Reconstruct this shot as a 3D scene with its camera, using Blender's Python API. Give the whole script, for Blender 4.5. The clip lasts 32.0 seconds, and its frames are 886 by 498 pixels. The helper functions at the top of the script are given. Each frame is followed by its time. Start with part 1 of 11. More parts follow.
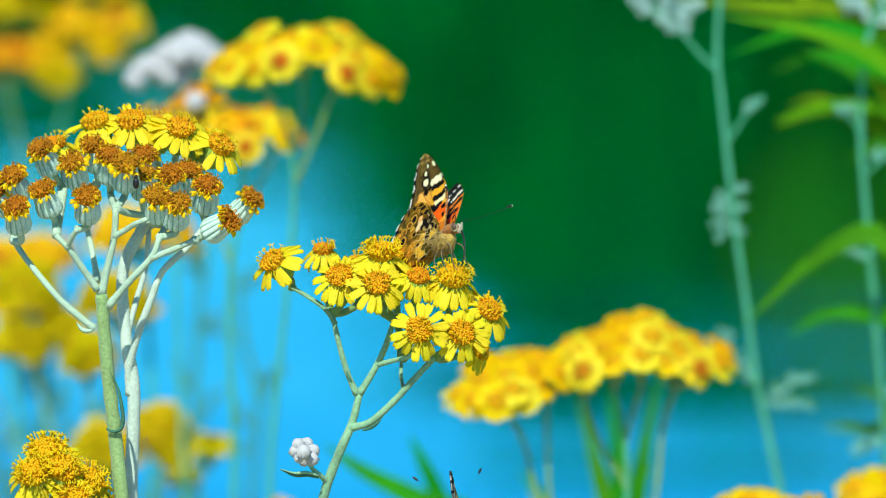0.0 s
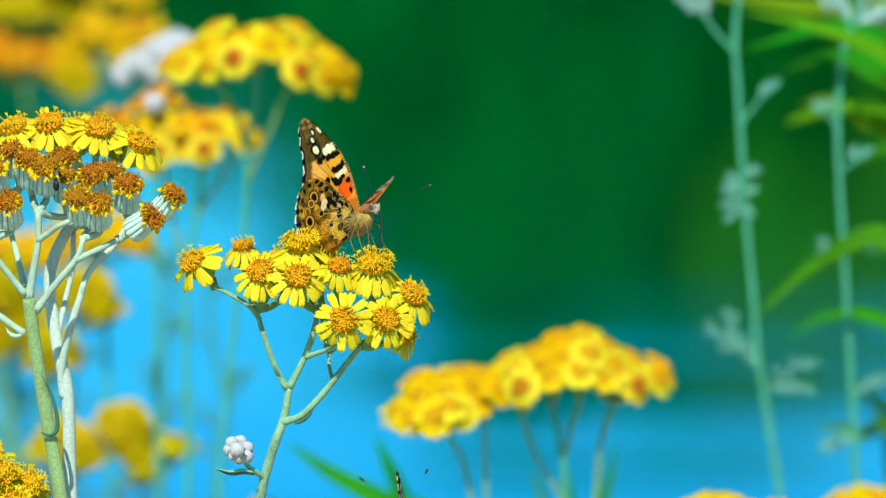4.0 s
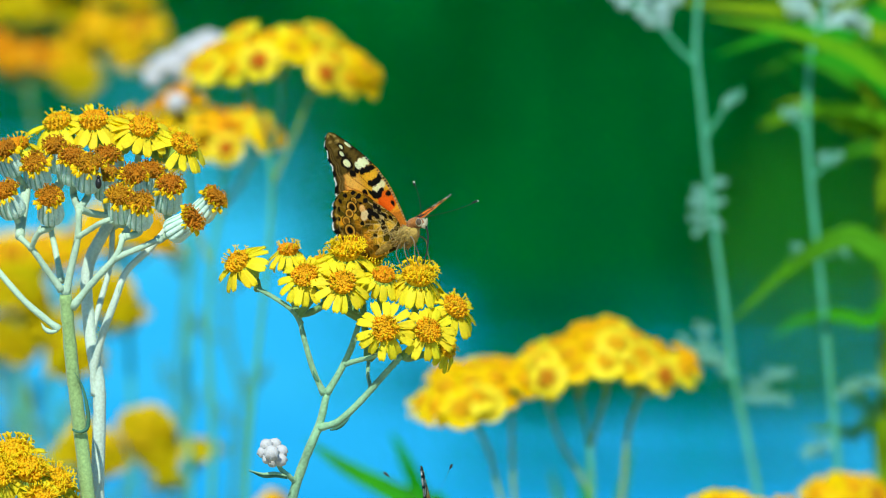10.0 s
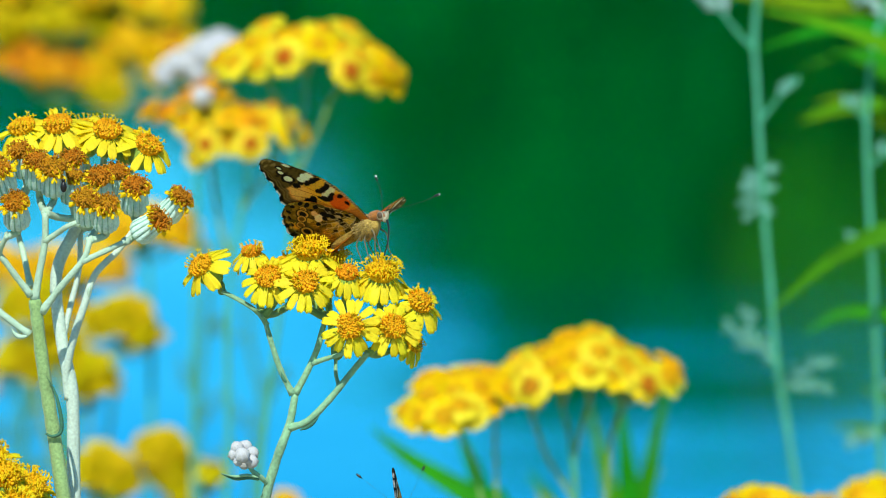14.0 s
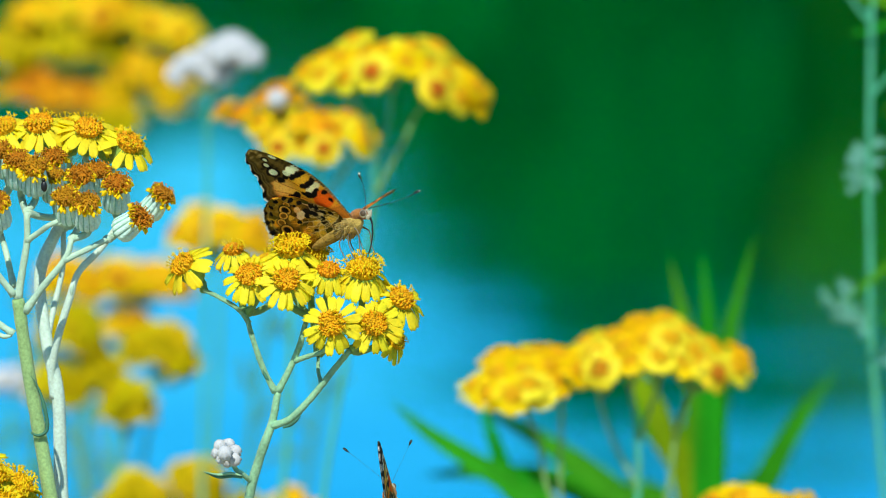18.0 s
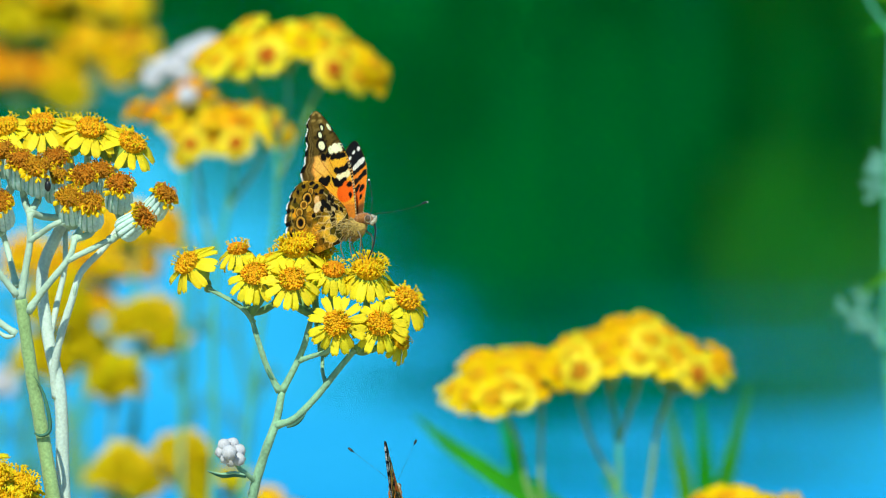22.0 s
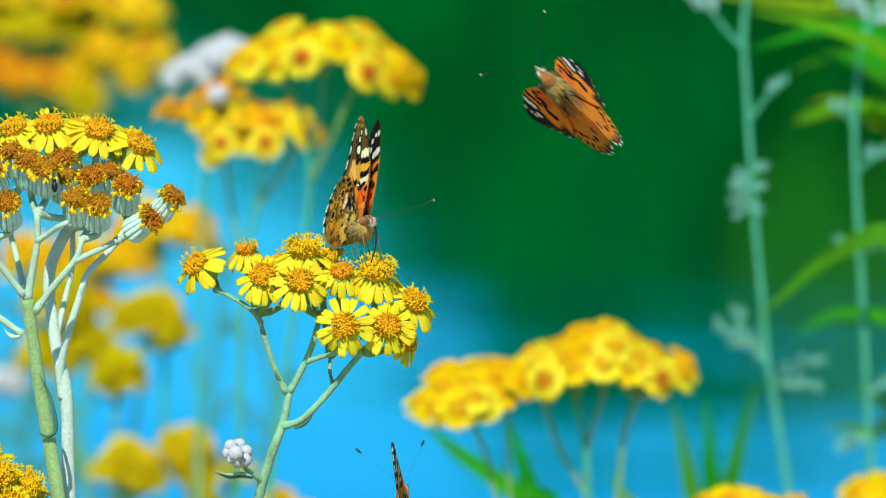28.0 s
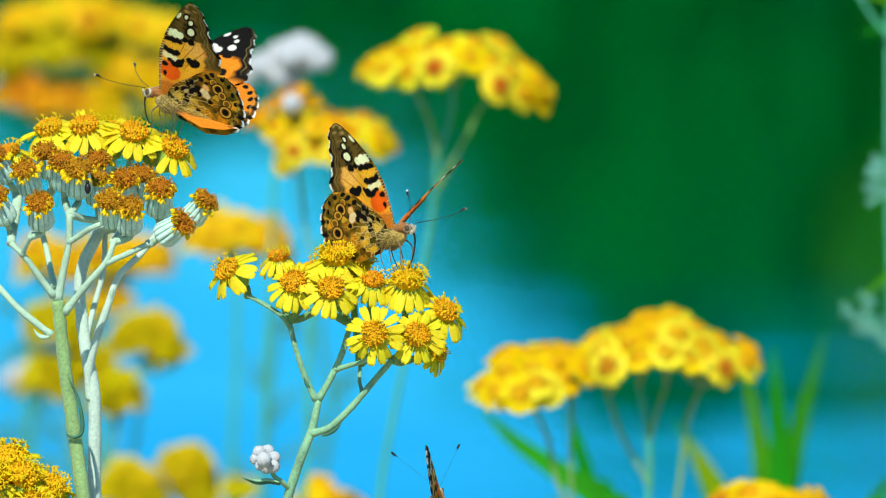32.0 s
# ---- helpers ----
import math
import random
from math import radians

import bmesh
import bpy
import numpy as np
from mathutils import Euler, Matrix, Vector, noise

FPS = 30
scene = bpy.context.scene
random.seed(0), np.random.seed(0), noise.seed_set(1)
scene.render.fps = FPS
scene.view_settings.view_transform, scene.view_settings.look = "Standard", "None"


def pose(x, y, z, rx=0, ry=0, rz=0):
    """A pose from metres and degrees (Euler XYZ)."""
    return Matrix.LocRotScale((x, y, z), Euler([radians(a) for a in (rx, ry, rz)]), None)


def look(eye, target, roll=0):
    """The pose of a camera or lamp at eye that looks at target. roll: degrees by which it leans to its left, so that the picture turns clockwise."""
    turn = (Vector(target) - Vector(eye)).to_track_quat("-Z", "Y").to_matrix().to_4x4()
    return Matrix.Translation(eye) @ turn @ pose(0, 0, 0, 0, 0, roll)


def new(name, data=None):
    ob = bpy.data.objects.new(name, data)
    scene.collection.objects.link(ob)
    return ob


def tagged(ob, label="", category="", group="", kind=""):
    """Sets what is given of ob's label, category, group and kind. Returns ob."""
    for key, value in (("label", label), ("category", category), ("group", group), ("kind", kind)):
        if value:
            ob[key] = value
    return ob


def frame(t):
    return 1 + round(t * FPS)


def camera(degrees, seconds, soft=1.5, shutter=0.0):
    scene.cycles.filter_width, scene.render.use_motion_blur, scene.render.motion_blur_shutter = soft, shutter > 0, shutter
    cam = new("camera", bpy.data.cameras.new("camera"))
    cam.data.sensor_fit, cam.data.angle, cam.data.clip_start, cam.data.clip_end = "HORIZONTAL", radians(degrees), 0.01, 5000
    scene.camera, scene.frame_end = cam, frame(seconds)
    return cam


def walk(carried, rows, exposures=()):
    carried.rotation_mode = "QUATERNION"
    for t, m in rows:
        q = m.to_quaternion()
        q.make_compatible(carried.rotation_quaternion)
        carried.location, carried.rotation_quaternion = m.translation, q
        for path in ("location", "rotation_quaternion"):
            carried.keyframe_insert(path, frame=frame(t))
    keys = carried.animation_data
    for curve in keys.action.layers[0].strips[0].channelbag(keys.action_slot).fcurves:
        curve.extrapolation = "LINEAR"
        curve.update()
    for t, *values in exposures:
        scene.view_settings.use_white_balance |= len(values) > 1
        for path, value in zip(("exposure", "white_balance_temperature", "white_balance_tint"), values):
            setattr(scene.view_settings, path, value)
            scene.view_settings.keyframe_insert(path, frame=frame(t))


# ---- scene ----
# The camera: a long lens held by hand, focused on the sunlit flower heads, wide open.
cam = camera(8.0, 32.0, soft=1.0, shutter=0.5)
walk(cam, [
    (0.0, pose(-0.0016, -1.3896, 1.1706, 83.0046, 0, 0.1811)),
    (0.5, pose(-0.0018, -1.3896, 1.1706, 83.0087, 0, 0.1923)),
    (1.0, pose(-0.0020, -1.3896, 1.1706, 83.0087, 0, 0.1739)),
    (1.5, pose(-0.0021, -1.3896, 1.1706, 83.0085, 0, 0.1408)),
    (2.0, pose(-0.0019, -1.3896, 1.1706, 83.0082, 0, 0.0640)),
    (2.5, pose(-0.0012, -1.3896, 1.1706, 83.0079, 0, -0.0118)),
    (3.0, pose(-0.0001, -1.3896, 1.1706, 82.9997, 0, -0.1191)),
    (3.5, pose(0.0010, -1.3896, 1.1706, 82.9991, 0, -0.2298)),
    (5.5, pose(0.0020, -1.3896, 1.1706, 82.9905, 0, -0.3408)),
    (6.0, pose(0.0020, -1.3896, 1.1706, 82.9910, 0, -0.2649)),
    (6.5, pose(0.0016, -1.3896, 1.1706, 82.9913, 0, -0.2056)),
    (7.0, pose(0.0010, -1.3896, 1.1706, 82.9917, 0, -0.1357)),
    (7.5, pose(0.0006, -1.3896, 1.1706, 82.9957, 0, -0.0874)),
    (8.0, pose(0.0002, -1.3896, 1.1706, 82.9921, 0, -0.0404)),
    (8.5, pose(-0.0000, -1.3896, 1.1706, 82.9961, 0, -0.0119)),
    (9.0, pose(0.0000, -1.3896, 1.1706, 83.0000, 0, 0.0000)),
    (9.5, pose(0.0003, -1.3896, 1.1706, 83.0038, 0, -0.0077)),
    (10.0, pose(0.0009, -1.3896, 1.1706, 83.0037, 0, -0.0262)),
    (10.5, pose(0.0018, -1.3896, 1.1706, 83.0076, 0, -0.0725)),
    (11.0, pose(0.0027, -1.3896, 1.1706, 83.0111, 0, -0.1212)),
    (11.5, pose(0.0036, -1.3896, 1.1706, 83.0148, 0, -0.1538)),
    (12.0, pose(0.0042, -1.3896, 1.1706, 83.0147, 0, -0.1611)),
    (12.5, pose(0.0050, -1.3896, 1.1706, 83.0227, 0, -0.1392)),
    (13.0, pose(0.0060, -1.3896, 1.1706, 83.0230, 0, -0.0939)),
    (13.5, pose(0.0077, -1.3896, 1.1706, 83.0234, 0, -0.0163)),
    (14.0, pose(0.0108, -1.3896, 1.1706, 83.0281, 0, 0.1289)),
    (14.5, pose(0.0152, -1.3896, 1.1706, 83.0254, 0, 0.3231)),
    (16.5, pose(0.0207, -1.3896, 1.1706, 83.0230, 0, 0.5388)),
    (17.0, pose(0.0240, -1.3896, 1.1706, 83.0275, 0, 0.6321)),
    (17.5, pose(0.0257, -1.3896, 1.1706, 83.0198, 0, 0.6437)),
    (18.0, pose(0.0256, -1.3896, 1.1706, 83.0157, 0, 0.5968)),
    (18.5, pose(0.0245, -1.3896, 1.1706, 83.0153, 0, 0.5364)),
    (19.0, pose(0.0226, -1.3896, 1.1706, 83.0107, 0, 0.4341)),
    (19.5, pose(0.0204, -1.3896, 1.1706, 83.0139, 0, 0.3407)),
    (20.0, pose(0.0181, -1.3896, 1.1706, 83.0095, 0, 0.2581)),
    (20.5, pose(0.0158, -1.3896, 1.1706, 83.0128, 0, 0.1751)),
    (21.0, pose(0.0136, -1.3896, 1.1706, 83.0084, 0, 0.0884)),
    (21.5, pose(0.0111, -1.3896, 1.1706, 83.0080, 0, 0.0112)),
    (22.0, pose(0.0089, -1.3896, 1.1706, 83.0114, 0, -0.0561)),
    (22.5, pose(0.0072, -1.3896, 1.1706, 83.0151, 0, -0.0905)),
    (23.0, pose(0.0065, -1.3896, 1.1706, 83.0150, 0, -0.0971)),
    (23.5, pose(0.0067, -1.3896, 1.1706, 83.0152, 0, -0.0735)),
    (24.0, pose(0.0079, -1.3896, 1.1706, 83.0154, 0, -0.0322)),
    (24.5, pose(0.0096, -1.3896, 1.1706, 83.0196, 0, 0.0265)),
    (25.0, pose(0.0113, -1.3896, 1.1706, 83.0199, 0, 0.0790)),
    (25.5, pose(0.0127, -1.3896, 1.1706, 83.0242, 0, 0.1145)),
    (27.5, pose(0.0135, -1.3896, 1.1706, 83.0204, 0, 0.1607)),
    (28.0, pose(0.0131, -1.3896, 1.1706, 83.0204, 0, 0.1682)),
    (28.5, pose(0.0122, -1.3896, 1.1706, 83.0244, 0, 0.1521)),
    (29.0, pose(0.0114, -1.3896, 1.1706, 83.0244, 0, 0.1626)),
    (29.5, pose(0.0115, -1.3896, 1.1706, 83.0285, 0, 0.2039)),
    (30.0, pose(0.0129, -1.3896, 1.1706, 83.0329, 0, 0.3114)),
    (30.5, pose(0.0162, -1.3896, 1.1706, 83.0380, 0, 0.4834)),
    (31.0, pose(0.0205, -1.3896, 1.1706, 83.0432, 0, 0.6915)),
    (31.5, pose(0.0252, -1.3896, 1.1706, 83.0526, 0, 0.9028)),
    (32.0, pose(0.0288, -1.3896, 1.1706, 83.0578, 0, 1.0636)),
], exposures=[(0.0, 0.05, 6500, -5), (32.0, 0.05, 6500, -5)])
cam.data.dof.use_dof = True
cam.data.dof.focus_distance = 1.395
cam.data.dof.aperture_fstop = 16.0

# ---- light: a high sun over the camera's shoulder and a deep blue sky ----
world = bpy.data.worlds.new("world")
scene.world = world
world.use_nodes = True
wn = world.node_tree
sky = wn.nodes.new("ShaderNodeTexSky")
sky.sky_type = "NISHITA"
sky.sun_disc = False
sky.sun_elevation = radians(49.3)
sky.sun_rotation = radians(190.3)
sky.air_density, sky.dust_density, sky.ozone_density = 1.0, 0.2, 3.0
vivid = wn.nodes.new("ShaderNodeHueSaturation")
vivid.inputs["Saturation"].default_value = 1.5
wn.links.new(sky.outputs[0], vivid.inputs["Color"])
wn.links.new(vivid.outputs[0], wn.nodes["Background"].inputs["Color"])
wn.nodes["Background"].inputs["Strength"].default_value = 0.145

sun_data = bpy.data.lights.new("sun", "SUN")
sun_data.energy, sun_data.angle, sun_data.color = 5.0, radians(0.53), (1.0, 0.95, 0.86)
sun = new("sun", sun_data)
SUN_FROM = Vector((-0.12, -0.66, 0.78))
sun.matrix_world = look(SUN_FROM * 20, (0, 0, 0))


# ---- materials ----
def material(name, colour, rough=0.5, vary=0.25, scale=900.0, coarse=120.0, bump=0.15, through_light=0.0, metal=0.0, sheen=0.0, spec=0.4, hue=0.0):
    """A surface with grain and stains at two scales, in metres, and a share of light passing through it."""
    mat = bpy.data.materials.new(name)
    mat.use_nodes = True
    nt = mat.node_tree
    b = nt.nodes["Principled BSDF"]
    out = nt.nodes["Material Output"]
    geo = nt.nodes.new("ShaderNodeTexCoord")
    fine = nt.nodes.new("ShaderNodeTexNoise")
    fine.inputs["Scale"].default_value, fine.inputs["Detail"].default_value = scale, 4
    big = nt.nodes.new("ShaderNodeTexNoise")
    big.inputs["Scale"].default_value, big.inputs["Detail"].default_value = coarse, 2
    for n in (fine, big):
        nt.links.new(geo.outputs["Object"], n.inputs["Vector"])
    total = nt.nodes.new("ShaderNodeMath")
    total.operation = "ADD"
    nt.links.new(fine.outputs[0], total.inputs[0])
    nt.links.new(big.outputs[0], total.inputs[1])
    info = nt.nodes.new("ShaderNodeObjectInfo")
    ramp = nt.nodes.new("ShaderNodeMapRange")
    ramp.inputs["From Min"].default_value, ramp.inputs["From Max"].default_value = 0.6, 1.4
    ramp.inputs["To Min"].default_value, ramp.inputs["To Max"].default_value = 1 - vary, 1 + vary
    nt.links.new(total.outputs[0], ramp.inputs["Value"])
    hs = nt.nodes.new("ShaderNodeHueSaturation")
    hs.inputs["Color"].default_value = (*colour, 1)
    nt.links.new(ramp.outputs[0], hs.inputs["Value"])
    if hue:
        turn = nt.nodes.new("ShaderNodeMapRange")
        turn.inputs["To Min"].default_value, turn.inputs["To Max"].default_value = 0.5 - hue, 0.5 + hue
        nt.links.new(info.outputs["Random"], turn.inputs["Value"])
        nt.links.new(turn.outputs[0], hs.inputs["Hue"])
    nt.links.new(hs.outputs[0], b.inputs["Base Color"])
    b.inputs["Roughness"].default_value = rough
    b.inputs["Metallic"].default_value = metal
    b.inputs["Specular IOR Level"].default_value = spec
    b.inputs["Sheen Weight"].default_value = sheen
    bm = nt.nodes.new("ShaderNodeBump")
    bm.inputs["Strength"].default_value, bm.inputs["Distance"].default_value = bump, 0.0006
    nt.links.new(fine.outputs[0], bm.inputs["Height"])
    nt.links.new(bm.outputs[0], b.inputs["Normal"])
    if through_light:
        tr = nt.nodes.new("ShaderNodeBsdfTranslucent")
        nt.links.new(hs.outputs[0], tr.inputs["Color"])
        mix = nt.nodes.new("ShaderNodeMixShader")
        mix.inputs[0].default_value = through_light
        nt.links.new(b.outputs[0], mix.inputs[1])
        nt.links.new(tr.outputs[0], mix.inputs[2])
        nt.links.new(mix.outputs[0], out.inputs["Surface"])
    return mat


M_PETAL = material("petal_yellow", (0.98, 0.84, 0.035), 0.55, 0.12, 1500, 200, 0.25, 0.45, hue=0.008, spec=0.25)
M_PETAL_GOLD = material("petal_gold", (0.98, 0.71, 0.004), 0.55, 0.14, 1500, 160, 0.2, 0.48, hue=0.014, spec=0.2)
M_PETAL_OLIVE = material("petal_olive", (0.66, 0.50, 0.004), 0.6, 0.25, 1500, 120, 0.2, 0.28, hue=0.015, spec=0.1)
M_PETAL_LEMON = material("petal_lemon", (0.98, 0.70, 0.006), 0.55, 0.12, 1500, 160, 0.2, 0.38, hue=0.012, spec=0.2)
M_PETAL_RUST = material("petal_rust", (0.94, 0.44, 0.006), 0.6, 0.2, 1500, 160, 0.2, 0.3, hue=0.02, spec=0.15)
M_CUP_RIB = material("cup_white_felt", (0.58, 0.76, 0.68), 0.9, 0.3, 1800, 300, 0.4, 0.0, sheen=0.15, spec=0.1)
M_PETAL_DRY = material("petal_withered", (0.95, 0.68, 0.012), 0.7, 0.25, 1500, 200, 0.3, 0.3, spec=0.2)
M_DISC = material("disc_amber", (0.96, 0.52, 0.010), 0.75, 0.3, 2200, 300, 0.5, 0.2, hue=0.012, spec=0.2)
M_DISC_FULL = material("disc_full_yellow", (0.98, 0.59, 0.012), 0.7, 0.25, 2200, 300, 0.4, 0.3, spec=0.2)
M_DISC_ORANGE = material("disc_orange", (0.90, 0.36, 0.008), 0.75, 0.3, 2200, 300, 0.5, 0.15, spec=0.2)
M_DISC_DARK = material("disc_dark_orange", (0.62, 0.22, 0.006), 0.8, 0.35, 2200, 300, 0.5, 0.1, spec=0.15)
M_DISC_RUST = material("disc_rust", (0.72, 0.25, 0.010), 0.75, 0.35, 2200, 300, 0.5, 0.1, hue=0.015, spec=0.2)
M_DISC_BROWN = material("disc_brown", (0.58, 0.235, 0.008), 0.8, 0.45, 2200, 300, 0.6, 0.15, hue=0.014, spec=0.2)
M_STAMEN = material("stamen_yellow", (0.98, 0.73, 0.015), 0.6, 0.18, 2000, 300, 0.1, 0.35, spec=0.2)
M_STAMEN_BROWN = material("stamen_brown", (0.55, 0.22, 0.012), 0.7, 0.3, 2000, 300, 0.1, 0.15, spec=0.2)
M_CUP = material("cup_green_seam_shade", (0.27, 0.48, 0.37), 0.85, 0.3, 1800, 260, 0.4, 0.0, sheen=0.1, spec=0.2)
M_CUP_GREEN = material("cup_green", (0.26, 0.38, 0.06), 0.75, 0.2, 1800, 260, 0.4, 0.0, sheen=0.1, spec=0.2)
M_STEM_PALE = material("stem_pale_green_felt", (0.24, 0.42, 0.25), 0.85, 0.45, 1600, 130, 0.35, 0.0, sheen=0.2, spec=0.15)
M_STEM_TEAL = material("stem_teal_felt", (0.09, 0.38, 0.23), 0.85, 0.22, 1600, 130, 0.25, 0.0, sheen=0.1, spec=0.15)
M_STEM = material("stem_silver_felt", (0.42, 0.56, 0.43), 0.85, 0.26, 1600, 130, 0.3, 0.0, sheen=0.15, spec=0.15)
# Darker copies of the teal stem and silver leaf: shade put into the colour.
M_STEM_SHADE = material("stem_teal_shaded", (0.07, 0.27, 0.17), 0.85, 0.25, 1600, 130, 0.25, 0.0, sheen=0.1, spec=0.15)
M_LEAF_SHADE = material("leaf_silver_shaded", (0.12, 0.36, 0.26), 0.85, 0.25, 900, 120, 0.4, 0.15, sheen=0.1, spec=0.2)
M_STEM_WHITE = material("stem_white_felt", (0.55, 0.66, 0.58), 0.85, 0.26, 1600, 130, 0.3, 0.0, sheen=0.15, spec=0.15)
M_BRACT = material("bract_dark_green", (0.055, 0.16, 0.10), 0.7, 0.4, 1600, 200, 0.3, 0.0, spec=0.3)
M_STEM_OLIVE = material("stem_olive_felt", (0.27, 0.40, 0.16), 0.85, 0.4, 1600, 130, 0.35, 0.0, sheen=0.2, spec=0.15)
M_STEM_GREEN = material("stem_green_felt", (0.20, 0.34, 0.11), 0.8, 0.2, 1600, 130, 0.25, 0.0, sheen=0.1, spec=0.15)
M_BUD = material("bud_white_felt", (0.52, 0.51, 0.54), 0.9, 0.2, 2200, 300, 0.3, 0.0, sheen=0.2, spec=0.1)
M_SILVER_LEAF = material("leaf_silver_felt", (0.23, 0.54, 0.43), 0.85, 0.25, 900, 120, 0.4, 0.15, sheen=0.1, spec=0.2)
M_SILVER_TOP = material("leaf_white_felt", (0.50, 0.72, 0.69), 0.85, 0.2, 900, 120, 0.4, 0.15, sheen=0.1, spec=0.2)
M_BLADE = material("reed_blade", (0.07, 0.36, 0.012), 0.6, 0.35, 500, 30, 0.3, 0.4, hue=0.03, spec=0.12)
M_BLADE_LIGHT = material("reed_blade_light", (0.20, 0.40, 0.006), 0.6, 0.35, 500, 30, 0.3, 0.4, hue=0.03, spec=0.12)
M_TREE_OLIVE = material("tree_leaves_olive", (0.13, 0.25, 0.004), 0.6, 0.4, 6, 0.6, 0.4, 0.2, hue=0.02, spec=0.1)
# Soil kept pale so the unseen bank top bounces fill light up onto stems.
M_SOIL = material("pale_fill_soil", (0.30, 0.26, 0.15), 0.95, 0.4, 60, 6, 0.8)
M_TREE_LEAF = material("tree_leaves", (0.016, 0.215, 0.010), 0.6, 0.4, 6, 0.6, 0.4, 0.2, hue=0.02, spec=0.1)
M_BARK = material("bark", (0.13, 0.10, 0.07), 0.9, 0.35, 30, 4, 0.8)
M_BLACK = material("insect_black", (0.012, 0.011, 0.012), 0.35, 0.2, 3000, 400, 0.2)
M_FUR = material("insect_tan_fur", (0.50, 0.33, 0.08), 0.95, 0.5, 2600, 700, 0.9, 0.0, sheen=0.2, spec=0.1)
M_ABDOMEN = material("insect_abdomen", (0.34, 0.21, 0.045), 0.9, 0.6, 2200, 600, 0.7, 0.0, spec=0.1)
M_FUR_RUST = material("insect_rust_fur", (0.34, 0.13, 0.03), 0.95, 0.5, 2600, 700, 0.9, 0.0, sheen=0.2, spec=0.1)
M_EYE = material("insect_eye", (0.09, 0.055, 0.03), 0.35, 0.4, 2600, 800, 0.2)
M_LEG = material("insect_leg", (0.16, 0.12, 0.07), 0.6, 0.3, 2600, 500, 0.2)
M_WHITE_TIP = material("antenna_tip", (0.80, 0.74, 0.62), 0.6, 0.1, 2600, 500, 0.1)
M_PALE_HAIR = material("insect_pale_hair", (0.52, 0.46, 0.34), 0.9, 0.4, 2600, 700, 0.7)
M_BEE = material("bee_amber", (0.17, 0.075, 0.010), 0.7, 0.4, 2600, 300, 0.5, sheen=0.3)


def wing_material(name):
    """Scales whose colours lie on the mesh, with dusty grain; thin enough for light to pass."""
    mat = bpy.data.materials.new(name)
    mat.use_nodes = True
    nt = mat.node_tree
    b = nt.nodes["Principled BSDF"]
    out = nt.nodes["Material Output"]
    col = nt.nodes.new("ShaderNodeVertexColor")
    col.layer_name = "pattern"
    geo = nt.nodes.new("ShaderNodeTexCoord")
    dust = nt.nodes.new("ShaderNodeTexNoise")
    dust.inputs["Scale"].default_value, dust.inputs["Detail"].default_value = 2600, 3
    nt.links.new(geo.outputs["Object"], dust.inputs["Vector"])
    ramp = nt.nodes.new("ShaderNodeMapRange")
    ramp.inputs["From Min"].default_value, ramp.inputs["From Max"].default_value = 0.3, 0.7
    ramp.inputs["To Min"].default_value, ramp.inputs["To Max"].default_value = 0.86, 1.25
    nt.links.new(dust.outputs[0], ramp.inputs["Value"])
    hs = nt.nodes.new("ShaderNodeHueSaturation")
    nt.links.new(col.outputs[0], hs.inputs["Color"])
    nt.links.new(ramp.outputs[0], hs.inputs["Value"])
    nt.links.new(hs.outputs[0], b.inputs["Base Color"])
    b.inputs["Roughness"].default_value = 0.75
    b.inputs["Specular IOR Level"].default_value = 0.12
    b.inputs["Sheen Weight"].default_value = 0.0
    tr = nt.nodes.new("ShaderNodeBsdfTranslucent")
    nt.links.new(hs.outputs[0], tr.inputs["Color"])
    mix = nt.nodes.new("ShaderNodeMixShader")
    mix.inputs[0].default_value = 0.38
    nt.links.new(b.outputs[0], mix.inputs[1])
    nt.links.new(tr.outputs[0], mix.inputs[2])
    nt.links.new(mix.outputs[0], out.inputs["Surface"])
    return mat


M_WING = wing_material("wing_scales")


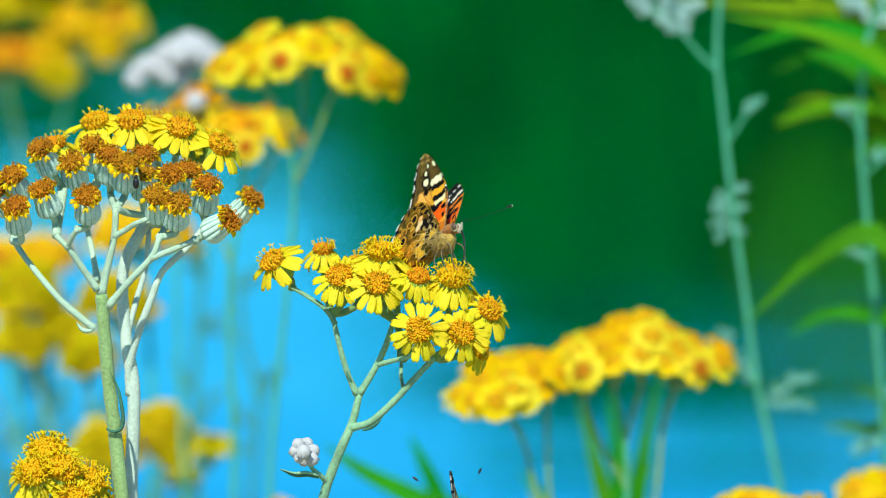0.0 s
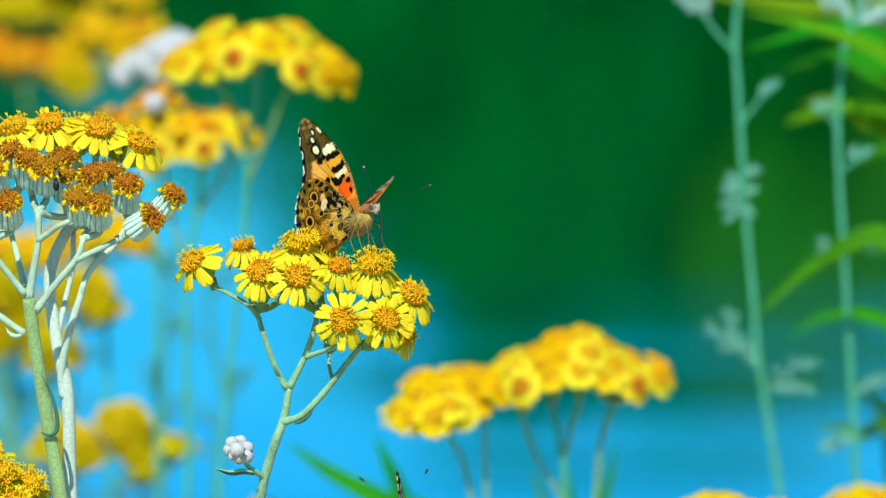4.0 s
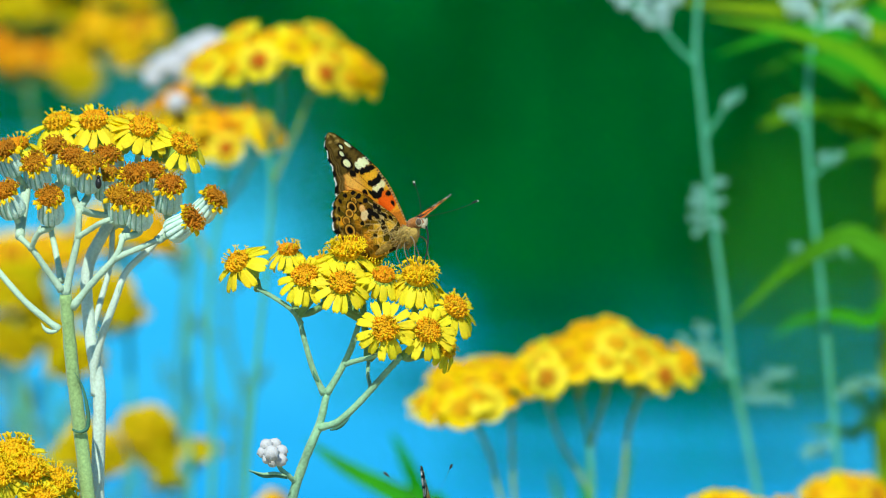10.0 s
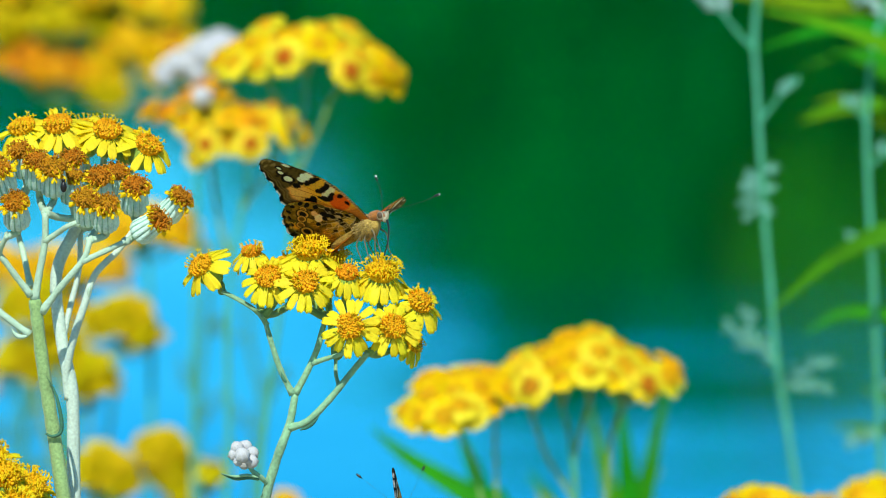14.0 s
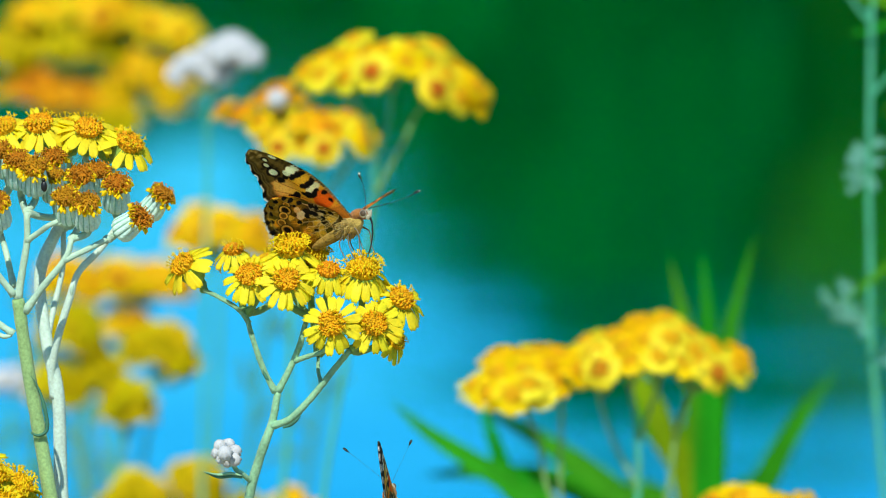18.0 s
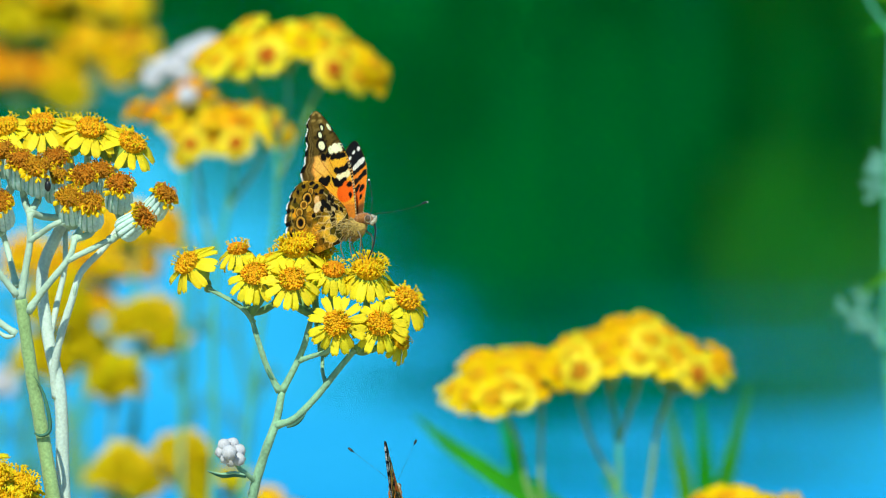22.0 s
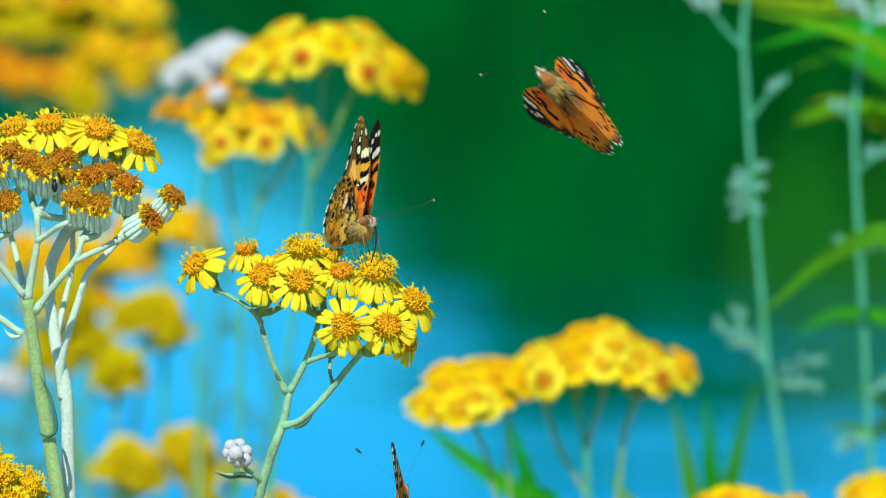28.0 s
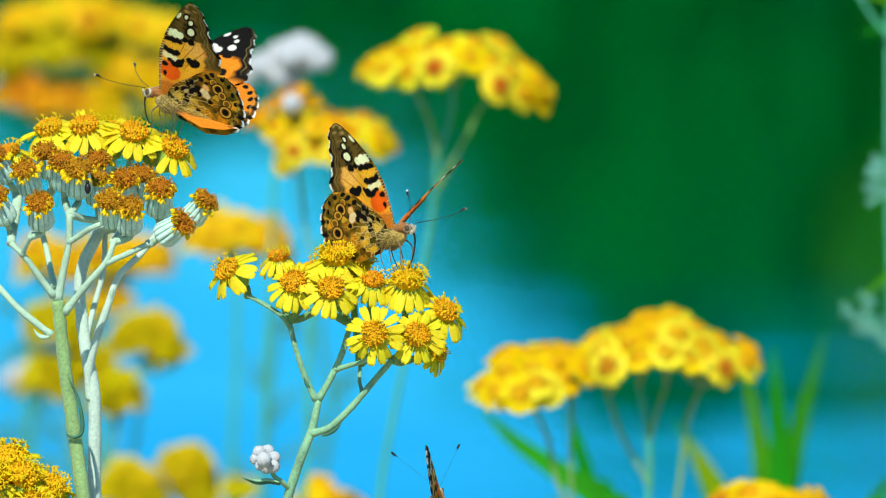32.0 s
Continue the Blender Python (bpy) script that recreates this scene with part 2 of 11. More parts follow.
def water_material():
    mat = bpy.data.materials.new("pond_water")
    mat.use_nodes = True
    nt = mat.node_tree
    b = nt.nodes["Principled BSDF"]
    b.inputs["Base Color"].default_value = (0.003, 0.05, 0.035, 1)
    b.inputs["Roughness"].default_value = 0.04
    b.inputs["IOR"].default_value = 1.7
    b.inputs["Specular IOR Level"].default_value = 0.8
    geo = nt.nodes.new("ShaderNodeTexCoord")
    heights = []
    for scale, stretch in ((0.8, 0.16), (2.4, 0.3)):
        mp = nt.nodes.new("ShaderNodeMapping")
        mp.inputs["Scale"].default_value = (stretch, 1, 1)
        n = nt.nodes.new("ShaderNodeTexNoise")
        n.inputs["Scale"].default_value, n.inputs["Detail"].default_value = scale, 2
        nt.links.new(geo.outputs["Object"], mp.inputs["Vector"])
        nt.links.new(mp.outputs[0], n.inputs["Vector"])
        heights.append(n)
    for k, (n, d) in enumerate(zip(heights, (0.0075, 0.0036))):
        bm = nt.nodes.new("ShaderNodeBump")
        bm.inputs["Strength"].default_value, bm.inputs["Distance"].default_value = 1.0, d
        nt.links.new(n.outputs[0], bm.inputs["Height"])
        if k:
            nt.links.new(last.outputs[0], bm.inputs["Normal"])
        last = bm
    nt.links.new(last.outputs[0], b.inputs["Normal"])
    shine = nt.nodes.new("ShaderNodeBsdfGlossy")
    shine.inputs["Color"].default_value = (0.20, 0.80, 1.0, 1)
    shine.inputs["Roughness"].default_value = 0.05
    nt.links.new(last.outputs[0], shine.inputs["Normal"])
    mix = nt.nodes.new("ShaderNodeMixShader")
    mix.inputs[0].default_value = 0.92
    nt.links.new(b.outputs[0], mix.inputs[1])
    nt.links.new(shine.outputs[0], mix.inputs[2])
    nt.links.new(mix.outputs[0], nt.nodes["Material Output"].inputs["Surface"])
    return mat


M_WATER = water_material()


# ---- mesh helpers ----
def mesh_of(name, verts, faces, mats, smooth=True, slots=None):
    me = bpy.data.meshes.new(name)
    me.from_pydata([tuple(v) for v in verts], [], faces)
    for m in mats:
        me.materials.append(m)
    me.polygons.foreach_set("use_smooth", [smooth] * len(me.polygons))
    if slots is not None:
        me.polygons.foreach_set("material_index", slots)
    me.update()
    return me


def part(name, me, parent, m=None, label=""):
    """One mesh under a thing or under a part."""
    ob = new(name, me)
    ob.parent = parent
    if m is not None:
        ob.matrix_basis = m
    if label:
        tagged(ob, label)
    return ob


def thing(name, place, label, category, group=""):
    ob = new(name)
    ob.empty_display_size = 0.02
    ob.matrix_basis = pose(*place)
    return tagged(ob, label, category, group)


def curve_points(points, steps=6):
    """A smooth line through the points."""
    p = [Vector(q) for q in points]
    if len(p) < 3:
        return [p[0].lerp(p[-1], i / steps) for i in range(steps + 1)]
    p = [p[0] * 2 - p[1]] + p + [p[-1] * 2 - p[-2]]
    out = []
    for i in range(1, len(p) - 2):
        a, b, c, d = p[i - 1:i + 3]
        for k in range(steps):
            t = k / steps
            out.append(0.5 * (2 * b + (c - a) * t + (2 * a - 5 * b + 4 * c - d) * t * t + (3 * b - a - 3 * c + d) * t ** 3))
    return out + [p[-2]]


def tube_data(line, radii, sides=8):
    verts, faces = [], []
    side = Vector((0, -1, 0.12)).normalized()
    for i, p in enumerate(line):
        d = (line[min(i + 1, len(line) - 1)] - line[max(i - 1, 0)]).normalized()
        a = d.cross(side).normalized()
        b = a.cross(d).normalized()
        for k in range(sides):
            w = 2 * math.pi * k / sides
            verts.append(p + (a * math.cos(w) + b * math.sin(w)) * radii[i])
    n = len(line)
    for i in range(n - 1):
        for k in range(sides):
            k2 = (k + 1) % sides
            faces.append((i * sides + k, i * sides + k2, (i + 1) * sides + k2, (i + 1) * sides + k))
    faces.append(tuple(range(sides))[::-1])
    faces.append(tuple((n - 1) * sides + k for k in range(sides)))
    return verts, faces


def stalk(name, points, r0, r1, mat, parent, sides=8, label="", rib=0.05, rng=random):
    """A tapering stalk in millimetres, slightly uneven, swollen at its foot."""
    line = curve_points([Vector(p) * 0.001 for p in points], 5)
    n = len(line)
    radii = [0.001 * (r0 + (r1 - r0) * i / (n - 1)) * (1 + rng.uniform(-rib, rib)) * (1 + 0.25 * max(0, 1 - i / 2.0)) for i in range(n)]
    v, f = tube_data(line, radii, sides)
    return part(name, mesh_of(name, v, f, [mat]), parent, None, label)


def revolve(profile, sides, ridge=0.0, ridges=0):
    """Turns (radius, height) pairs round the z axis; ridge: the depth of lengthwise ribs, as a share."""
    verts, faces = [], []
    for r, z in profile:
        for k in range(sides):
            w = 2 * math.pi * k / sides
            rr = r * (1 + ridge * math.cos(ridges * w))
            verts.append((rr * math.cos(w), rr * math.sin(w), z))
    n = len(profile)
    for i in range(n - 1):
        for k in range(sides):
            k2 = (k + 1) % sides
            faces.append((i * sides + k, i * sides + k2, (i + 1) * sides + k2, (i + 1) * sides + k))
    faces.append(tuple(range(sides))[::-1])
    faces.append(tuple((n - 1) * sides + k for k in range(sides)))
    return verts, faces


def ball(c, r, seg=10, rings=7, squash=(1, 1, 1)):
    c = Vector(c)
    verts, faces = [], []
    for i in range(rings + 1):
        a = math.pi * (0.03 + 0.94 * i / rings)
        for k in range(seg):
            w = 2 * math.pi * k / seg
            verts.append(c + Vector((math.sin(a) * math.cos(w) * squash[0], math.sin(a) * math.sin(w) * squash[1], math.cos(a) * squash[2])) * r)
    for i in range(rings):
        for k in range(seg):
            k2 = (k + 1) % seg
            faces.append((i * seg + k, (i + 1) * seg + k, (i + 1) * seg + k2, i * seg + k2))
    faces.append(tuple(range(seg)))
    faces.append(tuple(rings * seg + k for k in range(seg))[::-1])
    return verts, faces


def join(*pieces):
    verts, faces = [], []
    for v, f in pieces:
        n = len(verts)
        verts += list(v)
        faces += [tuple(i + n for i in q) for q in f]
    return verts, faces


def aim(place, normal, spin=0.0, size=1.0):
    """A pose whose z axis points along normal, turned by spin about it."""
    q = Vector(normal).to_track_quat("Z", "Y")
    return Matrix.Translation(place) @ q.to_matrix().to_4x4() @ Matrix.Rotation(spin, 4, "Z") @ Matrix.Scale(size, 4)


# ---- flower heads: built once, shared by every plant ----
MM = 0.001


def disc_data(seed, radius, dome, florets, height, wild, tip):
    """The domed eye of a head: a low dome set with small tubular florets in spirals, the outer ones open and forked."""
    rng = random.Random(seed)
    pieces = [revolve([(radius * 0.96, -0.8 * MM), (radius, 0), (radius * 0.9, dome * 0.45), (radius * 0.6, dome * 0.82), (radius * 0.25, dome), (0.0001, dome * 1.02)], 14)]
    tips = []
    for i in range(florets):
        s = math.sqrt((i + 0.5) / florets)
        w = i * 2.39996 + rng.uniform(-0.15, 0.15)
        r = radius * s * 0.98
        z = dome * math.sqrt(max(0.0, 1 - (s * 0.93) ** 2))
        n = Vector((math.cos(w) * s * 0.85, math.sin(w) * s * 0.85, 1.0 - 0.35 * s)).normalized()
        n = (n + Vector((rng.uniform(-wild, wild), rng.uniform(-wild, wild), 0))).normalized()
        h = height * rng.uniform(0.6, 1.15) * (0.75 + 0.6 * s)
        p = Vector((r * math.cos(w), r * math.sin(w), z - 0.2 * MM))
        line = [p, p + n * h * 0.6, p + n * h]
        pieces.append(tube_data(line, [0.26 * MM, 0.24 * MM, 0.36 * MM], 5))
        if s > 0.45 and rng.random() < tip:
            for sg in (-1, 1):
                e = n.cross(Vector((math.cos(w + 1), math.sin(w + 1), 0))).normalized() * sg * 0.45 * MM
                q = p + n * h
                tips.append(tube_data([q - n * 0.2 * MM, q + n * (0.5 if wild > 0.25 else 0.9) * MM, q + n * (0.7 if wild > 0.25 else 1.25) * MM + e], [0.13 * MM, 0.12 * MM, 0.15 * MM], 4))
    return join(*pieces), (join(*tips) if tips else None)


def petal_data(length, width, droop, curl, seed):
    """A strap petal along +x with two lengthwise folds, a notched tip and a thickness."""
    rng = random.Random(seed)
    nx, ny = 7, 5
    top, faces = [], []
    for i in range(nx + 1):
        s = i / nx
        w = width * (0.42 + 1.05 * s - 0.75 * s * s * s) * (0.62 if i == nx else 1)
        for j in range(ny):
            t = (j / (ny - 1)) * 2 - 1
            x = length * s - (0.06 * length * (1 - abs(t)) if i == nx else 0)
            z = -droop * length * s * s + 0.10 * width * math.cos(t * 2 * math.pi) * (1 - s * 0.4) + curl * width * t * t
            top.append(Vector((x, t * w * 0.5 + 0.03 * width * math.sin(4 * s + seed), z + rng.uniform(-0.02, 0.02) * width)))
    n = len(top)
    verts = top + [v - Vector((0, 0, 0.10 * MM)) for v in top]
    for i in range(nx):
        for j in range(ny - 1):
            a = i * ny + j
            faces.append((a, a + ny, a + ny + 1, a + 1))
            faces.append((n + a, n + a + 1, n + a + ny + 1, n + a + ny))
    for i in range(nx):
        a, b = i * ny, i * ny + ny - 1
        faces.append((a, n + a, n + a + ny, a + ny))
        faces.append((b, b + ny, n + b + ny, n + b))
    for j in range(ny - 1):
        a = nx * ny + j
        faces.append((a, n + a, n + a + 1, a + 1))
    return verts, faces


PETALS = [mesh_of("petal", *petal_data(l * MM, w * MM, d, c, k), [M_PETAL]) for k, (l, w, d, c) in enumerate(((4.9, 2.15, 0.22, 0.05), (4.6, 2.05, 0.36, -0.06), (5.1, 2.1, 0.12, 0.08), (4.8, 2.2, 0.42, 0.0)))]
WITHERED = [mesh_of("withered_petal", *petal_data(l * MM, w * MM, d, c, 20 + k), [M_PETAL_DRY]) for k, (l, w, d, c) in enumerate(((1.5, 1.9, 0.3, 0.6), (1.8, 1.7, 0.2, -0.5), (1.3, 2.1, 0.5, 0.7)))]


def disc_mesh(seed, r, dome, n, h, wild, tip, main, tips):
    body, ends = disc_data(seed, r * MM, dome * MM, n, h * MM, wild, tip)
    return mesh_of("disc", *body, [main]), (mesh_of("stamen_fringe", *ends, [tips]) if ends else None)


DISCS = {
    "yellow": [disc_mesh(s, 2.65, 1.35, 130, 0.5, 0.14, 0.2, M_DISC, M_STAMEN) for s in (1, 2)],
    "full": [disc_mesh(s, 2.6, 1.6, 120, 1.0, 0.22, 0.6, M_DISC_FULL, M_STAMEN) for s in (3, 4)],
    "orange": [disc_mesh(s, 2.5, 1.5, 120, 0.55, 0.14, 0.15, M_DISC_ORANGE, M_STAMEN) for s in (5, 6)],
    "brown": [disc_mesh(s, 2.5, 1.7, 100, 0.75, 0.28, 0.4, M_DISC_BROWN, M_STAMEN_BROWN) for s in (7, 8, 9)],
}
def cup_mesh(profile, leaflets, depth, dark, pale):
    """A cup of upright leaflets that lap at their edges: each has a pale felted back and a green seam beside it. The
    foot is all seam green: its shading put into the colour.
    """
    steps = 6
    verts, faces, slots = [], [], []
    n = leaflets * steps
    for k, (r, z) in enumerate(profile):
        for i in range(n):
            w = 2 * math.pi * i / n
            f = (i % steps) / steps
            lift = (math.sin(math.pi * f) ** 0.6 - 0.5) * depth * min(1.0, k / 2)
            verts.append(Vector((r * (1 + lift) * math.cos(w), r * (1 + lift) * math.sin(w), z)) * MM)
    for k in range(len(profile) - 1):
        for i in range(n):
            a, b = k * n + i, k * n + (i + 1) % n
            faces.append((a, b, b + n, a + n))
            # the lowest rows stay green to shade the cup's underside by colour
            slots.append(1 if i % steps != 5 and k > 1 else 0)
    return mesh_of("cup", verts, faces, [dark, pale], slots=slots)


CUPS = {
    "brown": cup_mesh([(0.8, -7.0), (1.8, -6.9), (2.85, -6.1), (3.1, -5.0), (2.95, -3.4), (2.7, -1.9), (2.6, -0.6), (2.4, -0.1)], 13, 0.13, M_CUP, M_CUP_RIB),
    "fresh": cup_mesh([(0.8, -6.2), (1.6, -5.9), (2.4, -4.8), (2.7, -3.0), (2.75, -0.9), (2.5, -0.5)], 11, 0.08, M_CUP_GREEN, M_CUP_GREEN),
}


def flower_head(plant, place, normal, kind, size, rng):
    """One head: cup, eye, stamens and every petal."""
    me, ends = rng.choice(DISCS[kind])
    head = part("flower_head", me, plant, aim(Vector(place) * MM, normal, rng.uniform(0, 6.28), size * (0.93 if kind == "brown" else 1.0)), {
        "yellow": "open yellow head with an amber eye", "full": "open yellow head bristling with stamens",
        "orange": "head with an orange eye", "brown": "withered head with a brown eye"}[kind])
    part("cup", CUPS["brown" if kind == "brown" else "fresh"], head)
    if ends:
        part("stamen_fringe", ends, head)
    count = 15
    lean = {"yellow": 8, "full": 24, "orange": 30, "brown": -18}[kind]
    for k in range(count):
        if kind == "brown" and rng.random() < 0.12:
            continue
        if kind != "brown" and rng.random() < 0.05:
            continue
        w = 360 * k / count + rng.uniform(-7, 7)
        dip = lean + rng.uniform(-9, 12)
        m = pose(0, 0, -0.35 * MM, 0, 0, w) @ pose((2.1 if kind != "brown" else 2.2) * MM, 0, (rng.uniform(-0.3, 0.1) if kind != "brown" else rng.uniform(0.1, 0.7)) * MM, rng.uniform(-14, 14), dip, 0)
        part("petal", rng.choice(PETALS if kind != "brown" else WITHERED), head, m)
    return head


def stemmed_heads(plant, heads, joints, mat, rng, r=0.75):
    for (place, normal, kind, size), joint in zip(heads, joints):
        flower_head(plant, place, normal, kind, size, rng)
        n = Vector(normal).normalized()
        neck = Vector(place) - n * (6.9 if kind == "brown" else 6.0) * size
        low = Vector(joint)
        bend = neck - n * min(4.0, 0.4 * (neck - low).length)
        stalk("stalk", [low, low.lerp(bend, 0.5) - Vector((0, 0, 0.05 * (bend - low).length)), bend, neck], r * 1.05, r * 0.92, mat, plant, rng=rng)


def dome_ring(kind, seed):
    """Petals of one far head in one mesh."""
    pieces = []
    rng = random.Random(seed)
    for k in range(12):
        v, f = petal_data(4.1 * MM, 2.8 * MM, rng.uniform(0.0, 0.28), 0, seed + k)
        m = pose(0, 0, -0.3 * MM, 0, 0, 30 * k + rng.uniform(-6, 6)) @ pose(2.0 * MM, 0, 0.3 * MM, rng.uniform(-12, 12), rng.uniform(-6, 22), 0)
        pieces.append(([m @ q for q in v], f))
    return join(*pieces)


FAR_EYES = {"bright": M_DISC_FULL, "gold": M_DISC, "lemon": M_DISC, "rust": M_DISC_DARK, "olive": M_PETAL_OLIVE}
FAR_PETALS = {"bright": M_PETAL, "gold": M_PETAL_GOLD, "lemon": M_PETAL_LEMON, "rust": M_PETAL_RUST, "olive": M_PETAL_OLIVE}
FAR = {}
for kind in FAR_EYES:
    FAR[kind] = []
    for s in (31, 47, 59, 73):
        eye = disc_data(s, 2.3 * MM, 0.9 * MM, 36, 0.7 * MM, 0.15, 0.0)[0]
        FAR[kind].append((mesh_of("flower_head", *eye, [M_DISC_RUST if s == 31 and kind in ("gold", "lemon") else FAR_EYES[kind]]), mesh_of("petal_ring", *dome_ring(kind, s), [M_PETAL_GOLD if kind == "bright" and s in (47, 59) else FAR_PETALS[kind] if kind != "rust" or s != 73 else M_PETAL_LEMON])))
BUD_MESH = mesh_of("bud", *join(ball((0, 0, 0), 1.75 * MM, 12, 8, (1, 1, 1.1)), *[tube_data([Vector((1.1 * MM * math.cos(w), 1.1 * MM * math.sin(w), -1.3 * MM)), Vector((1.8 * MM * math.cos(w), 1.8 * MM * math.sin(w), 0)), Vector((0.9 * MM * math.cos(w), 0.9 * MM * math.sin(w), 1.7 * MM))], [0.2 * MM, 0.3 * MM, 0.15 * MM], 4) for w in [i * 0.785 for i in range(8)]]), [M_BUD])


def far_dome(plant, centre, wide, high, seed, kind, count, foot):
    """A flat-topped spray of heads: they sit on a dome, look outward, and hang on thin stalks from the fork at its foot."""
    rng = random.Random(seed)
    c = Vector(centre)
    count = count if kind == "bud" or plant.location.y > 0.5 else max(1, round(count * 0.7))
    for i in range(count):
        s = math.sqrt((i + 0.4) / count)
        w = i * 2.39996 + seed
        d = Vector((math.cos(w) * s, math.sin(w) * s * 0.55, math.sqrt(max(0.0, 1 - s * s)) * 0.95 + rng.uniform(-0.22, 0.16)))
        p = c + Vector((d.x * wide * 0.93, d.y * wide, (d.z - 0.28) * high))
        front = max(0.0, -math.sin(w)) * s
        n = (Vector((d.x * 0.8, d.y * 0.8 - 0.32 - 0.9 * front, 0.55 + 0.5 * d.z - 0.5 * front)) + Vector((rng.uniform(-0.3, 0.3), rng.uniform(-0.3, 0.2), 0))).normalized()
        if kind == "bud":
            part("bud", BUD_MESH, plant, aim(p * MM, n, rng.uniform(0, 6), rng.uniform(1.1, 1.7)))
            continue
        me, petals = rng.choice(FAR[kind])
        head = part("flower_head", me, plant, aim(p * MM, n, rng.uniform(0, 6), rng.uniform(1.02, 1.2)))
        part("petal_ring", petals, head)
        part("cup", CUPS["fresh"], head)
        if i % 2 == 0:
            low = Vector(foot)
            neck = p - n * 6
            stalk("stalk", [low, low.lerp(neck, 0.5) - Vector((0, 0, 4)), neck], 0.5, 0.4, M_STEM_GREEN, plant, 5, rng=rng)


def spray_plant(name, base, stems, domes, label):
    """A far flowering plant: a stem with branches and one or more domes of heads."""
    rng = random.Random(name + label)
    plant = thing(name, (base[0], base[1], GROUND_Z), label, "flower", "flowering plants on the bank")
    for nm, r0, r1, pts in stems:
        stalk(nm, pts, r0, r1, M_STEM_GREEN if nm == "branch" else M_STEM_TEAL, plant, 7, rng=rng)
    ends = [Vector(s[3][-1]) for s in stems]
    for centre, wide, high, seed, kind, count in domes:
        foot = min(ends, key=lambda e: (e - Vector(centre)).length)
        far_dome(plant, centre, wide, high, seed, kind, count, foot)
    return plant


# ---- ground and water ----
GROUND_Z = 0.55


def bank_height(x, y):
    """The flat top of the near bank, its slope into the pond, the pond bed, and the far bank."""
    wob = 0.05 * math.sin(x * 0.9) + 0.03 * math.sin(x * 2.3 + 1)
    near = GROUND_Z
    if y > 1.25:
        near = GROUND_Z - (y - 1.25) * 0.75
    far = -0.6 if y < 38 else min(0.35, -0.6 + (y - 38) * 0.5)
    h = max(near, -0.6) if y < 20 else far
    return h + (wob * 0.4 if h > -0.5 and h != GROUND_Z else 0)


def ground_mesh():
    xs = [-4000, -1200, -400, -150, -60, -25, -10, -5, -2.5, -1.2, -0.6, -0.3, 0, 0.3, 0.6, 1.2, 2.5, 5, 10, 25, 60, 150, 400, 1200, 4000]
    ys = [-4000, -800, -150, -40, -12, -5, -2.5, -1, -0.4, 0, 0.2, 0.4, 0.7, 1.0, 1.25, 1.4, 1.6, 1.8, 2.2, 2.8, 6, 15, 25, 36, 38, 39, 39.8, 41, 45, 60, 120, 300, 900, 4000]
    verts = [(x, y, bank_height(x, y)) for y in ys for x in xs]
    n = len(xs)
    faces = [(j * n + i, j * n + i + 1, (j + 1) * n + i + 1, (j + 1) * n + i) for j in range(len(ys) - 1) for i in range(n - 1)]
    return mesh_of("ground", verts, faces, [M_SOIL])


ground = tagged(new("ground", ground_mesh()), "brown earth of the pond's bank and bed", "ground", kind="structure")
water = new("water", mesh_of("water", [(-300, 1.6, 0), (300, 1.6, 0), (300, 39.6, 0), (-300, 39.6, 0)], [(0, 1, 2, 3)], [M_WATER]))
tagged(water, "calm blue pond water reflecting sky and trees", "water", kind="structure")


# ---- trees on the far bank ----
def leaf_clump_mesh(seed, radius, leaves):
    rng = random.Random(seed)
    verts, faces = [], []
    for _ in range(leaves):
        d = Vector((rng.gauss(0, 1), rng.gauss(0, 1), rng.gauss(0, 1))).normalized() * radius * rng.random() ** 0.45
        a = Vector((rng.gauss(0, 1), rng.gauss(0, 1), rng.gauss(0, 1))).normalized()
        b = a.cross(Vector((rng.gauss(0, 1), rng.gauss(0, 1), rng.gauss(0, 1)))).normalized()
        l, w = rng.uniform(0.12, 0.2), rng.uniform(0.05, 0.08)
        k = len(verts)
        verts += [d - a * l, d + b * w - a * l * 0.1, d + a * l, d - b * w - a * l * 0.1]
        faces.append((k, k + 1, k + 2, k + 3))
    return verts, faces


def bank_tree(name, x, y, height, spread, seed, label, leaf):
    """A tapered trunk with limbs and a crown of many loose leaf clumps."""
    rng = random.Random(seed)
    tree = thing(name, (x, y, 0.2), label, "tree", "trees on the far bank")
    line = [Vector((0, 0, 0)), Vector((rng.uniform(-0.2, 0.2), 0, height * 0.35)), Vector((rng.uniform(-0.3, 0.3), 0.1, height * 0.8))]
    part("trunk", mesh_of("trunk", *tube_data(curve_points(line, 5), [height * 0.032 * (1 - 0.075 * i) for i in range(11)], 9), [M_BARK]), tree)
    pieces = []
    for i in range(int(16 * spread)):
        z = height * rng.uniform(0.12, 0.98)
        w = rng.uniform(0, 6.28)
        r = spread * math.sqrt(max(0.05, 1 - ((z / height - 0.45) / 0.62) ** 2)) * rng.uniform(0.35, 1.0)
        p = Vector((math.cos(w) * r, math.sin(w) * r, z))
        if i % 3 == 0:
            foot = Vector((0, 0, z * 0.55))
            part("limb", mesh_of("limb", *tube_data(curve_points([foot, foot.lerp(p, 0.5) + Vector((0, 0, 0.15)), p], 4), [height * 0.012 * (1 - 0.1 * k) for k in range(9)], 6), [M_BARK]), tree)
        v, f = leaf_clump_mesh(seed * 100 + i, rng.uniform(0.55, 1.0), 190)
        pieces.append(([q + p for q in v], f))
    part("crown", mesh_of("crown", *join(*pieces), [leaf], smooth=False), tree)
    return tree


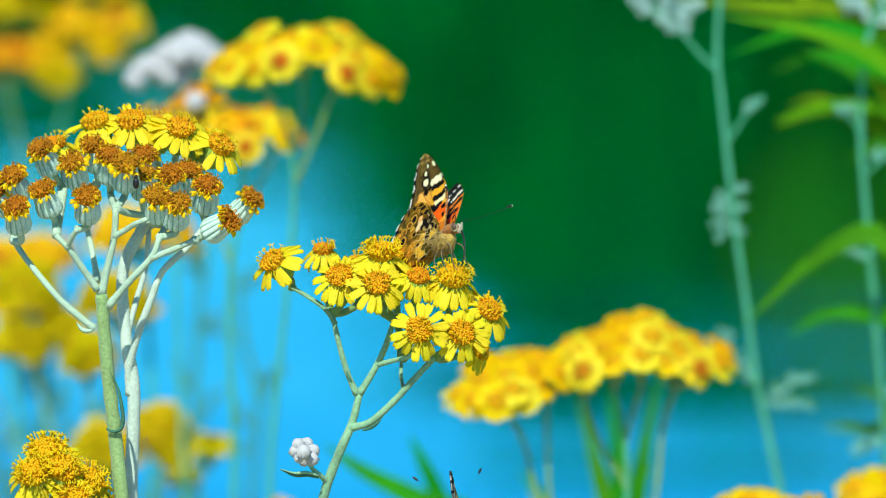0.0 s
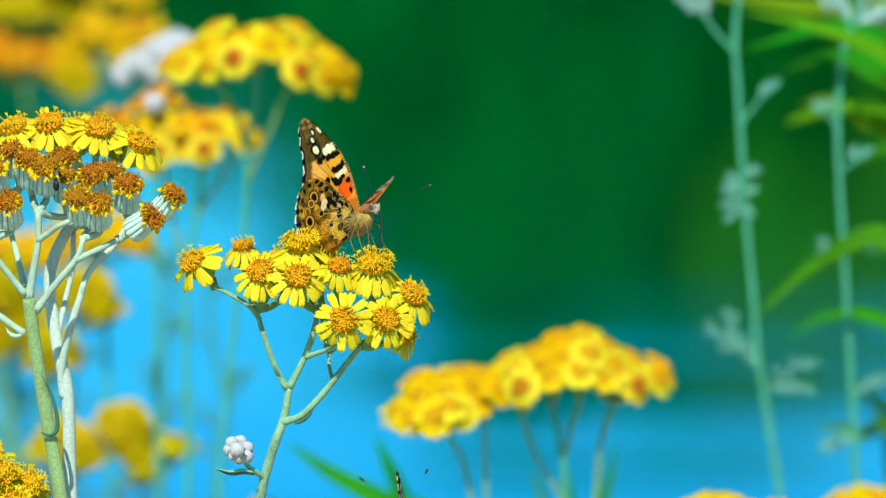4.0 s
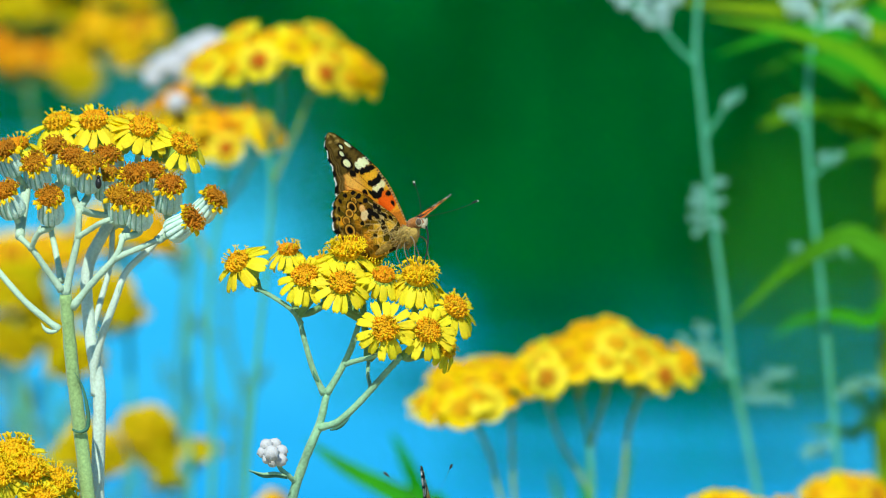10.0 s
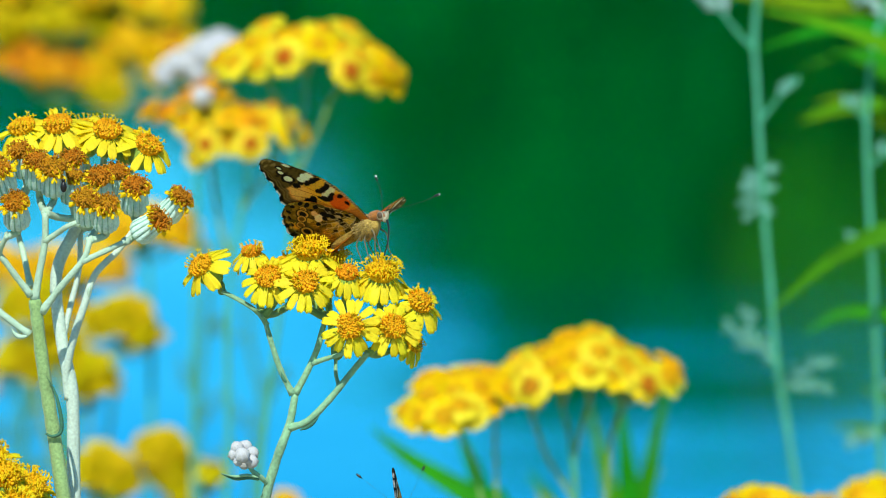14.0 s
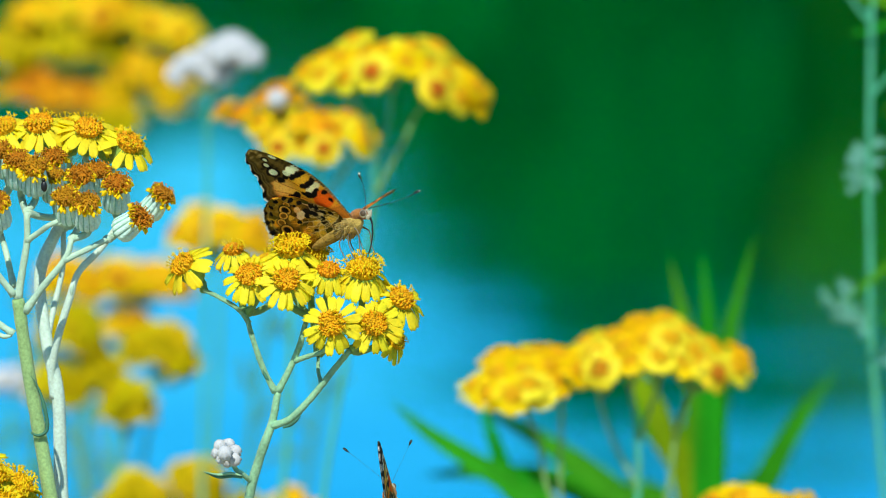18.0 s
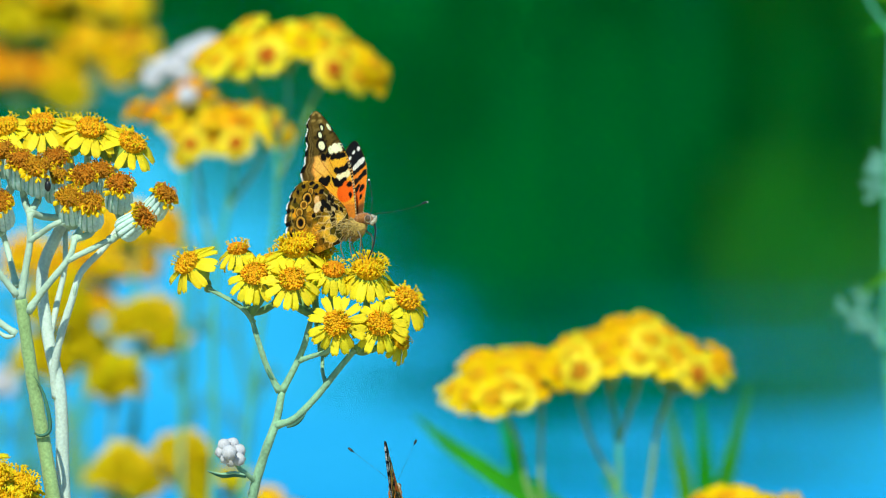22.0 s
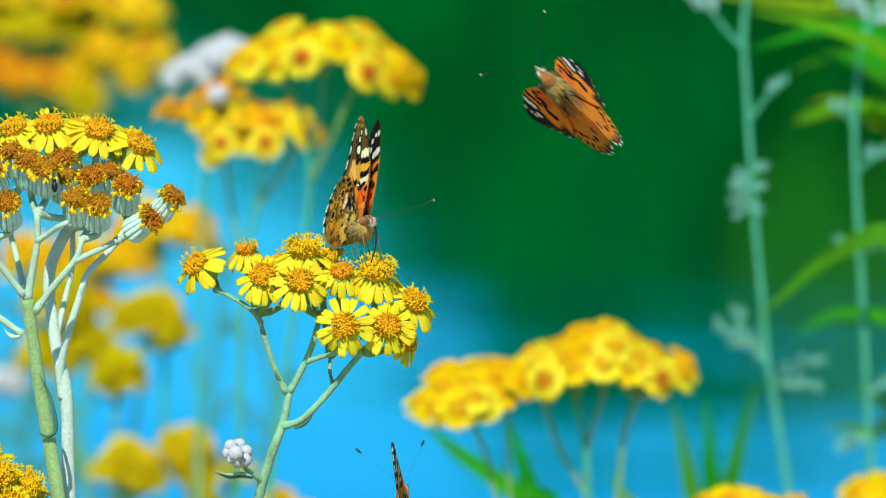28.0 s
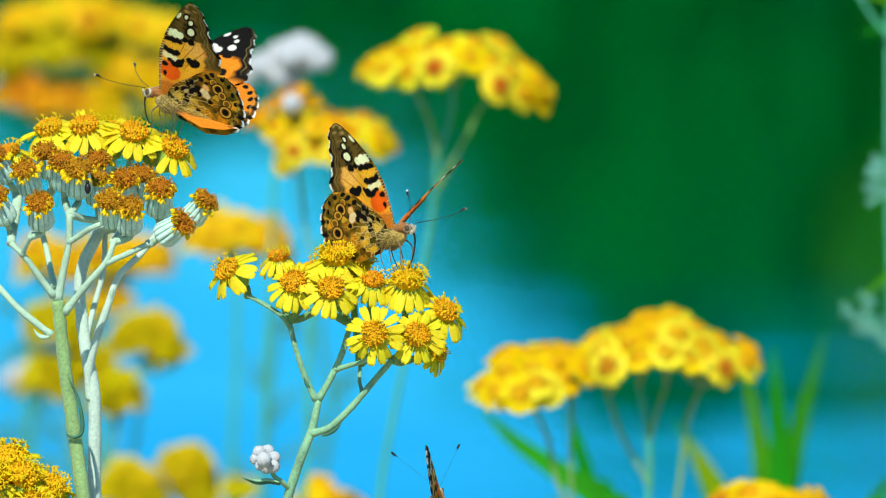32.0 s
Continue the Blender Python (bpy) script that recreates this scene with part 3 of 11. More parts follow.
TREES = ((1.15, 41.0, 4.4, 1.45, 1), (2.6, 41.6, 4.9, 1.8, 2), (4.9, 41.2, 4.6, 1.7, 3), (7.2, 41.8, 5.4, 2.0, 4), (10.2, 41.4, 5.0, 1.9, 5), (13.5, 42.0, 6.0, 2.2, 6),
         (2.1, 43.2, 5.0, 1.7, 10), (3.8, 43.0, 5.2, 1.9, 11), (6.0, 43.4, 5.4, 2.0, 12), (0.05, 41.8, 3.9, 1.4, 13), (-1.5, 41.9, 3.0, 1.3, 16), (-2.6, 42.0, 2.8, 1.6, 14), (-4.6, 42.3, 2.9, 1.5, 15),
         (-6.8, 42.5, 3.0, 1.5, 7), (-9.5, 42.0, 4.5, 1.7, 8), (-12.5, 42.2, 6.0, 2.0, 9))
for x, y, h, s, seed in TREES:
    h = min(h + 0.35, 4.95) if 0.5 < x < 1.8 else min(h, 4.6) if x > 0.5 else h
    olive = 2.4 < x < 9
    bank_tree("bank_tree", x, y, h, s, seed, "olive-green leafy tree on the far bank" if olive else "dark green leafy tree on the far bank", M_TREE_OLIVE if olive else M_TREE_LEAF)

# ---- the flowering plant with the resting insect ----
FOCAL_HEADS = [
    ((-8.3, 2, 447.4), (-0.55, -0.5, 0.65), "yellow", 1),
    ((2.6, 12, 448.7), (-0.05, -0.25, 0.95), "orange", 0.85),
    ((6.7, -4, 445.1), (-0.15, -0.72, 0.65), "yellow", 1),
    ((14.9, -8, 444), (0.05, -0.75, 0.62), "yellow", 1),
    ((15.7, 4, 448.9), (0, -0.3, 0.95), "full", 1.1),
    ((20.2, 12, 445.9), (0.1, -0.2, 0.95), "full", 1),
    ((23.9, 0, 444.6), (0.12, -0.45, 0.88), "orange", 0.9),
    ((31.6, 0, 444.1), (0.12, -0.45, 0.88), "full", 1.1),
    ((39.7, 0, 437.5), (0.5, -0.5, 0.65), "yellow", 1.05),
    ((24.4, -12, 434.4), (0, -0.92, 0.32), "yellow", 1),
    ((33.7, -9, 433.5), (0.2, -0.85, 0.4), "yellow", 0.98),
    ((38, 2, 428.2), (0.55, -0.35, 0.2), "yellow", 0.8),
    ((10.5, 14, 445.6), (0, -0.3, 0.95), "yellow", 0.95),
]
FOCAL_JOINTS = [(-4, 3, 441.4), (5, 3, 435.6), (5, 3, 435.6), (18.8, 2, 434.7), (18.8, 2, 434.7), (20.5, 6, 425.3), (20.5, 6, 425.3), (20.5, 6, 425.3), (27.9, -3, 427.2), (23.9, -8, 428.8), (27.9, -3, 427.2), (27.9, -3, 427.2), (5, 3, 435.6)]
FOCAL_STEMS = [
    ("main_stem", 1.32, 0.80, [(-0.2, 0, 340.9), (0.5, 0, 379.2), (3.5, 0, 394.5), (6.6, 0, 404), (9.7, 0, 411.6), (11.3, 0, 418.3)]),
    ("branch", 0.76, 0.58, [(11.3, 0, 418.3), (14.1, 0, 423), (16.6, 0, 428.1), (17.8, 0, 431.9), (18.8, 2, 434.7)]),
    ("branch", 0.68, 0.55, [(10.7, 0, 418.1), (8.3, 0, 423.6), (6.3, 0, 430.6), (5, 3, 435.6)]),
    ("branch", 0.55, 0.48, [(5.7, 2, 433.5), (3.6, 2, 436.6), (0.1, 2, 439.2), (-4, 3, 441.4)]),
    ("branch", 0.82, 0.66, [(9.7, 0, 410.7), (13.8, -2, 412.3), (18.9, -3, 417.1), (23.9, -3, 422.8), (27.9, -3, 427.2)]),
] + [
    ("branch", 0.58, 0.46, [(15.3, 0, 424.9), (18.9, -3, 426.3), (21.6, -6, 427.4), (23.9, -8, 428.8)]),
    ("branch", 0.46, 0.38, [(21.1, -2, 419.9), (20.4, 2, 422.1), (20.5, 6, 425.3)]),
    ("branch", 0.62, 0.50, [(4.4, 0, 398.3), (2.8, -2, 400.2), (1.3, -3, 401.6), (0.4, -3, 403.2)]),
]
FOCAL_BUDS = [((-2, -3, 407.1), 1.44), ((-0.3, -1, 407), 1.44), ((1.2, -3, 405.8), 1.44), ((-0.8, -8, 406.2), 1.68), ((-2.7, -3, 405.6), 1.36), ((1.1, -5, 404.2), 1.44), ((-0.7, -1, 403.3), 1.36), ((-1.9, -5, 404.4), 1.04)]
FOCAL_BRACTS = [[(2.6, -4, 400), (0.1, -4, 400.7), (-2.7, -4, 400.5), (-5.9, -4, 401.6)], [(12.1, -4, 410.7), (13.9, -4, 411.3), (15.4, -4, 412.4), (16.5, -4, 413.7)], [(9.6, -4, 421.4), (8.9, -4, 422.4), (8.4, -4, 424)]]


def bract(points, wide, mat, parent, name="bract"):
    """A narrow folded leaflet along a line, in millimetres."""
    line = curve_points([Vector(p) * MM for p in points], 4)
    n = len(line)
    radii = [max(0.12, wide * math.sin(math.pi * (0.15 + 0.85 * i / (n - 1)))) * MM * 0.5 for i in range(n)]
    v, f = tube_data(line, radii, 6)
    return part(name, mesh_of(name, v, f, [mat]), parent)


def focal_plant():
    rng = random.Random(11)
    fb = (-0.0356, 0.0)
    plant = thing("ragwort_plant", (fb[0], fb[1], GROUND_Z), "silver-stemmed ragwort with open yellow flower heads", "flower", "flowering plants on the bank")
    for nm, r0, r1, pts in FOCAL_STEMS:
        stalk(nm, pts, r0, r1, M_STEM_PALE, plant, 10, rng=rng)
    stemmed_heads(plant, FOCAL_HEADS, FOCAL_JOINTS, M_STEM_GREEN, rng, 0.8)
    for place, r in FOCAL_BUDS:
        part("bud", BUD_MESH, plant, aim(Vector(place) * MM, (rng.uniform(-0.5, 0.5), -0.6, 0.7), rng.uniform(0, 6), r / 1.75), "closed white felted bud")
    for line, wide in zip(FOCAL_BRACTS, (1.2, 0.8, 0.8)):
        bract(line, wide, M_BRACT, plant)
    bract([(2.4, -4.5, 400.5), (0.0, -4.6, 401.2), (-2.8, -4.6, 401.0), (-6.0, -4.4, 401.9)], 0.7, M_STEM_PALE, plant)
    return plant


# ---- the taller plant with withered heads ----
LEFT_BROWN = [
    ((-20.7, 6, 470.8), (-0.35, -0.5, 0.8), "brown", 1),
    ((-13.3, -4, 469), (-0.15, -0.6, 0.8), "brown", 0.95),
    ((-9.4, 4, 472), (-0.1, -0.5, 0.85), "brown", 0.95),
    ((-5.3, -2, 470.2), (0, -0.55, 0.85), "brown", 1),
    ((-1.5, -6, 469.2), (0.05, -0.6, 0.8), "brown", 1.05),
    ((2.1, 6, 469.8), (0.1, -0.5, 0.85), "brown", 0.95),
    ((-9.6, -12, 462.4), (0, -0.6, 0.8), "brown", 1),
    ((-19.7, -6, 463.1), (-0.3, -0.45, 0.85), "brown", 1),
    ((5.6, -10, 462.6), (-0.05, -0.6, 0.8), "brown", 1),
    ((10.1, -12, 461.3), (0.05, -0.62, 0.78), "brown", 1),
]
LEFT_BROWN_JOINTS = [(-16.7, -5, 453.2), (-12, 10, 459), (-12, 10, 459), (-3.7, -4, 459.4), (-3.7, -4, 459.4), (2.8, 14, 453.5), (-11.8, -10, 455.3), (-16.7, -5, 453.2), (3.4, -8, 457.6), (6.2, -8, 453.6)]
LEFT_MORE = [
    ((7.9, 2, 465.9), (0.05, -0.6, 0.8), "brown", 1.05),
    ((11.5, 8, 466.3), (0.15, -0.5, 0.85), "brown", 0.95),
    ((16.1, 0, 463.9), (0.1, -0.6, 0.8), "brown", 1.05),
    ((21, -8, 457.4), (0.72, -0.42, 0.5), "brown", 1),
    ((25.7, 2, 461), (0.55, -0.4, 0.7), "brown", 0.95),
    ((2, 0, 466.2), (0, -0.4, 0.92), "brown", 0.9),
    ((-26.4, -2, 465.7), (-0.2, -0.6, 0.8), "brown", 1),
    ((-25.5, -8, 459.4), (-0.1, -0.6, 0.8), "brown", 1),
    ((-30.3, 0, 462.1), (-0.4, -0.5, 0.7), "brown", 1),
    ((-17.9, 10, 471.9), (-0.2, -0.3, 0.95), "orange", 0.9),
]
LEFT_MORE_JOINTS = [(6.2, -8, 453.6), (2.8, 14, 453.5), (16.1, 4, 455.3), (13.9, -8, 453.1), (16.1, 4, 455.3), (-3.7, -4, 459.4), (-26.6, 2, 451.1), (-26.6, 2, 451.1), (-26.6, 2, 451.1), (-16.7, -5, 453.2)]
LEFT_YELLOW = [
    ((-9.5, 16, 476.4), (-0.25, -0.42, 0.88), "yellow", 1.05),
    ((-1.4, 14, 477.0), (-0.1, -0.50, 0.86), "yellow", 1.1),
    ((9.6, 12, 475.7), (0.15, -0.52, 0.84), "yellow", 1.1),
    ((18.5, 12, 472), (0.45, -0.5, 0.72), "yellow", 1.05),
    ((4.1, 22, 475.2), (0, -0.3, 0.95), "yellow", 1.1),
    ((14.0, 20, 473.0), (0.2, -0.3, 0.9), "yellow", 1.0),
]
LEFT_YELLOW_JOINTS = [(-12, 10, 459), (4.8, 14, 461.1), (4.8, 14, 461.1), (16.1, 4, 455.3), (4.8, 14, 461.1), (16.1, 4, 455.3)]
LEFT_STEMS = [
    ("main_stem", 1.75, 1.35, [(1.8, -4, 339.2), (-0.5, -4, 379.9), (-2.1, -4, 397.7), (-3.8, -4, 412.2), (-5.2, -4, 423.6), (-6.3, -4, 435.5), (-6.7, -4, 440.3)]),
    ("main_stem", 1.60, 1.25, [(3, 8, 336.7), (0.4, 8, 377.9), (-0.3, 8, 395.8), (0.1, 8, 416.2), (-1.8, 8, 428.9), (-2.7, 10, 443.8), (1.7, 12, 453.7), (4.8, 14, 461.1)]),
    ("branch", 0.88, 0.70, [(-6.7, -4, 440.3), (-5.3, -4, 446.9), (-4, -4, 453.1), (-3.7, -4, 459.4)]),
    ("branch", 0.77, 0.63, [(-7.5, -4, 441.2), (-10.6, -5, 445.7), (-13.6, -6, 450.2), (-16.7, -5, 453.2)]),
    ("branch", 0.63, 0.56, [(-14.1, -6, 450.6), (-13.2, -8, 453), (-11.8, -10, 455.3)]),
] + [
    ("branch", 0.84, 0.63, [(-5.3, -4, 437.4), (-0.6, -6, 443.3), (4.5, -8, 449.2), (6.2, -8, 453.6)]),
    ("branch", 0.70, 0.59, [(4.2, -8, 448.9), (9.5, -8, 451.1), (13.9, -8, 453.1)]),
    ("branch", 0.94, 0.66, [(-0.7, 8, 416.2), (-1, 7, 422), (0.9, 5, 429.9), (3.9, 4, 438.3), (6.4, 4, 444.6), (11.5, 4, 449.6), (16.1, 4, 455.3)]),
    ("branch", 0.80, 0.63, [(-8.1, -4, 432.5), (-11.9, -4, 435.5), (-16.3, -3, 439.2), (-22.7, 0, 446.1), (-26.6, 2, 451.1)]),
    ("branch", 0.70, 0.56, [(-1.8, 8, 428.9), (0.4, 10, 437.5), (2.3, 12, 444.8), (2.8, 14, 453.5)]),
    ("branch", 0.70, 0.56, [(-7.8, 0, 442.6), (-9.6, 6, 449.4), (-10.9, 8, 454.2), (-12, 10, 459)]),
] + [
    ("branch", 0.66, 0.56, [(-4, -4, 453.1), (-0.9, -6, 455.2), (1.2, -8, 456.7), (3.4, -8, 457.6)]),
]
LEFT_BRACTS = [[(-5.2, -6, 410.6), (-3.6, -6.4, 410.0), (-1.9, -6, 410.8), (-1.6, -6, 413.5), (-2.3, -6, 417.9), (-3.3, -6, 421.0), (-4.6, -6, 423.3)], [(-8.5, -6, 432.4), (-10, -6, 432.3), (-11.2, -6, 433), (-12, -6, 434.3)], [(5.3, -6, 440.8), (5.5, -6, 442.3), (6, -6, 443.6)]]


def withered_plant():
    rng = random.Random(12)
    fb = (-0.0752, 0.0)
    plant = thing("ragwort_plant", (fb[0], fb[1], GROUND_Z), "silver ragwort with withered brown heads and a few yellow ones", "flower", "flowering plants on the bank")
    for k, (nm, r0, r1, pts) in enumerate(LEFT_STEMS):
        stalk(nm, pts, r0, r1, M_STEM_WHITE if k in (1, 7, 9) else M_STEM_OLIVE if k == 0 else M_STEM, plant, 10, rng=rng)
    stemmed_heads(plant, LEFT_BROWN, LEFT_BROWN_JOINTS, M_STEM, rng, 0.8)
    stemmed_heads(plant, LEFT_MORE, LEFT_MORE_JOINTS, M_STEM, rng, 0.8)
    stemmed_heads(plant, LEFT_YELLOW, LEFT_YELLOW_JOINTS, M_STEM, rng, 0.8)
    for line, wide in zip(LEFT_BRACTS, (0.9, 1.1, 0.8)):
        bract(line, wide, M_BRACT if wide == 0.9 else M_STEM, plant)
    return plant


FRONT_HEADS = [
    ((-2.8, 0, 404.5), (-0.1, -0.45, 0.88), "full", 1.25),
    ((6.5, -4, 398.6), (0.25, -0.4, 0.88), "full", 1.25),
    ((1.4, -8, 402), (0.1, -0.5, 0.85), "full", 1.15),
    ((-5.3, -10, 401.2), (-0.1, -0.6, 0.7), "full", 1.1),
    ((4.1, -12, 395.9), (0.1, -0.7, 0.6), "full", 1.1),
    ((10.8, 0, 392), (0.5, -0.3, 0.8), "full", 1.1),
]
FRONT_JOINTS = [(-0.2, 0, 374.9), (-0.2, 0, 374.9), (-0.2, 0, 374.9), (-0.2, 0, 374.9), (-0.2, 0, 374.9), (-0.2, 0, 374.9)]
FRONT_STEMS = [
    ("main_stem", 1.30, 0.94, [(-0.2, 0, 339.2), (-0.1, 0, 360.9), (-0.2, 0, 374.9)]),
]


def front_plant():
    rng = random.Random(13)
    fb = (-0.0908, -0.004)
    plant = thing("ragwort_plant", (fb[0], fb[1], GROUND_Z), "low ragwort with crowded deep-yellow flower heads", "flower", "flowering plants on the bank")
    for nm, r0, r1, pts in FRONT_STEMS:
        stalk(nm, pts, r0, r1, M_STEM, plant, 10, rng=rng)
    stemmed_heads(plant, FRONT_HEADS, FRONT_JOINTS, M_STEM, rng, 0.8)
    return plant


centre_plant = focal_plant()
brown_plant = withered_plant()
low_plant = front_plant()

# ---- plants further back ----
RIGHT_LOBE = {
    "top": [(-7.9, 4, 391.1), (-0.8, 6, 393.2), (6.2, 0, 398.2), (12.7, 8, 398.1), (18.5, 2, 395.4), (25.0, 6, 392.3), (33.2, 0, 390.4), (9.9, 10, 394.2), (28.6, 4, 389.6)],
    "side": [(-13.0, -4, 386.7), (-5.8, -8, 390.0), (1.4, -8, 391.6), (7.7, -8, 394.2), (13.8, -10, 395.0), (19.8, -8, 392.2), (3.6, -14, 389.2), (10.9, -14, 390.6), (16.9, -12, 389.3), (22.1, -10, 389.5), (-0.5, -4, 387.8), (31.6, -6, 387.8)],
    "face": [(-4.3, -18, 387.0), (26.1, -18, 387.8)],
}
LEFT_LOBE = {
    "top": [(-31.5, 0, 386.7), (-24.8, 4, 386.4), (-19.6, 8, 387.2), (-11.5, 4, 386.5), (-14.5, 0, 388.0)],
    "side": [(-36.4, -4, 378.5), (-30.6, -8, 383.0), (-24.0, -8, 384.4), (-17.4, -6, 385.3), (-22.5, -14, 381.3), (-15.8, -8, 381.9), (-10.0, -8, 384.8)],
    "low": [(-32.7, -12, 378.1), (-26.5, -16, 378.6), (-19.5, -14, 379.4)],
}


def lobe_heads(plant, rows, middle, feet, seed, upper="bright", size=0.91):
    """Heads of one lobe of a spray, row by row: the upper ones look up, the lower ones outward."""
    rng = random.Random(seed)
    lean = {"top": (0.30, 0.95), "side": (0.62, 0.75), "low": (0.75, 0.35), "face": (0.92, 0.34)}
    for row, places in rows.items():
        for x, y, z in places:
            out, up = lean[row]
            n = Vector(((x - middle) / 26 + rng.uniform(-0.15, 0.15), -out, up)).normalized()
            me, petals = FAR["gold"][0] if row == "face" else rng.choice(FAR[upper if row == "top" or rng.random() < 0.4 else "bright"])
            head = part("flower_head", me, plant, aim(Vector((x, y, z)) * MM, n, rng.uniform(0, 6), size * rng.uniform(0.92, 1.08)), "head with a brown eye" if row == "face" else "")
            part("petal_ring", FAR["bright"][0][1] if row == "face" else petals, head)
            part("cup", CUPS["fresh"], head)
            foot = Vector(min(feet, key=lambda f: abs(f[0] - x)))
            neck = Vector((x, y, z)) - n * 5.2
            stalk("stalk", [foot, foot.lerp(neck, 0.5) - Vector((0, 0, 1.0)), neck], 0.5, 0.42, M_STEM_GREEN, plant, 5, rng=rng)


RIGHT_FEET = [(-22.9, 0, 372.0), (-13.4, 0, 376.3), (-3.7, 0, 376.7), (4.2, 0, 379.4), (11.6, 0, 380.4), (20.5, 0, 380.0)]
right_spray = spray_plant("ragwort_plant", (0.0298, 0.252), [
    ("stem", 0.95, 0.75, [(0.1, 0, 282.6), (2.1, 0, 320.4), (7.5, 0, 346.0), (8.1, 0, 357.6), (6.4, 0, 371.0), (4.2, 0, 379.4)]),
    ("branch", 0.70, 0.55, [(2.1, 0, 320.4), (-8.0, 0, 340.0), (-15.5, 0, 352.0), (-18.8, 0, 364.2), (-22.9, 0, 372.0)]),
    ("branch", 0.65, 0.50, [(1.0, 0, 314.0), (-9.0, 0, 338.0), (-12.2, 0, 352.1), (-13.0, 0, 365.9), (-13.4, 0, 376.3)]),
    ("branch", 0.65, 0.50, [(8.0, 0, 353.0), (6.6, 0, 356.0), (0.3, 0, 366.3), (-3.7, 0, 376.7)]),
    ("branch", 0.65, 0.50, [(7.9, 0, 358.0), (7.6, 0, 365.1), (9.7, 0, 374.1), (11.6, 0, 380.4)]),
    ("branch", 0.80, 0.60, [(4.0, 0, 318.0), (12.5, 0, 335.0), (15.9, 0, 353.0), (17.3, 0, 369.9), (20.5, 0, 380.0)]),
], [], "golden-yellow ragwort in full flower near the water")
lobe_heads(right_spray, RIGHT_LOBE, 10, RIGHT_FEET, 2)
lobe_heads(right_spray, LEFT_LOBE, -24, RIGHT_FEET, 3)
TOP_LOBE = {
    "top": [(-2.2, 0, 471.9), (12.9, 4, 470.9), (20.0, 2, 471.7), (6.0, 6, 469.8), (-10.8, 2, 465.8), (25.6, 4, 466.6), (29.8, 0, 464.5)],
    "side": [(-5.4, -6, 467.5), (0.3, -4, 468.1), (6.7, -8, 466.8), (12.4, -8, 467.8), (18.5, -8, 467.1), (23.4, -8, 465.1), (-14.5, -2, 462.7), (-10.4, -8, 462.4), (31.4, -6, 462.7)],
    "face": [(3.4, -16, 465.0), (21.0, -16, 461.8)],
    "low": [(33.1, -4, 459.2), (27.7, -8, 459.4), (-3.7, -10, 462.5)],
}
RUST_LOBE = {
    "top": [(-10.3, 2, 450.4), (-14.5, 0, 447.6), (-5.9, 4, 448.1), (-20.4, 2, 443.2), (1.1, 4, 444.2), (6.7, 6, 443.2), (11.8, 2, 444.0), (-25.2, 4, 443.2)],
    "side": [(-14.4, -6, 441.4), (-8.3, -4, 443.2), (-2.3, -6, 442.6), (5.0, -8, 440.8), (9.5, -4, 441.8), (14.2, -6, 441.8), (17.0, -2, 438.9), (-11.2, -8, 438.2)],
    "face": [(-8.1, -14, 435.5), (4.3, -14, 436.1)],
    "low": [(-10.4, -8, 432.0), (15.3, -8, 438.6), (-2.3, -6, 436.3)],
}
top_spray = spray_plant("ragwort_plant", (-0.0518, 0.3024), [
    ("stem", 0.83, 0.64, [(-0.3, 0, 272.2), (-0.1, 0, 326.7), (-0.7, 0, 349.9), (1.6, 0, 376.2), (5.3, 0, 411.5), (6.4, 0, 429.9), (6, 0, 439), (8.7, 0, 449.7), (8.8, 0, 458.8)]),
    ("branch", 0.60, 0.45, [(6.7, 0, 430.6), (11, 0, 440.5), (14, 0, 447.4), (16.3, 0, 453.5), (22.4, 0, 460.3)]),
    ("branch", 0.68, 0.52, [(6.3, 0, 439), (3.4, 0, 448.2), (-1.9, 0, 457.3)]),
], [], "tall ragwort with lemon-yellow flower heads")
lobe_heads(top_spray, TOP_LOBE, 8, [(-1.9, 0, 457.3), (8.8, 0, 458.8), (22.4, 0, 460.3)], 4)
rust_spray = spray_plant("ragwort_plant", (-0.0636, 0.3528), [
    ("stem", 0.98, 0.70, [(-0.3, 0, 261.8), (-0.8, 0, 318), (0.1, 0, 349.8), (-1, 0, 378.4), (-0.5, 0, 400.5), (2, 0, 416.3), (3.6, 0, 428.9), (2.8, 0, 438.3)]),
    ("branch", 0.70, 0.56, [(-0.5, 0, 402.1), (-4.3, 0, 413.1), (-6.6, 0, 425.7), (-8.1, 0, 436.7)]),
    ("branch", 0.70, 0.56, [(2, 0, 416.3), (8.2, 0, 425.7), (12.2, 0, 433.6), (13.3, 0, 438.3)]),
], [((-9.2, -8, 447.6), 1.6, 1.3, 31, "bud", 3)], "ragwort with fading orange-brown flower heads")
lobe_heads(rust_spray, RUST_LOBE, 0, [(-8.1, 0, 436.7), (2.8, 0, 438.3), (13.3, 0, 438.3)], 5, "rust", 0.80)
white_spray = spray_plant("ragwort_plant", (-0.0696, 0.4284), [
    ("stem", 0.83, 0.61, [(-0.4, 0, 246.3), (-4.2, 0, 304.8), (-5.6, 0, 354.6), (-5.9, 0, 395.9), (-6.4, 0, 428.8), (-7.2, 0, 448.4)]),
], [((-9.8, 0, 449.4), 8.5, 7.5, 7, "bud", 20), ((-1, 0, 454.6), 9.5, 7.5, 42, "bud", 26)], "ragwort with a cluster of closed white buds")
edge_spray = spray_plant("ragwort_plant", (-0.1484, 0.6048), [
    ("stem", 1.01, 0.72, [(-0.8, 0, 210), (-2, 0, 274.2), (-3.8, 0, 310.7), (-4.8, 0, 325.2)]),
], [((-5.4, 0, 329.9), 7.5, 5.4, 27, "bud", 14)], "low ragwort with a small cluster of white buds")
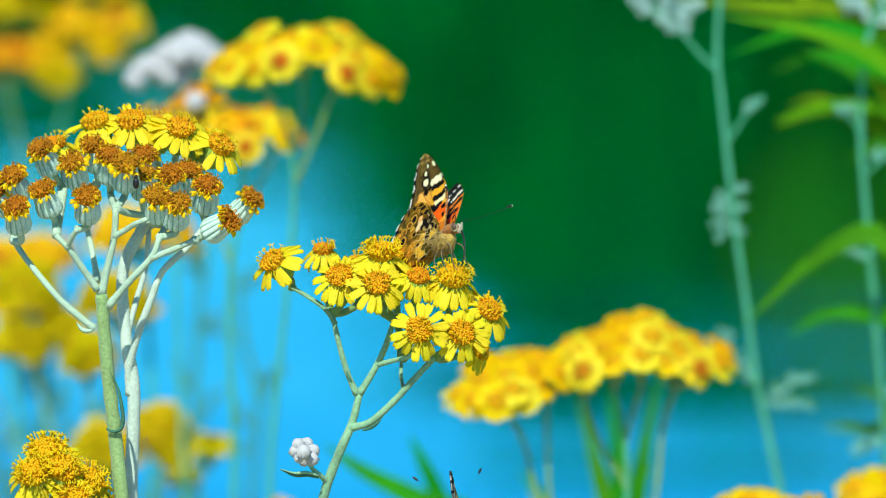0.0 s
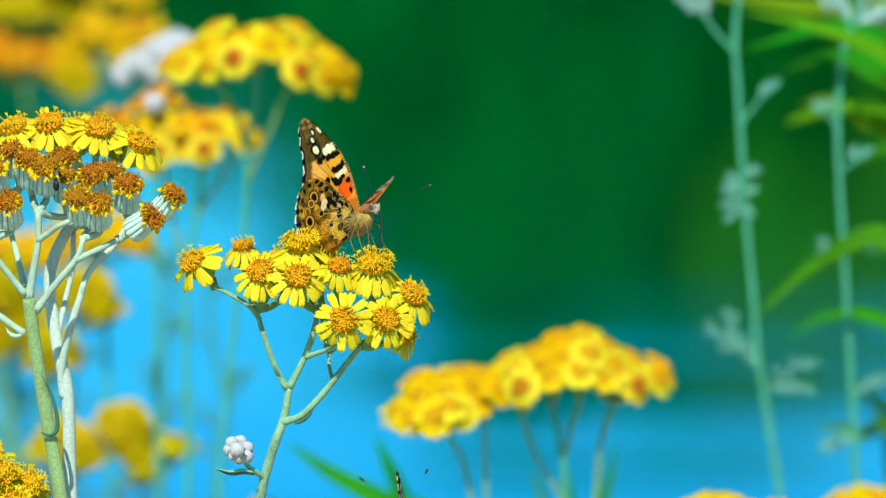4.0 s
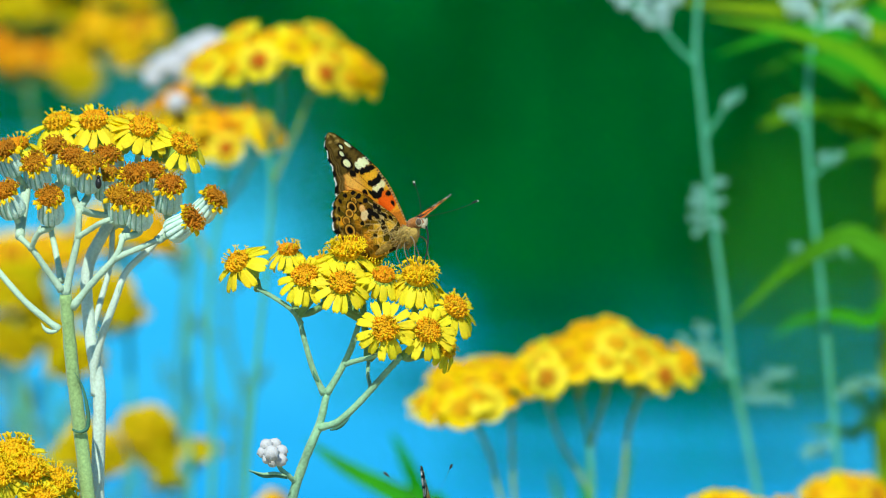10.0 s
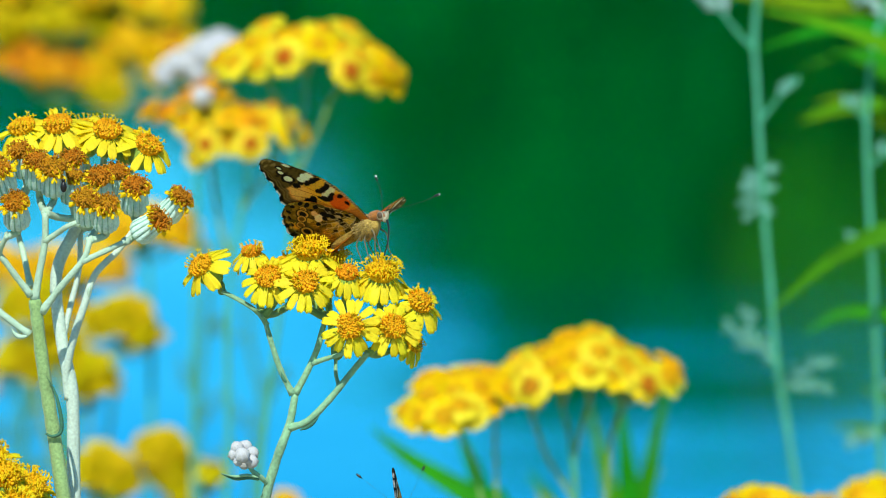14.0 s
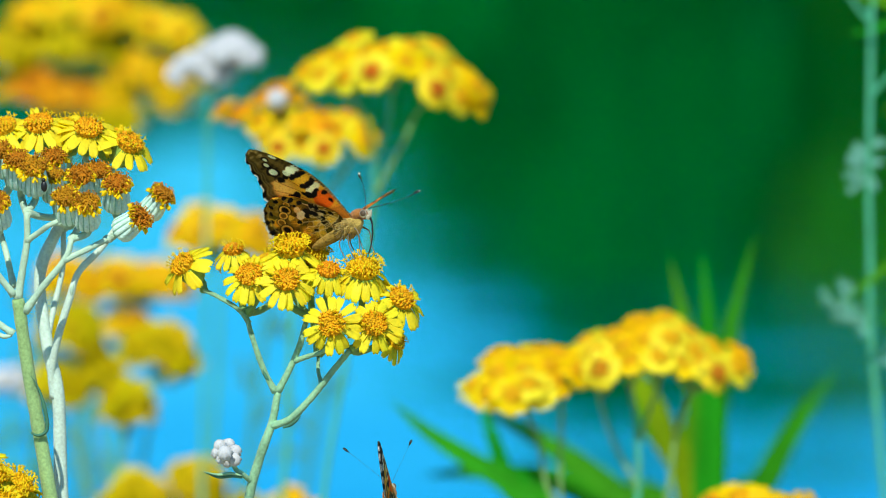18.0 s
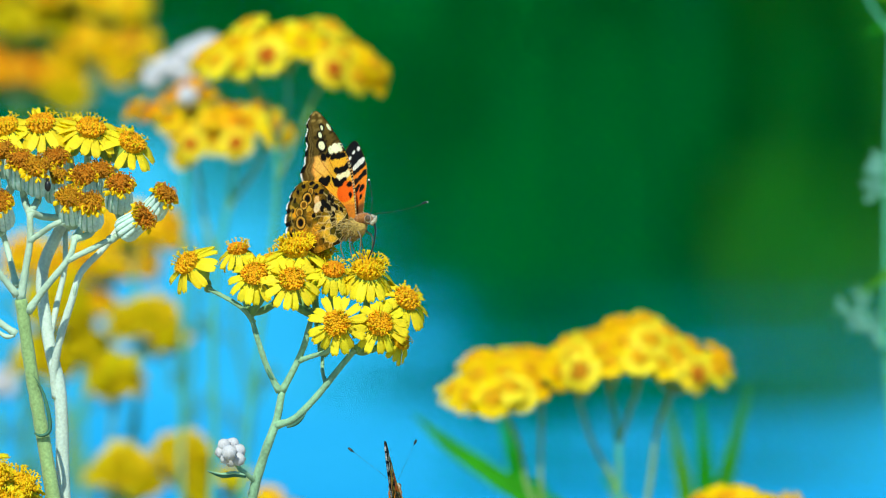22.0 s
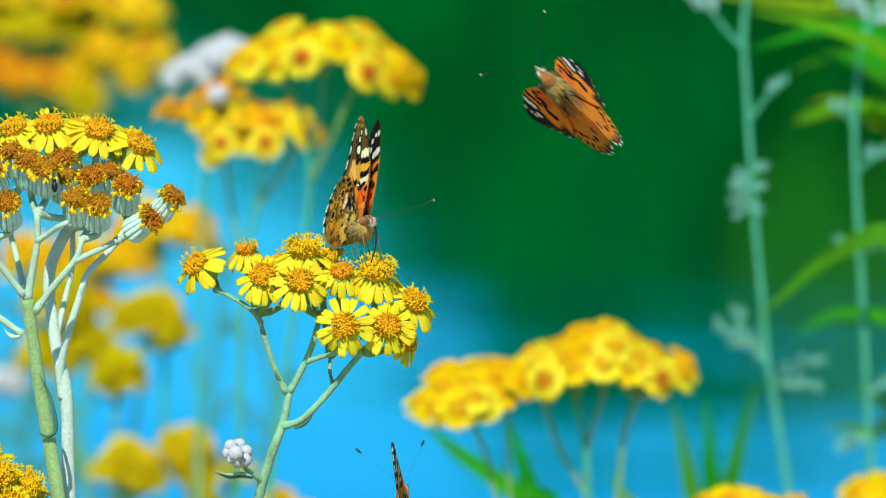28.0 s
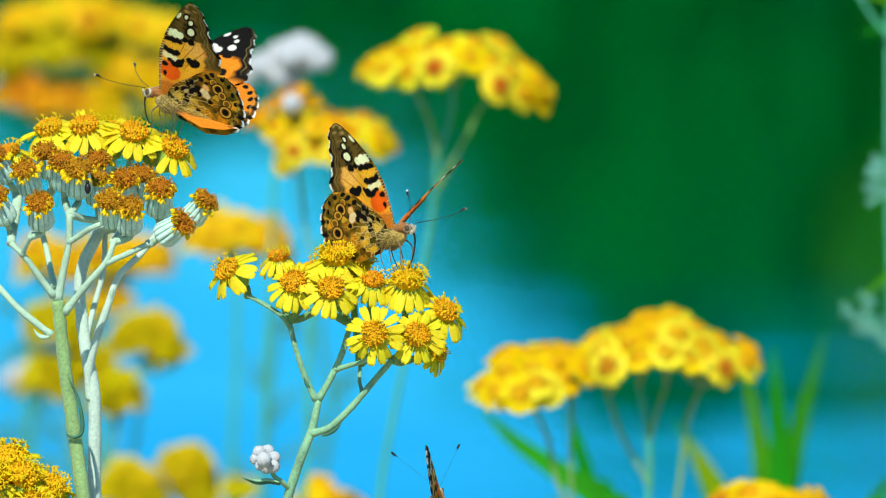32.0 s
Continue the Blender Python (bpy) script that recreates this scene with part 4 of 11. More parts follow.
high_spray = spray_plant("ragwort_plant", (-0.1313, 0.7056), [
    ("stem", 0.96, 0.66, [(-0.7, 0, 189.2), (-1, 0, 275.9), (0.4, 0, 333.1), (4.6, 0, 390.1), (12.3, 0, 420.3), (16.2, 0, 431.6)]),
    ("branch", 0.72, 0.54, [(1.5, 0, 352.2), (-4.8, 0, 390.1), (-10.2, 0, 418.4)]),
], [((27.6, 0, 436.0), 8.0, 8.5, 8, "lemon", 12), ((11.7, 0, 437.5), 9.5, 7.0, 9, "lemon", 13), ((23.9, 0, 429.2), 4.5, 3.5, 44, "lemon", 4),
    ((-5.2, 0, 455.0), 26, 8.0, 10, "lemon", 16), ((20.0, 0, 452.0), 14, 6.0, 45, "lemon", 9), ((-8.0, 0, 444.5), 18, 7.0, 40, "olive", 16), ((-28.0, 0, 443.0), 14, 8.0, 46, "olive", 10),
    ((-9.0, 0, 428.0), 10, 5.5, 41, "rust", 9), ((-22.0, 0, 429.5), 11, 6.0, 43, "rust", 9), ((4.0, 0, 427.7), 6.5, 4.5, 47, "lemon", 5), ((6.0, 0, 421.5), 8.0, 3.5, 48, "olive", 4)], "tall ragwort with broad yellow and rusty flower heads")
olive_spray = spray_plant("ragwort_plant", (-0.0972, 0.5544), [
    ("stem", 1.15, 0.86, [(-0.6, 0, 220.3), (0.7, -30, 282.9), (-0.9, -60, 304.3), (0.0, -84, 324.0)]),
    ("branch", 0.86, 0.65, [(0.7, -30, 282.9), (12.2, -60, 300.7), (16.6, -80, 318.5), (17.7, -84, 332.0)]),
    ("branch", 0.79, 0.65, [(12.2, -60, 300.7), (19.0, -80, 312.0), (22.6, -84, 321.5)]),
    ("branch", 0.79, 0.65, [(14.0, -70, 307.0), (25.0, -82, 318.0), (31.0, -84, 329.5)]),
    ("branch", 0.95, 0.65, [(-0.6, -10, 250.0), (-6.0, -50, 310.0), (-4.7, -70, 352.0)]),
    ("branch", 0.80, 0.60, [(-6.0, -50, 310.0), (0.5, -60, 345.0), (3.1, -60, 369.0)]),
    ("branch", 0.80, 0.60, [(-3.0, -20, 280.0), (-20.0, -20, 330.0), (-25.7, -20, 366.0)]),
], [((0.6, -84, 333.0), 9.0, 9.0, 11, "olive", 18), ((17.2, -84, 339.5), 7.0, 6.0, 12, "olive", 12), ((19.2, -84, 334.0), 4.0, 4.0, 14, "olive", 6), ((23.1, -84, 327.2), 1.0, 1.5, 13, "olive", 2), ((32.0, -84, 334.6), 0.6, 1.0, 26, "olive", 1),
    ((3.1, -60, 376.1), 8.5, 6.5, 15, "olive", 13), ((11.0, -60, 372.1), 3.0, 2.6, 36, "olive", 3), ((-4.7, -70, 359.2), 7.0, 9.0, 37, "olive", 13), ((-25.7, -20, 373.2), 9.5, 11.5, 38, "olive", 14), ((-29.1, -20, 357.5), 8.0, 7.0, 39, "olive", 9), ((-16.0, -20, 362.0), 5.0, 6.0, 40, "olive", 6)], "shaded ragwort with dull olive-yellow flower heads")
dull_spray = spray_plant("ragwort_plant", (-0.1229, 0.63), [
    ("stem", 1.15, 0.79, [(-0.6, 0, 204.8), (-2, 0, 269.8), (-6.5, 0, 316.7), (-8.2, 0, 344.3), (-9.3, 0, 365.0)]),
    ("branch", 0.79, 0.65, [(-4.0, 0, 297.5), (-16.0, 0, 331.5), (-22.2, 0, 353.5), (-24.1, 0, 363.0)]),
], [((-9.3, 0, 369.5), 9.0, 8.5, 16, "gold", 13), ((-25.1, 0, 368.0), 9.5, 8.0, 17, "gold", 12), ((4.5, 0, 370.5), 9.0, 6.0, 18, "gold", 10), ((-6.0, 0, 356.0), 5.0, 4.0, 20, "gold", 4)], "ragwort with golden heads behind the withered plant")
back_spray = spray_plant("ragwort_plant", (-0.0913, 0.504), [
    ("stem", 1.01, 0.72, [(-0.5, 0, 230.7), (-1.8, 0, 291.7), (-2.4, 0, 343.6), (-3.9, 0, 374.6), (-5.5, 0, 386.6)]),
], [((-5.5, 0, 391.5), 16.5, 9.5, 17, "gold", 15)], "slender ragwort with one golden flower cluster")
low_right_spray = spray_plant("ragwort_plant", (0.0797, 0.2268), [
    ("stem", 1.08, 0.79, [(0.4, 0, 287.8), (-0.5, 0, 325), (-2.1, 0, 345.8)]),
], [((-2.9, 0, 350.8), 17.1, 8.1, 18, "gold", 16)], "low ragwort with golden flower heads")
low_mid_spray = spray_plant("ragwort_plant", (-0.046, 0.4032), [
    ("stem", 1.01, 0.72, [(-0.2, 0, 251.5), (-0.4, 0, 284.5), (0, 0, 310.8)]),
], [((0, 0, 319.1), 12.9, 9.7, 22, "gold", 9)], "short ragwort with one yellow flower cluster")
far_right_spray = spray_plant("ragwort_plant", (0.1124, 0.3024), [
    ("stem", 1.08, 0.79, [(0.6, 0, 272.2), (-0.4, 0, 311.2), (-2.1, 0, 332.9)]),
], [((-2.2, 0, 343.4), 11.2, 8.8, 19, "gold", 12)], "ragwort with a rounded golden flower cluster")


# ---- tall silver stems ----
def lobed_leaf_mesh(length, seed, felt):
    """A felted leaf cut into narrow lobes along a curved midrib."""
    rng = random.Random(seed)
    mid = [Vector((length * s, 0, length * (0.25 * s - 0.35 * s * s))) for s in (0, 0.2, 0.4, 0.6, 0.8, 1.0)]
    line = curve_points(mid, 3)
    pieces = [tube_data(line, [0.35 * MM * (1.2 - 0.8 * i / len(line)) for i in range(len(line))], 5)]
    for i in range(1, len(line) - 1):
        for sg in (-1, 1, 0):
            if rng.random() < 0.25:
                continue
            p = line[i]
            l = length * (0.40 if length < 0.0125 else 0.24) * math.sin(math.pi * (0.2 + 0.75 * i / len(line))) * rng.uniform(0.5, 1.25)
            e = Vector((rng.uniform(0.2, 0.8), sg * rng.uniform(0.4, 0.9), rng.uniform(-0.8, 0.9))).normalized() * l
            pieces.append(tube_data([p, p + e * 0.5, p + e], [0.25 * MM, 0.38 * MM, 0.15 * MM], 4))
            if rng.random() < 0.6:
                q = p + e * rng.uniform(0.5, 0.9)
                g = Vector((rng.uniform(-0.6, 0.8), rng.uniform(-1, 1), rng.uniform(-1, 1))).normalized() * l * 0.4
                pieces.append(tube_data([q, q + g * 0.5, q + g], [0.2 * MM, 0.3 * MM, 0.12 * MM], 4))
    return mesh_of("leaf", *join(*pieces), [felt])


def tall_stem(base, stems, leaves, label, far=False):
    rng = random.Random(label)
    plant = thing("mugwort_stem", (base[0], base[1], GROUND_Z), label, "plant", "tall silver stems")
    for nm, r0, r1, pts in stems:
        # far plants take the copies with shade in their colour
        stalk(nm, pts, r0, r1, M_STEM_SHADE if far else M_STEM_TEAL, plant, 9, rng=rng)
    for x, z, length, angle in leaves:
        place, seed = (x, 0, z), rng.randrange(100000)
        turn = Matrix.Translation(Vector(place) * MM) @ Matrix.Rotation(radians(-angle), 4, "Y") @ Matrix.Rotation(rng.uniform(-0.5, 0.5), 4, "X")
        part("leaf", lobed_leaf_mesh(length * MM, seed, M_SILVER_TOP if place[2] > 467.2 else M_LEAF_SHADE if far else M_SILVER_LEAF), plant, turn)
    return plant


stem_one = tall_stem((0.0932, 0.3276), [
    ("stem", 0.93, 0.78, [(2.8, 0, 267), (-1.4, 0, 322.3), (-5.1, 0, 342.8), (-8.7, 0, 360), (-12.2, 0, 377.2), (-14.7, 0, 395.9), (-17.5, 0, 416.1), (-19.6, 0, 434.8), (-21.2, 0, 450.2), (-22.7, 0, 465.7), (-21.7, 0, 482.6), (-21, 0, 496.5)]),
    ("branch", 0.56, 0.37, [(-19.6, 0, 441.7), (-15.3, 0, 447.9), (-10, 0, 454.1)]),
    ("branch", 0.62, 0.43, [(-22.3, 0, 460.7), (-27, 0, 464.9), (-32.4, 0, 471.1), (-40.1, 0, 478)]),
    ("branch", 0.40, 0.25, [(-11.8, 0, 374.6), (-16.1, 0, 379.5), (-20, 0, 385.6)]),
], [(-19.5, 420, 5.2, 200), (-19.1, 424.7, 4.6, 150), (-20.1, 417.7, 4.6, 235), (-19.5, 423.1, 4.6, 170), (-20.1, 421.1, 5.2, 120), (-18.6, 418.5, 4, 320), (-20.3, 424.2, 4.3, 215), (-19.2, 416.5, 3.7, 60), (-18.3, 422.4, 3.7, 20), (-12.0, 375.0, 18.5, 128), (-15.0, 378.5, 14.0, 150), (-9.5, 370, 15.5, 28), (-9.0, 368.5, 12.8, 2), (-33.1, 471.1, 7.7, 140), (-39.3, 476.5, 8.5, 150), (-41.6, 477.2, 6.2, 100), (-37, 473.4, 9.3, 80), (-34.7, 474.9, 9.3, 30), (-30.8, 469.5, 7.7, 100), (-38.5, 478.8, 9.3, 40), (-15.3, 448.7, 6.2, 45), (-18.3, 427, 4.6, 30)], "tall pale silver-green stem with small felted leaves")
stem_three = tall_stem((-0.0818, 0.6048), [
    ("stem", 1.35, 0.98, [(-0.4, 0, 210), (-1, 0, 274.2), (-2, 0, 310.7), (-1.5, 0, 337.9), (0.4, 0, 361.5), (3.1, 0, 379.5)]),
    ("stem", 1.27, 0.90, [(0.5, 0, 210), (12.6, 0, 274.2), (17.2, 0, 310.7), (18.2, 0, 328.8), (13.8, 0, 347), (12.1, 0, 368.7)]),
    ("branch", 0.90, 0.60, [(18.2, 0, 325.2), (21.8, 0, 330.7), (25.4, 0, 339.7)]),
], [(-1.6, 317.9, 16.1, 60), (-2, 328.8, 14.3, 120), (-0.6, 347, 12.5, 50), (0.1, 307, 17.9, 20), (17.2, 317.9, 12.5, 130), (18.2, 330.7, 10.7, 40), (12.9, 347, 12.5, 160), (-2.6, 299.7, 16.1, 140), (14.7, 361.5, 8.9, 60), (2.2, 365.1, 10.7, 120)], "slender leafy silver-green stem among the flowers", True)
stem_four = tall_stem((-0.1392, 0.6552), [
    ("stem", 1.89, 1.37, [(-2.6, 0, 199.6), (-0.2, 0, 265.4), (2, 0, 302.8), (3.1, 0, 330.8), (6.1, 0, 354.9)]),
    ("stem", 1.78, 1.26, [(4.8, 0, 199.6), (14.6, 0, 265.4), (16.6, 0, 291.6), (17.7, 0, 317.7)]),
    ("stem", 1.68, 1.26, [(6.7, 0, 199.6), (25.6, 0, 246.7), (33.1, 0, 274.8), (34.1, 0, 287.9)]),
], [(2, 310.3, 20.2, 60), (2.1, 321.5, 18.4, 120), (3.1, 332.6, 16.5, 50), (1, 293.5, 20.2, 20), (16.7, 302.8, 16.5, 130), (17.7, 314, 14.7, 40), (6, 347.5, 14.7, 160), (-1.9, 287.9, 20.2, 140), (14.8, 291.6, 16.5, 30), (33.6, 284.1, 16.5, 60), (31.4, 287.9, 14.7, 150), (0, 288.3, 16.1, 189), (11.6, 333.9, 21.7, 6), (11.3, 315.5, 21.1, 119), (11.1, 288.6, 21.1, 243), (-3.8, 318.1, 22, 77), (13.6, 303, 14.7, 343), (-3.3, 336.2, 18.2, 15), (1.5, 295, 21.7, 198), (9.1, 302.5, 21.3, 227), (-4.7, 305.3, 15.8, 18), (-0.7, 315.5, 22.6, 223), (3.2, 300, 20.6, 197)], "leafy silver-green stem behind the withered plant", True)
stem_two = tall_stem((0.111, 0.3276), [
    ("stem", 0.93, 0.74, [(5.3, 0, 267), (1.7, 0, 322.3), (-0.9, 0, 353.7), (-3.4, 0, 378.8), (-5.9, 0, 403.7), (-8.4, 0, 427), (-9.6, 0, 444.1), (-8.9, 0, 462.6), (-5.6, 0, 474.9), (-2.7, 0, 490.3)]),
    ("branch", 0.50, 0.37, [(-9.2, 0, 441.7), (-12.3, 0, 444.8), (-16.2, 0, 448.7)]),
    ("branch", 0.50, 0.37, [(-7.6, 0, 430.1), (-4.5, 0, 433.2), (-1.5, 0, 437.1)]),
], [(-4.9, 473.4, 10.8, 60), (-2.6, 478, 11.6, 20), (-7.1, 471.8, 9.3, 130), (-1, 474.9, 9.3, -30), (-4.1, 476.5, 10.8, 100), (-5.6, 471.1, 8.5, 20), (-7.9, 474.9, 9.3, 160), (-12.3, 446.4, 4.6, 160), (-11.6, 445.6, 4, 110), (-3.8, 433.2, 4.9, 40), (-5, 432.9, 4, 90), (-5.9, 408.4, 10.8, 25), (-6.7, 406.8, 7.7, 150), (-1.7, 369.4, 13.9, 20), (-1.3, 356.9, 9.3, 200)], "tall silver stem topped by feathery felted leaves")


# ---- reeds ----
def blade_mesh(wide, points):
    """A long leaf blade, folded along its midrib and pointed."""
    line = curve_points([Vector(p) * MM for p in points], 6)
    n = len(line)
    verts, faces = [], []
    for i, p in enumerate(line):
        d = (line[min(i + 1, n - 1)] - line[max(i - 1, 0)]).normalized()
        a = d.cross(Vector((0.25, -1, 0.1))).normalized()
        up = a.cross(d).normalized()
        s = i / (n - 1)
        w = wide * MM * 0.5 * (0.35 + 0.65 * min(1, s * 2.2)) * (1 - s ** 4) + 0.0001
        for t in (-1, -0.5, 0, 0.5, 1):
            verts.append(p + a * w * t + up * w * 0.35 * abs(t))
        for t in (1, 0, -1):
            verts.append(p + a * w * t * 0.98 + up * (w * 0.35 * abs(t) - 0.0003))
    for i in range(n - 1):
        for k in range(8):
            k2 = (k + 1) % 8
            faces.append((i * 8 + k, i * 8 + k2, (i + 1) * 8 + k2, (i + 1) * 8 + k))
    return verts, faces


def reed(base, blades, label, bright, gap, broad=1.0):
    """Blades from one root: each rises, turns over at its points (x, z) and ends in a tip; the next stands a little behind."""
    plant = thing("reed_tuft", (base[0], base[1], GROUND_Z), label, "reed", "reeds on the bank")
    for k, (wide, turns) in enumerate(blades):
        x, z = turns[0]
        wide = wide * broad
        pts = [(0, 0, 0), (x * 0.55, k * gap * 0.5, z * 0.5)] + [(x, k * gap, z) for x, z in turns]
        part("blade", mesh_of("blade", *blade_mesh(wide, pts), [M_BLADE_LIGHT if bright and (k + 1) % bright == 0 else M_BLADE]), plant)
    return plant


LOW_BLADES = [
    (6.8, [(0.6, 314), (2, 346.3), (1.8, 372.1), (0.5, 399.4)]),
    (6.2, [(0.8, 313), (2.2, 345.4), (6.9, 371.6), (15.5, 402.4)]),
    (5.4, [(0.2, 313), (-1.0, 346), (-3.9, 372.6), (-8.4, 396.5)]),
    (6.2, [(-3, 311.9), (-11.2, 344.5), (-18.5, 360.7), (-24.1, 370.4)]),
    (6.2, [(-9.1, 307.6), (-25.4, 327.2), (-44.8, 341.9), (-64.1, 352.4)]),
    (6.2, [(7.3, 303.3), (18.4, 329.6), (28, 345.9), (39.2, 360.6)]),
    (6.2, [(-15.2, 300.6), (-33.2, 325.2), (-59.1, 331.8), (-80.2, 331.4)]),
    (5.7, [(1.3, 307.8), (-3.8, 335.8), (4.2, 357.2), (12.3, 370.3)]),
    (5.7, [(-0.2, 315), (-13.4, 341.5), (-18.3, 356.3), (-26.5, 371.1)]),
]
HIGH_BLADES = [
    (7.2, [(5.8, 381.5), (-3.7, 413.9), (-20.4, 410), (-40.2, 392.3)]),
    (5.3, [(12, 432.9), (-0.5, 459.1), (-21.9, 469.8), (-46.4, 474.4)]),
    (5.3, [(15.8, 416.6), (6.3, 447.5), (-9.1, 461.4), (-29.1, 461.4)]),
    (5.3, [(13.1, 446.7), (0.6, 468.4), (-16.4, 474.6), (-35, 483.8)]),
    (4.6, [(8.1, 375.5), (-1.3, 388), (-16.9, 389.6), (-27.8, 383.3)]),
    (4.6, [(12.9, 424.7), (3.4, 443.5), (-15.3, 446.6), (-30.8, 442.7)]),
    (3.4, [(15.1, 428.5), (7, 450.6), (-2.4, 461.5), (-8.7, 464.7)]),
    (3.4, [(11, 419.7), (2.9, 445), (-3.4, 456.1), (-1.9, 465.5)]),
    (5.7, [(9.8, 449), (-6.1, 464.8), (-21.9, 465.6), (-43.1, 458.5)]),
    (5.3, [(8.7, 459.4), (-8.8, 469.7), (-31, 471.3), (-57.1, 473.7)]),
] + [
    (6.1, [(11.1, 431.4), (1.4, 445.8), (-8.2, 453.8), (-21, 457.8)]),
    (5.3, [(10.2, 419.3), (0.4, 435.4), (-12.4, 441), (-28.4, 436.2)]),
    (4.9, [(15.4, 439.4), (8.8, 457.2), (3.2, 460.4), (-4, 445.9)]),
    (3, [(16.1, 430.5), (6.2, 453.2), (-8.4, 458.9), (-28.6, 467.8)]),
    (3, [(13.4, 428), (3.5, 450.8), (-11.1, 454.9), (-28.1, 449.2)]),
    (3, [(9.2, 420.6), (-2.3, 433.7), (-13.8, 440.3), (-22.7, 438.6)]),
    (4.6, [(13.8, 326.9), (5.4, 350.2), (-4.5, 355.2)]),
    (4.6, [(11.1, 327.3), (1.1, 340.7), (-12.2, 342.3)]),
    (4.9, [(27.7, 384.7), (19.1, 418), (5.9, 424.6), (-4, 419.6)]),
]
low_reed = reed((0.0967, 0.378), LOW_BLADES, "tuft of green reed blades swaying by the water", 4, 6, 1.4)
small_reed = reed((0.0025, 0.336), [
    (7.0, [(4.0, 315.0), (-6.0, 334.0), (-17.2, 340.7), (-31.0, 348.0), (-41.7, 355.5)]),
    (5.5, [(-1.6, 318), (-9.5, 338.4), (-14.1, 348.9), (-17.9, 357)]),
    (5.0, [(0, 311.2), (-4.7, 330.3), (-15.7, 338.2), (-25.1, 341.1)]),
], "short green reed blades under the flowers", 0, 5)
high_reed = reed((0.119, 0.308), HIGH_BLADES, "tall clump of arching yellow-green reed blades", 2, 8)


# ---- butterflies ----
def blob(u, v, cu, cv, ru, rv, turn=0.0):
    """1 inside a soft-edged spot, 0 outside; u forward, v outward, in millimetres."""
    c, s = math.cos(turn), math.sin(turn)
    a, b = (u - cu) * c + (v - cv) * s, -(u - cu) * s + (v - cv) * c
    return np.clip((1.08 - np.sqrt((a / ru) ** 2 + (b / rv) ** 2)) / 0.16, 0, 1)


def mixed(col, rgb, w):
    return col * (1 - w[..., None]) + np.array(rgb) * w[..., None]


FORE_V = (0, 4, 8, 11.2, 14.5, 17.9, 21, 24, 26, 26.8)
FORE_LEAD = (3.0, 3.4, 3.7, 3.7, 3.1, 1.9, 0.4, -1.2, -2.6, -3.6)
FORE_TRAIL = (-1.5, -6.0, -9.6, -11.7, -11.2, -8.9, -8.0, -7.0, -5.8, -4.4)
HIND_V = (-3.4, -1, 1.5, 3.5, 5.5, 7.9, 10, 11.5, 12.7, 13.3)
HIND_LEAD = (-3.0, 0.2, 1.2, 0.8, -0.4, -2.3, -3.7, -5.0, -7.0, -9.6)
HIND_TRAIL = (-10.5, -14.8, -17.0, -17.6, -17.3, -16.6, -15.2, -13.9, -12.3, -10.6)


def wing_grid(vs, lead, trail, rows, cols, scallop, waves):
    t = np.linspace(0, 1, rows)
    v = np.interp(t, np.linspace(0, 1, len(vs)), vs)
    f = np.interp(v, vs, lead)
    g = np.interp(v, vs, trail) - scallop * np.abs(np.sin(t * math.pi * waves)) * np.clip(t * 4 - 0.6, 0, 1) * np.clip((1 - t) * 6, 0, 1)
    for _ in range(5):
        f[1:-1] = (f[:-2] + 2 * f[1:-1] + f[2:]) / 4
    s = np.linspace(0, 1, cols)[None, :]
    u = f[:, None] * (1 - s) + g[:, None] * s
    return u, np.repeat(v[:, None], cols, 1), s + 0 * u, t[:, None] + 0 * u


def grain(u, v, f, seed):
    rng = np.random.RandomState(seed)
    out = 0 * u
    for _ in range(10):
        a = rng.uniform(0, 6.28)
        k = f * rng.uniform(0.6, 1.6)
        out += np.sin(k * (u * math.cos(a) + v * math.sin(a)) + rng.uniform(0, 6.28))
    return out / 4.5


DARK = (0.010, 0.008, 0.007)


def spots(col, u, v, rgb, places, grow=1.0):
    """Lays spots (forward, outward, half length, half width, turn) of one colour on a pattern."""
    for cu, cv, ru, rv, turn in places:
        col = mixed(col, rgb, blob(u, v, cu, cv, ru * grow, rv * grow, turn))
    return col


FORE_BLACK = ((1.2, 12.3, 2.5, 0.72, 0.12), (2.6, 12.7, 1.0, 0.8, 0.0), (-0.9, 12.6, 0.8, 0.6, 0.3), (-0.2, 9.4, 1.3, 0.75, 0.4), (-1.5, 9.9, 0.9, 1.15, 0.2), (-2.3, 10.6, 0.5, 0.8, 0.0), (0.9, 9.9, 0.7, 0.5, 0.0), (2.2, 8.5, 0.75, 0.75, 0.0),
              (2.1, 6.2, 0.5, 0.6, 0.0), (-4.6, 10.8, 1.5, 0.95, 0.3), (-3.8, 11.4, 0.7, 0.6, 0.0), (-5.8, 11.3, 0.9, 0.7, 0.5), (0.0, 15.5, 2.2, 0.6, 0.08), (-1.2, 15.9, 0.9, 0.6, 0.3), (1.6, 15.3, 0.9, 0.6, 0.0), (0.4, 15.2, 0.6, 0.6, 0.0), (-4.2, 16.2, 0.9, 1.0, 0.5), (-2.6, 16.4, 0.8, 0.6, 0.2))
FORE_WHITE = ((-1.4, 17.25, 0.85, 0.95, 0.35), (-0.1, 17.35, 0.95, 1.15, 0.30), (1.2, 17.3, 0.85, 1.05, 0.25), (-4.0, 18.9, 0.85, 1.0, 0.5), (-3.9, 21.3, 0.52, 0.68, 0.3), (-2.9, 22.7, 0.45, 0.58, 0.3), (-0.95, 22.4, 0.42, 0.95, 0.5))


